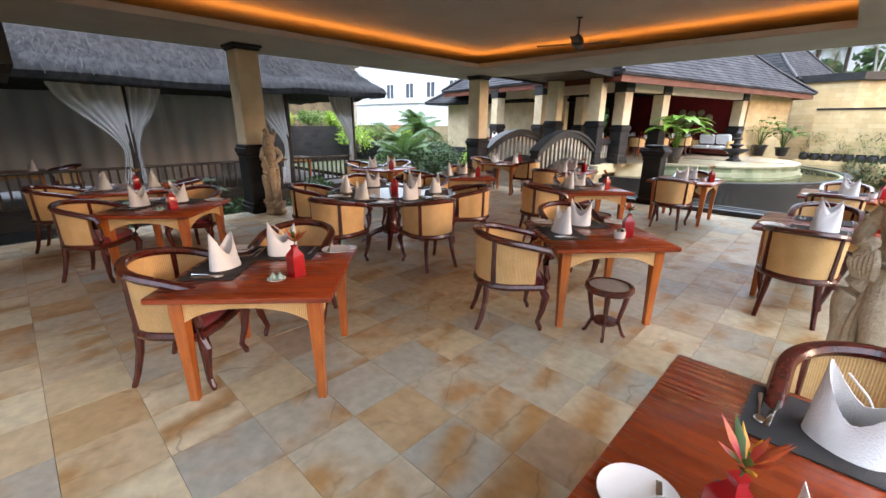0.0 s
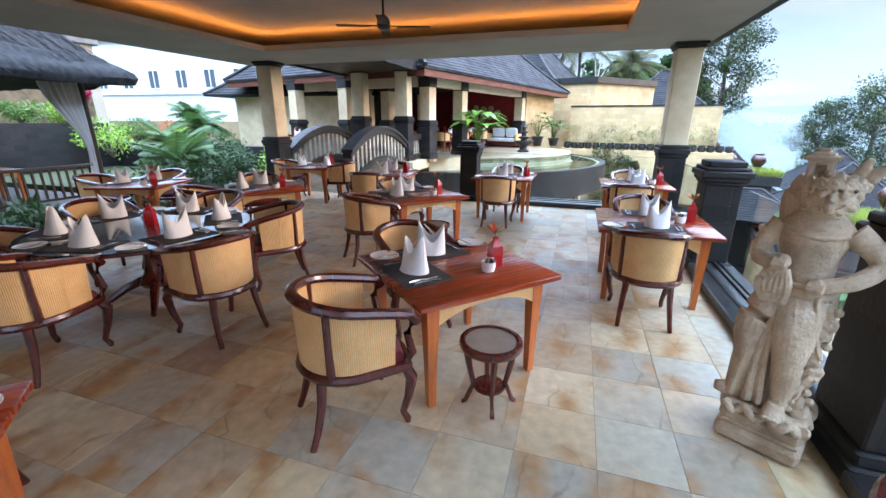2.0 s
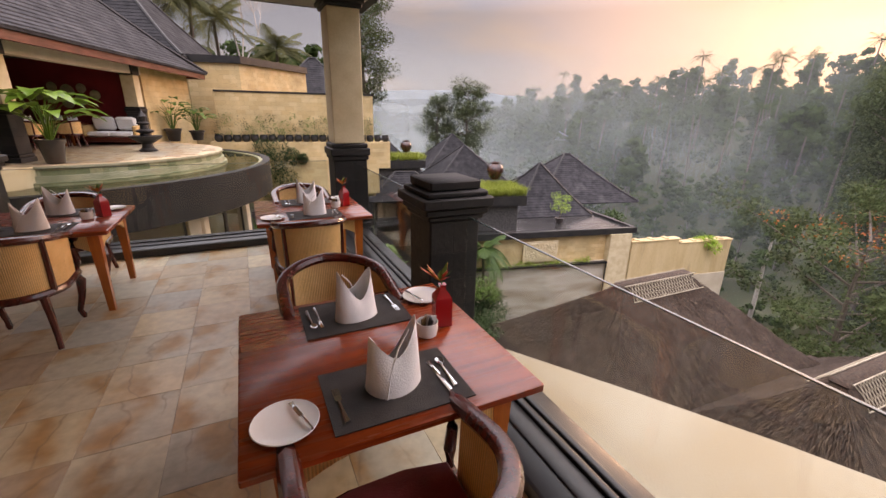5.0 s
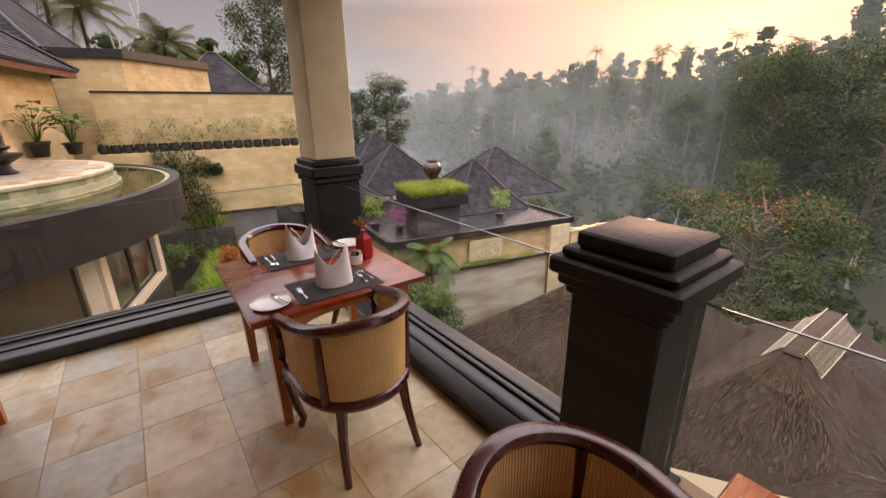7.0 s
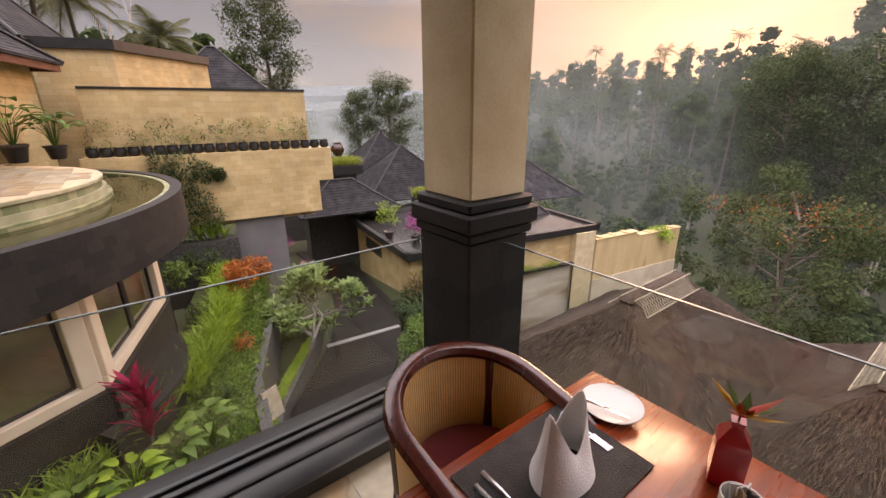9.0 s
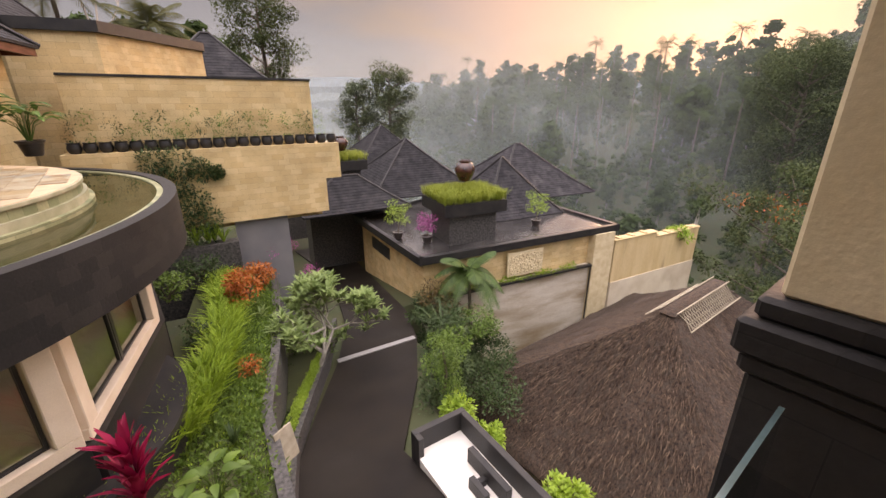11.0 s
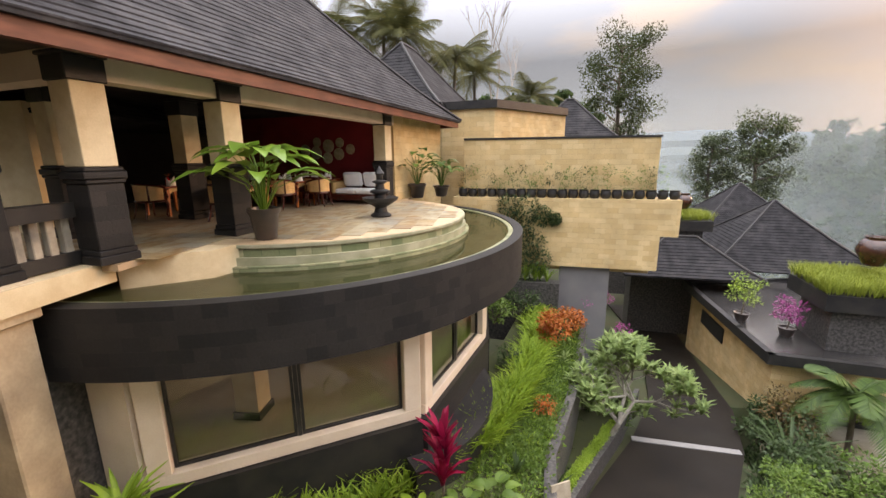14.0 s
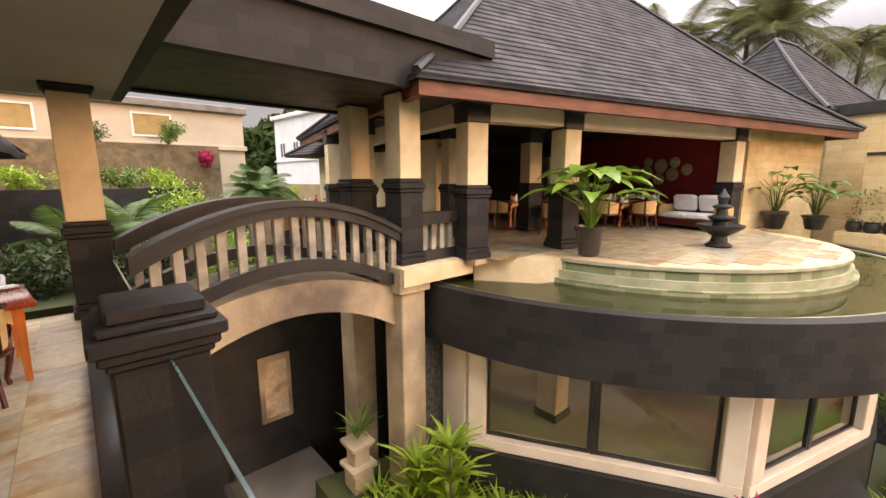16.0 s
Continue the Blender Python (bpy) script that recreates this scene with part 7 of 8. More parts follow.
part("pale_crown", leaves([(*bed_at(rg.uniform(13, 26.8), rg.uniform(0.45, 1.0)), 0.25) for _ in range(130)], 9000, (1, 1, .5), 0.07, 18, droop=-0.3), LEAF_LIGHT, t, smooth=False)
for i, (x, y, z, r, mat, lab, n, s) in enumerate((
        (1.95, 23.4, -4.35, 0.8, LEAF_ORANGE, "orange-leaved croton shrub in the garden bed", 1100, 0.14),
        (2.9, 25.3, -4.7, 0.65, LEAF_ORANGE, "small orange-leaved croton shrub", 700, 0.13),
        (0.96, 19.7, -4.8, 0.36, LEAF_ORANGE, "low orange and yellow flowering plant", 350, 0.09),
        (4.3, 27.6, -4.9, 0.8, LEAF_PINK, "pink bougainvillea in flower", 700, 0.09),
        (5.2, 26.4, -5.6, 0.5, LEAF_PINK, "small pink bougainvillea bush", 350, 0.08),
        (0.2, 21.5, -4.4, 0.5, LEAF_DARK, "dark green shrub by the ledge", 500, 0.1),
        (0.9, 25.6, -4.2, 0.7, LEAF_DARK, "dark green shrub at the end of the bed", 900, 0.12),
        (-0.2, 23.6, -3.9, 0.7, LEAF_MID, "leafy green shrub under the pool", 900, 0.12))):
    bush(x, y, z, r, mat, 20 + i, lab, n, s)


def rosette(x, y, z, h, n, mat, label, seed, width=0.09, lean=0.6, stem=0.0):
    t = thing("plant", pose(x, y, z), label, "plant")
    if stem:
        part("stem", MB().tube([(0, 0, -0.1), (0.02, 0, stem * 0.6), (0, 0, stem + 0.05)], [0.03, 0.025, 0.02], 6), BARK, t)
    part("leaves", blades([(0, 0, stem * k) for k in ((0.35, 0.65, 1.0) if stem else (0,))], n, h, width, seed, lean), mat, t)


rosette(-1.28, 16.0, -4.15, 0.72, 24, LEAF_RED, "crimson-leaved cordyline by the window", 31, 0.11, 0.55, 1.15)
rosette(-5.3, 14.05, -4.4, 0.62, 46, LEAF_LIGHT, "yellow-green dracaena by the bridge pier", 32, 0.085, 1.0, 1.6)
rosette(-5.75, 13.75, -4.4, 0.75, 30, LEAF_LIGHT, "yellow-green dracaena clump by the pier", 33, 0.075, 0.85, 1.1)
rosette(0.1, 17.3, -4.6, 0.5, 16, LEAF_DARK, "dark spiky plant in the garden bed", 34, 0.06)
rosette(1.1, 18.3, -6.0, 0.7, 20, LEAF_DARK, "dark cycad beside the drive", 35, 0.07, 0.9)
rosette(-6.9, 13.2, -2.9, 0.6, 24, LEAF_MID, "spider plant in a niche by the pier", 36, 0.05, 0.9)
for i, (x, y) in enumerate(((-2.2, 15.1), (-1.6, 15.3), (-0.9, 15.5), (-2.9, 14.6), (-0.4, 15.9))):
    big_leaf_plant(pose(x, y, bed_z(y) + 0.25), 16, 0.6, 0.28, LEAF_LIGHT if i == 1 else LEAF_MID, 40 + i, "broad-leaved green plant in the garden bed", "garden bed plants")
for i, y in enumerate((13.2, 13.8, 14.4)):
    for j, x in enumerate((-4.4, -3.4, -2.4, -1.3, -0.4)):
        rosette(x + 0.2 * (i % 2), y, bed_z(y) + 0.25, 0.55, 14, LEAF_MID if (i + j) % 2 else LEAF_DARK, "leafy green strap plant in the garden bed", 60 + i * 5 + j, 0.06, 0.8)

# hedge strip along the drive
t = thing("hedge", pose(0, 0, 0), "bright clipped low hedge along the drive", "hedge", kind="stuff")
hp = []
for (a0, y0), (a1, y1) in zip(((0.62, 16.6), (0.9, 17.4), (1.2, 18.2), (1.75, 19.1), (2.3, 20.0), (2.95, 21.0)), ((0.9, 17.4), (1.2, 18.2), (1.75, 19.1), (2.3, 20.0), (2.95, 21.0), (3.6, 22.0))):
    for i in range(10):
        y = y0 + (y1 - y0) * i / 10
        hp.append((a0 + (a1 - a0) * i / 10 - 0.02 + rg.uniform(-.05, .05), y, path_z(y) + 0.56 + rg.uniform(0, .05), 0.14))
part("crown", leaves(hp, 9000, (1, 1, 1), 0.055, 77, droop=-0.2), LEAF_LIGHT, t, smooth=False)


def frangipani(x, y, z):
    t = thing("frangipani", pose(x, y, z), "frangipani tree with bare forked limbs and tufts of leaves", "tree")
    r = random.Random(9)
    wood, tips = MB(), []

    def grow(p, d, ln, w, lev):
        q = p + d * ln
        wood.tube([p, (p + q) / 2 + Vector((r.uniform(-.04, .04), r.uniform(-.04, .04), 0)), q], [w, w * 0.85, w * 0.7], 6)
        if lev < 3:
            tips.append(q)
        if lev == 0:
            return
        for _ in range(3 if lev > 1 else 2 + (r.random() < 0.6)):
            nd = (d + Vector((r.uniform(-1, 1), r.uniform(-1, 1), r.uniform(-0.75, 0.6))) * 0.95).normalized()
            grow(q, nd, ln * 0.78, w * 0.66, lev - 1)
    grow(Vector((0, 0, 0)), Vector((0.42, -0.1, 1)).normalized(), 1.05, 0.10, 5)
    part("limb", wood, material("pale_frangipani_bark", (0.30, 0.28, 0.24), (0.2, 0.18, 0.15), 0.8, 6), t)
    part("crown", blades([tuple(p) for p in tips], 10, 0.36, 0.085, 12, 1.0), FRANGI, t)


LEAF_BRONZE = foliage("bronze_leaves", (0.07, 0.06, 0.02), (0.16, 0.09, 0.03), (0.24, 0.12, 0.04))
FRANGI = foliage("grey_green_leaves", (0.10, 0.17, 0.055), (0.24, 0.35, 0.12), (0.38, 0.47, 0.22))
frangipani(3.1, 21.4, -7.0)

# by the flat building
LEAF_PALM = foliage("palm_fronds", (0.03, 0.07, 0.018), (0.075, 0.15, 0.035), (0.14, 0.2, 0.05))
palm(11.2, 22.6, -9.6, 4.1, 18, 2.3, LEAF_PALM, 3, "small arching palm before the pale wall", 0.09, leaflets=34, droop=1.5)
for i, (x, y, z, r, mat, lab) in enumerate(((8.6, 21.6, -7.3, 1.1, LEAF_DARK, "dense dark shrub beside the drive"), (7.9, 20.3, -7.0, 0.9, LEAF_DARK, "dark leafy shrub beside the drive"), (9.2, 22.9, -7.4, 1.35, LEAF_BRONZE, "bronze-leaved shrub by the palm"),
                                            (9.9, 20.8, -7.6, 1.0, LEAF_MID, "green shrub under the pale wall"), (6.75, 18.7, -6.75, 0.75, LEAF_DARK, "dark low shrub at the edge of the drive"), (7.5, 19.7, -6.9, 0.8, LEAF_MID, "green low shrub at the edge of the drive"), (9.35, 23.7, -7.5, 0.7, LEAF_DARK, "dark shrub by the drive-side wall"), (8.3, 22.5, -7.3, 0.7, LEAF_DARK, "dark shrub overhanging the drive"), (5.3, 16.7, -6.6, 0.65, LEAF_LIGHT, "leafy shrub behind the parapet"), (5.25, 15.5, -6.5, 0.5, LEAF_LIGHT, "light green shrub behind the parapet"), (5.4, 13.2, -6.5, 0.6, LEAF_LIGHT, "light green shrub by the thatch"))):
    bush(x, y, z, r, mat, 90 + i, lab, 1400, 0.13)
rosette(8.0, 20.8, -6.9, 1.5, 18, LEAF_DARK, "dark arching palm clump beside the drive", 99, 0.09, 0.9)
t = thing("bush", pose(5.55, 17.6, -6.35), "clipped cloud-pruned tree in a dark bed", "bush")
part("stem", MB().tube([(0, 0, 0), (0.1, 0, 0.7), (0, 0, 1.5)], [0.06, 0.05, 0.04], 6), BARK, t)
part("crown", leaves([(0, 0, 1.75, .42), (0.3, -0.1, 1.35, .36), (-0.3, 0.1, 1.15, .36), (0.1, -0.1, 0.75, .42), (0.35, 0.2, 0.8, 0.3), (0.1, -0.35, 0.35, 0.38)], 3400, (1, 1, .8), 0.075, 55, droop=-0.1), LEAF_MID, t, smooth=False)
vn = thing("trailing_plant", pose(9.75, 24.4, 0, 0, 0, -12.4), "trailing plants along the ledge of the pale wall", "plant")
part("crown", leaves([(x, -0.25, -7.1 + 0.12 * math.sin(x * 3), 0.24) for x in [0.3 + 0.38 * i for i in range(24)]], 2600, (1.2, .7, .7), 0.10, 65), LEAF_LIGHT, vn, smooth=False)


def urn(x, y, z, s):
    t = thing("urn", pose(x, y, z), "round brown glazed urn in a roof planter", "urn", "urns on the roof planters")
    part("body", MB().lathe([(0.24 * s, 0), (0.27 * s, 0.05 * s), (0.46 * s, 0.4 * s), (0.47 * s, 0.55 * s), (0.36 * s, 0.78 * s), (0.28 * s, 0.84 * s), (0.31 * s, 0.92 * s), (0.27 * s, 0.92 * s), (0.24 * s, 0.84 * s)], 24), URN, t)


URN = material("brown_glazed_urn", (0.07, 0.025, 0.016), (0.035, 0.014, 0.01), 0.25, 5, coat=0.5)


def planter_grass(m, w, d, n, h, seed):
    r = random.Random(seed)
    t = thing("planter_grass", m, "yellow-green fine grass filling the roof planter", "grass", "roof planter grass", kind="stuff")
    part("blades", blades([(r.uniform(-w, w), r.uniform(-d, d), 0) for _ in range(n)], 6, h, 0.022, seed, 0.5), LEAF_YELLOW, t)


planter_grass(pose(13.3, 25.7, -2.95, 0, 0, -13), 1.75, 1.45, 1300, 0.62, 1)
urn(13.7, 26.1, -2.2, 1.15)
for x, y, z, w in ((10.5, 36.0, -1.9, 2.2), (9.5, 43.5, -1.2, 1.8)):
    planter_grass(pose(x, y, z, 0, 0, -10), w, 1.1, 700, 0.6, int(x))
    urn(x - 0.9, y, z + 0.55, 1.0)
    urn(x + 0.9, y, z + 0.55, 1.0)
for i, (x, y, s) in enumerate(((10.4, 27.6, 1.0), (18.0, 24.6, 1.0), (11.2, 26.1, 0.75))):
    t = thing("potted_shrub", pose(x, y, FZ - 0.12), "airy shrub in a dark pot on the flat roof", "shrub", "shrubs on the flat roof")
    part("pot", MB().lathe([(0.18, 0), (0.28, 0.3), (0.3, 0.36), (0.25, 0.36), (0.2, 0.3)], 18), POT_DARK, t)
    part("stem", MB().tube([(0, 0, 0.3), (0.05, 0, 0.8 * s), (0, 0, 1.2 * s)], [0.035, 0.025, 0.012], 5), BARK, t)
    part("crown", leaves([(0.35 * math.cos(k * 2.4) * s, 0.35 * math.sin(k * 2.4) * s, (0.9 + 0.16 * k) * s, 0.3 * s) for k in range(7)], 600, (1.2, 1.2, .6), 0.14, 100 + i, slim=0.3), LEAF_LIGHT if i < 2 else LEAF_PINK, t, smooth=False)
bush(27.5, 20.4, -7.0, 0.9, LEAF_LIGHT, 130, "pale cactus-like shrub behind the stained wall", 500, 0.25)

# planting between the deck and the pavilion, and round the house
for i, (x, y, z, r, mat, lab) in enumerate((
        (-9.6, 5.2, -0.6, 0.75, LEAF_DARK, "dark green shrub beside the deck"), (-10.2, 3.8, -0.7, 0.7, LEAF_DARK, "green shrub beside the deck"), (-9.9, 7.2, -0.6, 0.9, LEAF_DARK, "dark leafy shrub by the pavilion"), (-10.4, 0.9, -0.7, 0.65, LEAF_DARK, "broad green shrub by the pavilion railing"),
        (-10.6, 11.0, -0.3, 1.1, LEAF_DARK, "dense green shrub in the garden"), (-12.0, 12.0, -0.3, 1.2, LEAF_DARK, "dense dark shrub in the garden"), (-9.8, 12.4, -0.3, 0.9, LEAF_LIGHT, "bright green shrub in the garden"), (-14.0, 12.2, -0.3, 1.3, LEAF_DARK, "tall green shrub in the garden"),
        (-18.5, 16.5, 0.6, 0.8, LEAF_LIGHT, "rounded bright shrub on the garden shelf"), (-20.5, 17.5, 0.6, 1.0, LEAF_ORANGE, "red-flowering shrub on the garden shelf"), (-22.5, 17.0, 0.6, 1.0, LEAF_MID, "green shrub on the garden shelf"), (-10.9, 9.0, -0.4, 0.9, LEAF_DARK, "green shrub near the deck corner"))):
    bush(x, y, z, r, mat, 150 + i, lab, 1500, 0.13)
for i, (x, y, z, h) in enumerate(((-11.5, 9.9, -0.4, 0.9), (-15.5, 14.6, 0.0, 1.4), (-12.6, 10.8, -0.3, 1.2), (-16.5, 15.2, 0.2, 1.5))):
    palm(x, y, z, h, 20, 1.7, LEAF_PALM, 200 + i, "young feathery palm in the garden", 0.07, "garden palms")

for i, (x, y, z, r, mat, lab) in enumerate((
        (-22.9, 10.6, 3.4, 0.75, LEAF_DARK, "dark shrub on top of the rubble wall"), (-22.9, 13.3, 3.4, 0.75, LEAF_MID, "green shrub with red blossom on the rubble wall"),
        (-18.6, 12.9, 0.3, 1.25, LEAF_LIGHT, "broad bright green shrub before the dark wall"), (-22.4, 14.7, 2.5, 0.5, LEAF_RED, "crimson flowering shrub by the rubble wall"),
        (-20.6, 5.6, 1.45, 0.7, LEAF_LIGHT, "bright green shrub in the upper bed"), (-20.5, 7.2, 1.45, 0.6, LEAF_MID, "green shrub in the upper bed"),
        (-20.6, 8.6, 1.45, 0.7, LEAF_LIGHT, "bright green shrub in the upper bed"), (-20.7, 10.0, 1.45, 0.6, LEAF_YELLOW, "yellow-green shrub in the upper bed"),
        (-20.6, 11.3, 1.45, 0.7, LEAF_MID, "green shrub in the upper bed"), (-20.7, 12.6, 1.45, 0.75, LEAF_LIGHT, "bright green shrub in the upper bed"))):
    bush(x, y, z, r, mat, 170 + i, lab, 1100, 0.13)
for i, (x, y) in enumerate(((-9.6, 0.9), (-9.7, 2.5), (-9.5, 1.7))):
    big_leaf_plant(pose(x, y, -0.35), 16, 0.62, 0.42, LEAF_DARK, 180 + i, "dark broad-leaved plant between the deck and the pavilion", "deck edge plants")
bl = thing("blossom", pose(-22.9, 13.3, 3.4), "red blossom scattered over a green shrub", "blossom")
part("petals", leaves([(0.1, 0.1, 0.75, 0.5), (-0.2, 0.3, 0.6, 0.4)], 70, (1, 1, 0.8), 0.1, 199), LEAF_RED, bl, smooth=False)

# undergrowth on the slope below the deck
ug = random.Random(31)
spots = []
while len(spots) < 520:
    x, y = ug.uniform(5.6, 31), ug.uniform(7, 24)
    if any(abs(x - a) < w and abs(y - b_) < d for a, b_, w, d in ((14.6, 14.6, 7.6, 5.6), (16.4, 8.0, 5.4, 3.3), (9.6, 3.6, 3.6, 3.0), (4.9, 15.6, 2.0, 2.0))):
        continue
    if (x < 9 and y < 13.5) or y > 24.4 - (x - 9.7) * 0.22 - 0.6 or (x < 8.6 and y > 17.5):
        continue
    spots.append((x, y, terrain(x, y) + 0.2, ug.uniform(0.45, 1.0)))
strip = []
edge_r = ((10.0, 3.6), (16.5, 3.45), (19.0, 5.6), (21.5, 7.3), (24.5, 8.7), (29.5, 10.0))
for _ in range(420):
    y = ug.uniform(16.6, 26.0)
    for (ya, a0), (yb, b0) in zip(edge_r, edge_r[1:]):
        if ya <= y < yb:
            x = a0 + (b0 - a0) * (y - ya) / (yb - ya) + 0.45 + ug.uniform(0, 3.2) ** 1.2
            if y < 24.0 - (x - 9.7) * 0.22 - 0.5 and not (x < 5.4 and y < 17.0) and (x > 7.2 or y > 17.4):
                strip.append((x, y, max(terrain(x, y), path_z(y) - 1.2) + 0.05, ug.uniform(0.2, 0.42)))
t = thing("undergrowth", pose(0, 0, 0), "dense green undergrowth on the slope below the deck", "undergrowth", kind="stuff")
part("crown", leaves(spots, 34000, (1, 1, 0.9), 0.18, 41, droop=-0.2), LEAF_MID, t, smooth=False)
part("low_crown", leaves(strip, 17000, (1, 1, 0.8), 0.12, 43, droop=-0.2), LEAF_DARK, t, "dark leafy ground plants beside the drive", smooth=False)
lo = [(a - 0.35 + ug.uniform(0.0, 0.7) * (b_ - a), y, path_z(y) + 0.3, 0.25) for a, b_, y in [(0.5 + 0.5 * (k - 16.5) * 0.55, 0.75 + (k - 16.5) * 0.53, k) for k in [16.6 + 0.1 * i for i in range(60)]]]
t = thing("low_planting", pose(0, 0, 0), "dark leafy planting under the frangipani", "planting", kind="stuff")
part("crown", leaves(lo, 6000, (1, 1, .8), 0.12, 42), LEAF_DARK, t, smooth=False)
sg = thing("sign_board", pose(1.0, 16.9, -5.2, -12, 0, 25), "pale timber board standing at the bed's edge", "board")
part("board", MB().box(-0.22, -0.02, 0, 0.22, 0.02, 0.75, c=0.006), PALE_CANE, sg)
# lower court under the bridge
solid("court_floor", MB().box(-9.3, 10.21, -4.6, -0.2, 13.3, -4.35), material("grey_court_paving", (0.20, 0.18, 0.15), (0.14, 0.125, 0.11), 0.5, 1.2, bump=0.2, stain=(0.1, 0.09, 0.08)), "damp grey paving of the lower court", "floor")
pn = thing("wall_panel", pose(-9.298, 12.6, -2.6, 0, 0, 90), "pale carved panel on the dark court wall", "panel")
part("frame", MB().box(-0.34, -0.06, -0.75, 0.34, 0.0, 0.75, c=0.02), WEATHERED, pn)
cv = MB().box(-0.24, -0.075, -0.62, 0.24, -0.061, 0.62)
for i in range(26):
    k = ug.uniform(0.05, 0.13)
    cv.lathe([(k, 0), (k * 0.7, 0.025), (0.01, 0.035)], 7, pose(ug.uniform(-.15, .15), -0.075, ug.uniform(-.5, .5), 90, 0, 0))
part("carving", cv, STATUE, pn, "pale carved relief")
tagged(part("drain_channel", MB().box(0, -0.08, 0, 2.2, 0.08, 0.012), STEEL, None, m=pose(-6.9, 11.4, -4.349, 0, 0, -20)), "steel drain channel in the court floor", "drain", kind="structure")
lamp = thing("stone_lantern", pose(-6.9, 13.2, -4.35), "small carved stone lantern at the foot of the pier", "lantern")
part("body", MB().box(-0.2, -0.2, 0, 0.2, 0.2, 0.9, c=0.02).box(-0.26, -0.26, 0.9, 0.26, 0.26, 1.0, c=0.02).box(-0.16, -0.16, 1.0, 0.16, 0.16, 1.35, c=0.02).box(-0.24, -0.24, 1.35, 0.24, 0.24, 1.45, c=0.02), WEATHERED, lamp)

# ---- trees behind the restaurant and the wooded valley ----
def icosahedron():
    g = (1 + 5 ** 0.5) / 2
    v = np.array([(-1, g, 0), (1, g, 0), (-1, -g, 0), (1, -g, 0), (0, -1, g), (0, 1, g), (0, -1, -g), (0, 1, -g), (g, 0, -1), (g, 0, 1), (-g, 0, -1), (-g, 0, 1)], float)
    near = [(i, j, k) for i in range(12) for j in range(12) for k in range(12) if i < j and i < k and j != k and all(abs(np.linalg.norm(v[p] - v[q]) - 2) < 0.01 for p, q in ((i, j), (j, k), (i, k))) and np.dot(np.cross(v[j] - v[i], v[k] - v[i]), v[i]) > 0]
    return v / np.linalg.norm(v[0]), np.array(near)


ICO_V, ICO_F = icosahedron()


class Canopy:
    """Gathers broad-leaved trees: every crown is a heap of leafy clumps, each a dense core with sprays of leaves round it."""

    def __init__(self):
        self.lv, self.cv, self.cf, self.n = [], [], [], 0

    def tree(self, x, y, z, h, g, clumps=12, per=30, slender=0.36):
        k = np.linspace(0, 1, clumps)
        rad = h * slender * (0.3 + 0.7 * np.sin(np.pi * (0.12 + 0.72 * k)))
        a, q = g.uniform(0, 6.28, clumps), g.uniform(0.1, 0.85 if slender > 0.3 else 0.6, clumps)
        c = np.stack([x + np.cos(a) * rad * q, y + np.sin(a) * rad * q, z + h * ((0.34 if slender > 0.25 else 0.5) + (0.58 if slender > 0.25 else 0.42) * k) + g.uniform(-.05, .05, clumps) * h], 1)
        r = h * g.uniform(0.085, 0.15, clumps) * (1 - 0.35 * k)
        flat = np.array([1, 1, 0.72])
        core = c[:, None] + ICO_V[None] * (r * 0.72)[:, None, None] * flat * g.uniform(0.75, 1.15, (clumps, 12, 1))
        self.cv.append(core.reshape(-1, 3))
        self.cf.append((ICO_F[None] + (self.n + 12 * np.arange(clumps))[:, None, None]).reshape(-1, 3))
        self.n += 12 * clumps
        m = clumps * per
        i = np.repeat(np.arange(clumps), per)
        p = g.normal(size=(m, 3))
        p[:, 2] += 0.35
        p /= np.linalg.norm(p, axis=1)[:, None]
        base = c[i] + p * (r[i] * g.uniform(0.75, 1.18, m))[:, None] * flat
        nor = p + g.normal(size=(m, 3)) * 0.35
        t = np.cross(nor, g.normal(size=(m, 3)))
        t /= np.linalg.norm(t, axis=1)[:, None]
        b = np.cross(nor, t)
        b /= np.linalg.norm(b, axis=1)[:, None]
        L = (h * 0.034 * g.uniform(0.4, 1.5, m))[:, None]
        self.lv.append(np.stack([base - t * L, base + b * L * 0.55, base + t * L, base - b * L * 0.55], 1).reshape(-1, 3))

    def build(self, name, mat, label):
        v = np.concatenate(self.lv)
        stuff_mesh(name, [v], [np.arange(len(v)).reshape(-1, 4)], mat, label, "forest")
        core = stuff_mesh(name, self.cv, self.cf, mat, label, "forest")
        core.data.polygons.foreach_set("use_smooth", [True] * len(core.data.polygons))


def stuff_mesh(name, vb, fb, mat, label, category):
    me = bpy.data.meshes.new(name)
    v, f = np.concatenate(vb), np.concatenate(fb)
    me.vertices.add(len(v))
    me.vertices.foreach_set("co", v.astype(np.float32).ravel())
    me.loops.add(f.size)
    me.loops.foreach_set("vertex_index", f.astype(np.int32).ravel())
    me.polygons.add(len(f))
    me.polygons.foreach_set("loop_start", np.arange(0, f.size, f.shape[1], dtype=np.int32))
    me.update(calc_edges=True)
    me.materials.append(mat)
    return tagged(new(name, me), label, category, kind="stuff")


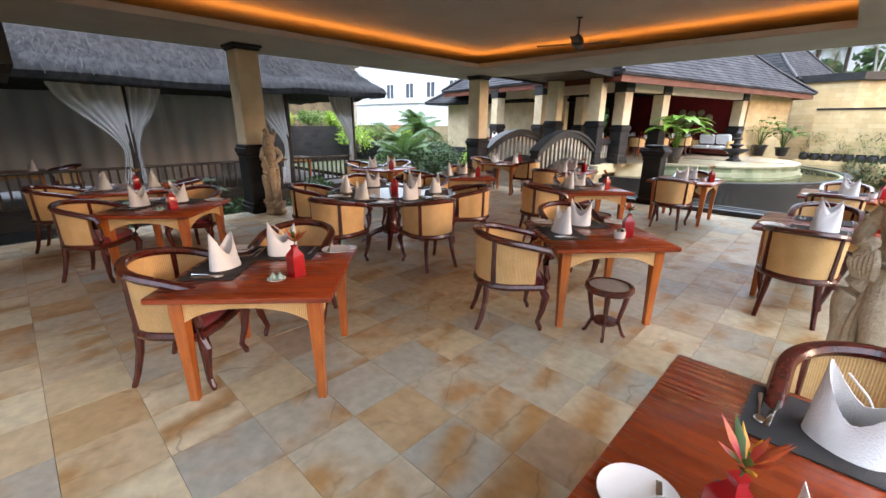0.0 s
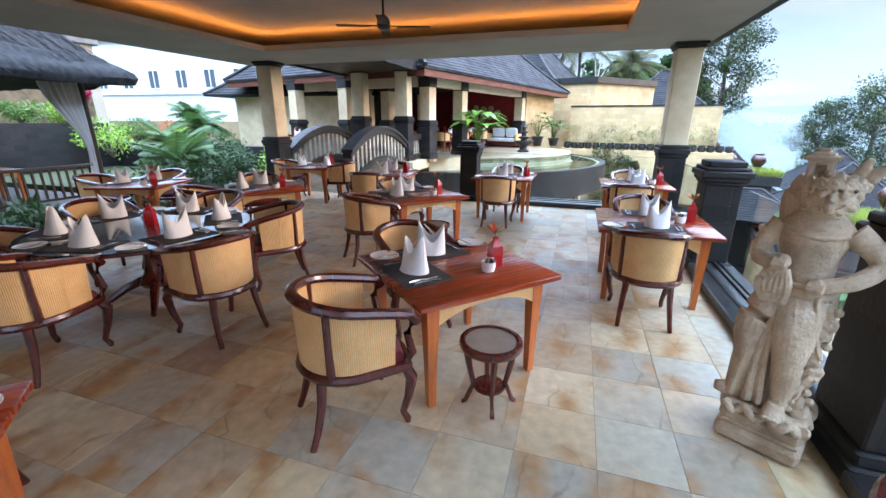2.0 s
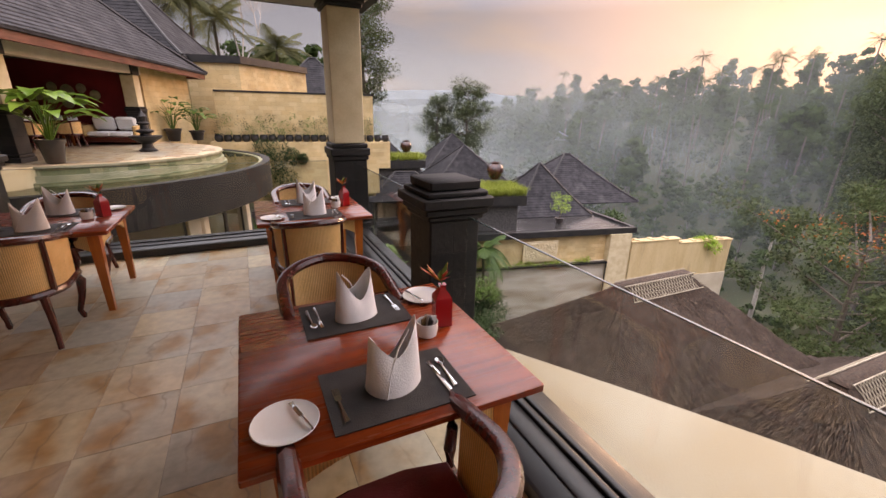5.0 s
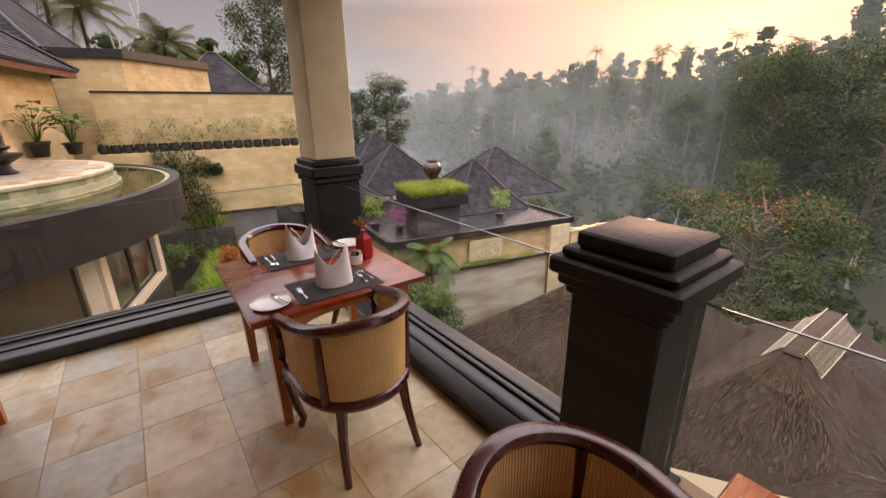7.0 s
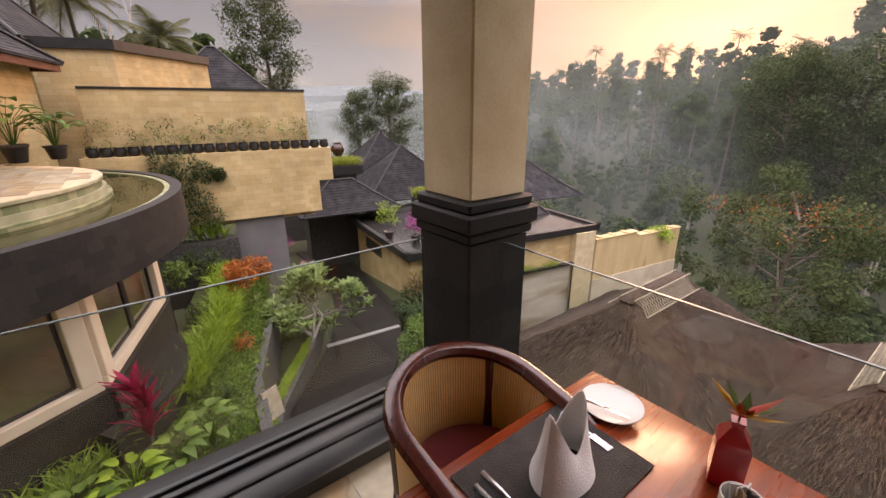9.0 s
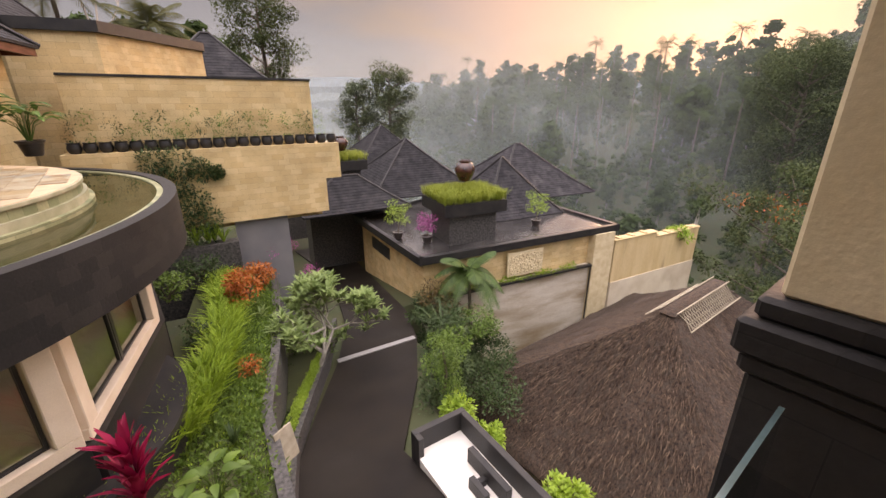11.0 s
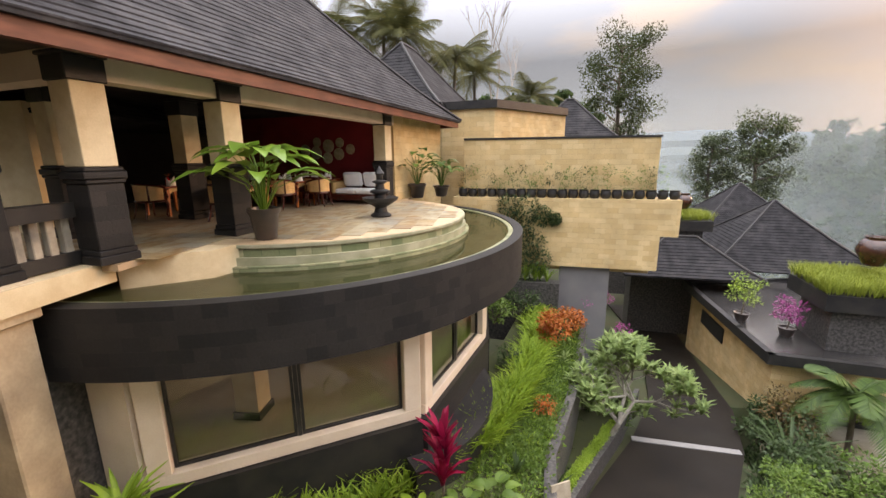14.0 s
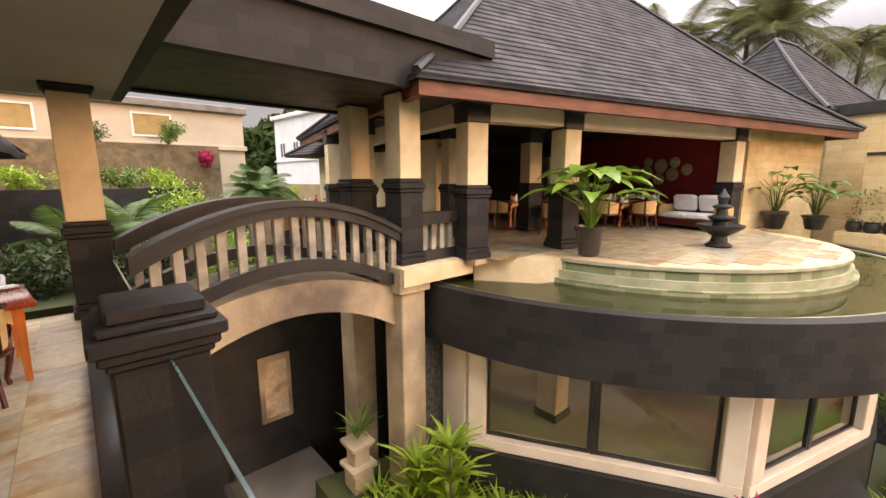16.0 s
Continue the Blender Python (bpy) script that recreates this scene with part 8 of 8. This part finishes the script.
def far_woods():
    g = np.random.default_rng(21)
    wood, trunks = Canopy(), MB()
    n = 0
    while n < 2300:
        x, y = g.uniform(26, 190), g.uniform(-70, 240)
        far = x * 0.82 - (y - 10) * 0.12
        dist = math.hypot(x, y - 8)
        if far < 30 or dist > 262 or (x < 40 and y > 4 and y < 50):
            continue
        tall = g.random() > 0.9
        h = (g.uniform(15, 21) if tall else g.uniform(6, 12)) * (1.0 if far > 56 else 0.6)
        z = terrain(x, y) - 0.4
        wood.tree(x, y, z, h, g, 12 if dist < 120 else 9, 50 if dist < 90 else 40 if tall else 30 if dist < 150 else 18, 0.22 if tall else 0.42)
        if dist < 120 and tall:
            trunks.tube([(x, y, z), (x + g.uniform(-.4, .4), y, z + h * 0.75)], [0.2, 0.1], 4)
        n += 1
    wood.build("valley_woods", LEAF_FOREST, "dense misty rainforest covering the far bank of the gorge")
    tagged(solid("valley_trunks", trunks, material("pale_trunks", (0.17, 0.15, 0.125)), "pale trunks among the far forest", "forest"), kind="stuff")


far_woods()


def back_woods():
    g = np.random.default_rng(5)
    wood = Canopy()
    for i in range(230):
        a = g.uniform(-28, 14)
        d = g.uniform(62, 120)
        wood.tree(-1 + d * math.sin(radians(a)), 8 + d * math.cos(radians(a)), -6, g.uniform(9, 14) + d * 0.045, g, 12, 60 if d < 90 else 36, 0.3)
    for i in range(120):
        a = g.uniform(-75, -28)
        d = g.uniform(48, 110)
        wood.tree(-1 + d * math.sin(radians(a)), 8 + d * math.cos(radians(a)), -4, g.uniform(10, 15), g, 12, 50, 0.3)
    wood.build("back_woods", LEAF_FOREST, "tall trees standing behind the resort roofs")


back_woods()


def tall_tree(x, y, z, h, seed, mat, label, w=0.24, leaf=0.0135):
    t = thing("tree", pose(x, y, z), label, "tree", "tall trees by the gorge")
    g = np.random.default_rng(seed)
    wood, cs = MB(), []
    wood.tube([(0, 0, 0), (0.2, 0, h * 0.4), (-0.1, 0.1, h * 0.75), (0.1, 0, h * 0.98)], [h * 0.018, h * 0.014, h * 0.008, 0.03], 7)
    for i in range(22):
        k = 0.34 + 0.62 * i / 21
        a = i * 2.4 + g.uniform(-.4, .4)
        L = h * w * (0.5 + 0.7 * math.sin(math.pi * min(1, (k - 0.25) / 0.8))) * g.uniform(0.6, 1.1)
        p, q = (0, 0, h * k), (math.cos(a) * L, math.sin(a) * L, h * k + L * g.uniform(0.2, 0.7))
        wood.tube([p, tuple((u + v) / 2 for u, v in zip(p, q)), q], [h * 0.006, h * 0.004, 0.02], 5)
        for f in (0.55, 0.8, 1.0):
            cs.append((q[0] * f, q[1] * f, p[2] + (q[2] - p[2]) * f + 0.2, h * 0.06 * g.uniform(0.6, 1.5)))
    part("trunk", wood, BARK, t)
    part("crown", leaves(cs, 17000, (1.2, 1.2, 1.0), h * leaf, seed, slim=0.6), mat, t, smooth=False)
    return t


LEAF_BLOSSOM = foliage("blossom_tree_leaves", (0.045, 0.075, 0.03), (0.09, 0.12, 0.05), (0.16, 0.13, 0.065), 0.8, 0.1)
LEAF_TALL = foliage("tall_tree_leaves", (0.035, 0.055, 0.025), (0.08, 0.11, 0.045), (0.12, 0.14, 0.06), 0.8, 0.1)
tall_tree(26.5, 63.0, -11.0, 14.6, 301, LEAF_TALL, "tall open-crowned tree at the edge of the gorge", 0.16)
tall_tree(30.2, 60.5, -12.0, 17.3, 302, LEAF_TALL, "tall slender tree at the edge of the gorge", 0.15)
tall_tree(15.5, 64.0, -4.0, 19.0, 303, LEAF_TALL, "tall airy tree behind the resort roofs", 0.2)
tall_tree(34.0, 14.5, -20.0, 15.2, 304, LEAF_BLOSSOM, "broad tree with red blossom below the deck", 0.42, 0.016)
for i, (x, y, h, w) in enumerate(((66, 24, 32, 0.17), (69, 18, 34, 0.16), (63, 13, 30, 0.2), (74, 27, 29, 0.18))):
    tall_tree(x, y, terrain(x, y) - 0.5, h - 4, 310 + i, LEAF_TALL, "very tall open-crowned tree on the far bank", w, 0.012)
part("blossom", leaves([(34 + 5 * math.cos(i * 2.4) * ((i % 5) / 5 + 0.2), 14.5 + 5 * math.sin(i * 2.4) * ((i % 5) / 5 + 0.2), -5.0 + 0.6 * math.sin(i), 0.9) for i in range(26)], 480, (1, 1, .5), 0.24, 9), LEAF_ORANGE, bpy.data.objects["tree.003"], "sparse red blossom", m=pose(-34, -14.5, 20), smooth=False)
PALM_FAR = foliage("far_palm_leaves", (0.05, 0.065, 0.025), (0.12, 0.12, 0.045), (0.22, 0.18, 0.07), 0.7, 0.2)
for i, (x, y, z, h) in enumerate(((-6.5, 44, -1, 13.5), (-9.0, 46, -1, 15.0), (-3.8, 47, -1, 12.5), (-11.5, 43, -1, 14.0), (-14, 47, -1, 15.5), (-7.5, 49, -1, 16), (-1.5, 52, -1, 12), (3.5, 54, -2, 11))):
    palm(x, y, z, h - 1.5, 24, 4.8, PALM_FAR, 400 + i, "tall coconut palm behind the restaurant roof", 0.17, "coconut palms", 34)
rp = random.Random(8)
for i in range(60):
    a = rp.uniform(36, 92)
    d = min(230, (rp.uniform(62, 106) - 0.24) / (0.82 * math.sin(radians(a)) - 0.12 * math.cos(radians(a))))
    x, y = -0.6 + d * math.sin(radians(a)), 9 + d * math.cos(radians(a))
    palm(x, y, terrain(x, y), rp.uniform(13, 21), 17, 4.6, LEAF_FOREST, 450 + i, "coconut palm rising over the far forest", 0.18, "far coconut palms", 14)
bare = MB()
rb = random.Random(2)


def twig(p, d, ln, w, lev):
    q = p + d * ln
    bare.tube([p, q], [w, w * 0.6], 4)
    if lev:
        for _ in range(3):
            twig(q, (d + Vector((rb.uniform(-1, 1), rb.uniform(-1, 1), rb.uniform(-.1, .6))) * 0.6).normalized(), ln * 0.7, w * 0.6, lev - 1)


twig(Vector((0, 0, 0)), Vector((0, 0, 1)), 7.5, 0.18, 4)
tagged(part("tree", bare, material("bare_grey_wood", (0.3, 0.28, 0.25)), None, m=pose(0.5, 64, -1)), "leafless grey tree behind the roofs", "tree", "tall trees by the gorge")
for i, (x, y) in enumerate(((52, 28), (58, 12), (44, 44))):
    t = thing("tree", pose(x, y, terrain(x, y) - 1), "pale bare-trunked tree rising from the gorge forest", "tree", "tall trees by the gorge")
    part("trunk", MB().tube([(0, 0, 0), (0.3, 0, 5), (0.1, 0, 10), (0.6, 0, 14)], [0.3, 0.24, 0.18, 0.08], 6).tube([(0.1, 0, 9), (1.2, 0.4, 12), (1.6, 0.4, 14)], [0.14, 0.1, 0.05], 5).tube([(0.2, 0, 7), (-1.0, -.4, 10.5)], [0.12, 0.05], 5), material("white_trunk", (0.42, 0.38, 0.33)), t)
    part("crown", leaves([(0.6, 0, 14, 1.6), (1.6, .4, 14, 1.3), (-1, -.4, 11, 1.2)], 500, (1, 1, .6), 0.5, i), LEAF_FOREST, t, smooth=False)

# ---- sheets standing in for mist and haze in the gorge ----
def mist(name, pts, z0, z1, density, seed, scale=0.02, label="see-through sheet standing in for mist and haze in the gorge"):
    m = bpy.data.materials.new(name)
    m.use_nodes = True
    nt = m.node_tree
    L, N = nt.links.new, nt.nodes.new
    nt.nodes.remove(nt.nodes["Principled BSDF"])
    df, tr, ms, tc, ns, rp_, gr, mu = (N("ShaderNodeBsdfTranslucent"), N("ShaderNodeBsdfTransparent"), N("ShaderNodeMixShader"), N("ShaderNodeTexCoord"), N("ShaderNodeTexNoise"), N("ShaderNodeMapRange"), N("ShaderNodeMapRange"), N("ShaderNodeMath"))
    dif, mm = N("ShaderNodeBsdfDiffuse"), N("ShaderNodeMixShader")
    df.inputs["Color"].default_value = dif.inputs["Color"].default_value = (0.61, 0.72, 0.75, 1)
    mm.inputs[0].default_value = 0.5
    L(df.outputs[0], mm.inputs[1])
    L(dif.outputs[0], mm.inputs[2])
    mp = N("ShaderNodeMapping")
    mp.inputs["Scale"].default_value = (1, 1, 2.2)
    mp.inputs["Location"].default_value = (seed * 3.1, seed * 1.7, 0)
    L(tc.outputs["Object"], mp.inputs["Vector"])
    L(mp.outputs["Vector"], ns.inputs["Vector"])
    ns.inputs["Scale"].default_value, ns.inputs["Detail"].default_value = scale, 5
    rp_.inputs["From Min"].default_value, rp_.inputs["From Max"].default_value = 0.32, 0.68
    rp_.inputs["To Min"].default_value, rp_.inputs["To Max"].default_value = 0.3, 1.25
    L(ns.outputs["Fac"], rp_.inputs["Value"])
    sp = N("ShaderNodeSeparateXYZ")
    L(tc.outputs["Object"], sp.inputs[0])
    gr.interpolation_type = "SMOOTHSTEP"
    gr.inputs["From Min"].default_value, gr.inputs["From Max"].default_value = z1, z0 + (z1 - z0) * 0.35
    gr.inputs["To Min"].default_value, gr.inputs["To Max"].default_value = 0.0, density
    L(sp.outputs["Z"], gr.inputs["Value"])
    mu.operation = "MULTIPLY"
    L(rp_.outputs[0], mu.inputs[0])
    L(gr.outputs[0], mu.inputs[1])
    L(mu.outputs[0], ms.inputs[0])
    L(tr.outputs[0], ms.inputs[1])
    L(mm.outputs[0], ms.inputs[2])
    L(ms.outputs[0], nt.nodes["Material Output"].inputs["Surface"])
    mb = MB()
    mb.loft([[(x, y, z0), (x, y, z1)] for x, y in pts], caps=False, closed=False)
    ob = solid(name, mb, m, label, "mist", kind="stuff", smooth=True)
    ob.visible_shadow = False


def mist_arc(r, a0, a1, n=16):
    return [(-0.6 + r * math.sin(radians(a0 + (a1 - a0) * i / n)), 8 + r * math.cos(radians(a0 + (a1 - a0) * i / n))) for i in range(n + 1)]


# most farther sheets are denser, which pales the distant forest as haze would
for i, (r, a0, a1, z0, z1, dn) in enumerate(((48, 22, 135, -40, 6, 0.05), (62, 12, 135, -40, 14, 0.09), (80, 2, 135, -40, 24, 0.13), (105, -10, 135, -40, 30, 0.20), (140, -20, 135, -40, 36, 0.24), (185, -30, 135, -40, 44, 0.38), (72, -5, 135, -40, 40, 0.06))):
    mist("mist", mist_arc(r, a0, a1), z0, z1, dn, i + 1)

# far ridges closing the valley; haze is painted in, paler and bluer farther off
def ridge(r, a0, a1, z, rough, seed, label, col):
    mb, n = MB(), 160
    rows = []
    for i in range(n + 1):
        a = a0 + (a1 - a0) * i / n
        x, y = -0.6 + r * math.sin(radians(a)), 8 + r * math.cos(radians(a))
        h = z + rough * noise.fractal((a * 0.06, seed, 0), 1.0, 2.0, 6) + rough * 0.25 * noise.noise((a * 1.3, seed, 2))
        rows.append([(x, y, -60), (x * 1.0, y * 1.0, h - rough), (x * 1.05, y * 1.05, h)])
    mb.loft(rows, caps=False, closed=False)
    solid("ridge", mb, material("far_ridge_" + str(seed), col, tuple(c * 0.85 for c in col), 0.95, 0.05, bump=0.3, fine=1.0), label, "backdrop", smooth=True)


ridge(300, -40, 130, 9, 5, 1, "far forest ridge with haze painted into its colour", (0.06, 0.085, 0.085))
ridge(420, -60, 150, 20, 9, 2, "farther ridge, paler and bluer with haze painted in", (0.085, 0.115, 0.13))

# ---- sandstone paving of the deck ----
def sandstone(name, island, gain=1.0):
    m = bpy.data.materials.new(name)
    m.use_nodes = True
    nt = m.node_tree
    L, N = nt.links.new, nt.nodes.new
    b = nt.nodes["Principled BSDF"]
    tc = N("ShaderNodeTexCoord")
    src = N("ShaderNodeNewGeometry").outputs["Random Per Island"] if island else N("ShaderNodeObjectInfo").outputs["Random"]
    off = N("ShaderNodeVectorMath")
    off.operation = "MULTIPLY_ADD"
    cv = N("ShaderNodeCombineXYZ")
    for k in "XYZ":
        L(src, cv.inputs[k])
    off.inputs[1].default_value = (37, 53, 11)
    L(cv.outputs[0], off.inputs[0])
    pos = N("ShaderNodeNewGeometry").outputs["Position"]
    L(pos, off.inputs[2])
    tone = N("ShaderNodeValToRGB")
    e = tone.color_ramp.elements
    e[0].position, e[0].color = 0.0, (0.54, 0.44, 0.29, 1)
    e[1].position, e[1].color = 1.0, (0.59, 0.50, 0.34, 1)
    for p, c in ((0.16, (0.40, 0.39, 0.32)), (0.32, (0.64, 0.56, 0.38)), (0.46, (0.38, 0.28, 0.19)), (0.56, (0.59, 0.49, 0.30)), (0.72, (0.39, 0.38, 0.32)), (0.86, (0.50, 0.35, 0.18))):
        x = e.new(p)
        x.color = (*c, 1)
    L(src, tone.inputs["Fac"])
    wv = N("ShaderNodeTexWave")
    wv.inputs["Scale"].default_value, wv.inputs["Distortion"].default_value, wv.inputs["Detail"].default_value, wv.inputs["Detail Scale"].default_value = 0.8, 12.0, 4, 1.0
    L(off.outputs[0], wv.inputs["Vector"])
    nz = N("ShaderNodeTexNoise")
    nz.inputs["Scale"].default_value, nz.inputs["Detail"].default_value = 2.2, 6
    L(off.outputs[0], nz.inputs["Vector"])
    mr, mu = N("ShaderNodeMapRange"), N("ShaderNodeMath")
    mr.inputs["From Min"].default_value, mr.inputs["From Max"].default_value = 0.44, 0.60
    L(nz.outputs["Fac"], mr.inputs["Value"])
    mu.operation = "MULTIPLY"
    L(mr.outputs[0], mu.inputs[0])
    L(wv.outputs["Fac"], mu.inputs[1])
    mix = N("ShaderNodeMix")
    mix.data_type = "RGBA"
    mix.inputs["B"].default_value = (0.40, 0.23, 0.09, 1)
    L(mu.outputs[0], mix.inputs["Factor"])
    L(tone.outputs["Color"], mix.inputs["A"])
    # thin dark veins along the bedding
    w2, dist, vein, line = N("ShaderNodeTexWave"), N("ShaderNodeMath"), N("ShaderNodeMapRange"), N("ShaderNodeMix")
    w2.inputs["Scale"].default_value, w2.inputs["Distortion"].default_value, w2.inputs["Detail"].default_value, w2.inputs["Detail Scale"].default_value = 0.55, 9.0, 5, 1.3
    L(off.outputs[0], w2.inputs["Vector"])
    dist.operation = "PINGPONG"
    dist.inputs[1].default_value = 0.5
    L(w2.outputs["Fac"], dist.inputs[0])
    vein.inputs["From Min"].default_value, vein.inputs["From Max"].default_value = 0.42, 0.5
    vein.inputs["To Min"].default_value, vein.inputs["To Max"].default_value = 0.0, 0.55
    L(dist.outputs[0], vein.inputs["Value"])
    line.data_type = "RGBA"
    line.inputs["B"].default_value = (0.20, 0.14, 0.085, 1)
    vm = N("ShaderNodeMath")
    vm.operation = "MULTIPLY"
    L(vein.outputs[0], vm.inputs[0])
    L(mr.outputs[0], vm.inputs[1])
    L(vm.outputs[0], line.inputs["Factor"])
    L(mix.outputs["Result"], line.inputs["A"])
    n2 = N("ShaderNodeTexNoise")
    n2.inputs["Scale"].default_value, n2.inputs["Detail"].default_value = 14, 6
    L(off.outputs[0], n2.inputs["Vector"])
    hsv, ma = N("ShaderNodeHueSaturation"), N("ShaderNodeMath")
    ma.operation = "MULTIPLY_ADD"
    ma.inputs[1].default_value, ma.inputs[2].default_value = 0.7 * gain, 0.66 * gain
    L(n2.outputs["Fac"], ma.inputs[0])
    L(ma.outputs[0], hsv.inputs["Value"])
    L(line.outputs["Result"], hsv.inputs["Color"])
    L(hsv.outputs["Color"], b.inputs["Base Color"])
    rr = N("ShaderNodeMath")
    rr.operation = "MULTIPLY_ADD"
    rr.inputs[1].default_value, rr.inputs[2].default_value = 0.3, 0.24
    L(nz.outputs["Fac"], rr.inputs[0])
    L(rr.outputs[0], b.inputs["Roughness"])
    bp = N("ShaderNodeBump")
    bp.inputs["Strength"].default_value, bp.inputs["Distance"].default_value = 0.15, 0.006
    L(n2.outputs["Fac"], bp.inputs["Height"])
    L(bp.outputs["Normal"], b.inputs["Normal"])
    return m


TILE, GAP = 0.43, 0.0026
tile_mesh = MB().box(-TILE / 2 + GAP / 2, -TILE / 2 + GAP / 2, -0.006, TILE / 2 - GAP / 2, TILE / 2 - GAP / 2, 0.0, c=0.0007).mesh("tile", sandstone("sandstone_tile", False))
rest = MB()
rt = random.Random(6)
made = 0
nx, ny = int((0.74 - DX0) / TILE), int((9.85 + 4.6) / TILE) + 1
for j in range(ny):
    for i in range(nx):
        x, y = 0.765 - TILE * (i + 0.5) - 0.001, -4.46 + TILE * (j + 0.5)
        tilt = (rt.uniform(-.12, .12), rt.uniform(-.12, .12))
        lift = rt.uniform(-0.0008, 0.0008)
        if y > 9.82 or y < DY0 + 0.2:
            continue
        if x > -3.2 and 0.6 < y and made < 300:
            o = new("tile", tile_mesh)
            o.parent = floor
            o.matrix_basis = pose(x, y, lift, tilt[0], tilt[1], 0)
            made += 1
        else:
            h = TILE / 2 - GAP / 2
            rest.box(x - h, y - h, -0.006, x + h, y + h, lift, c=0.0015)
tagged(part("paving", rest, sandstone("sandstone_paving", True), floor, "variegated sandstone paving", smooth=False), kind="stuff")

# paving of the terrace by the pool
tp = MB()
for i in range(-26, 14):
    for j in range(0, 30):
        x, y = -5.1 + i * 0.4, 15.1 + j * 0.4
        q = MAIN.inverted() @ Vector((x, y, 0))
        if (math.hypot(x - TC[0], y - TC[1]) < TR - 0.3 or (x < -5.2 and 15.4 < y < 26)) and q.y < 8.2 + (5 if q.x < -0.5 else 0):
            tp.box(x - 0.197, y - 0.197, TZ - 0.006, x + 0.197, y + 0.197, TZ + 0.004 + rt.uniform(-.001, .001))
tagged(part("paving", tp, sandstone("terrace_paving", True, 0.62), bpy.data.objects["terrace"], "warm sandstone pavers", smooth=False), kind="stuff")
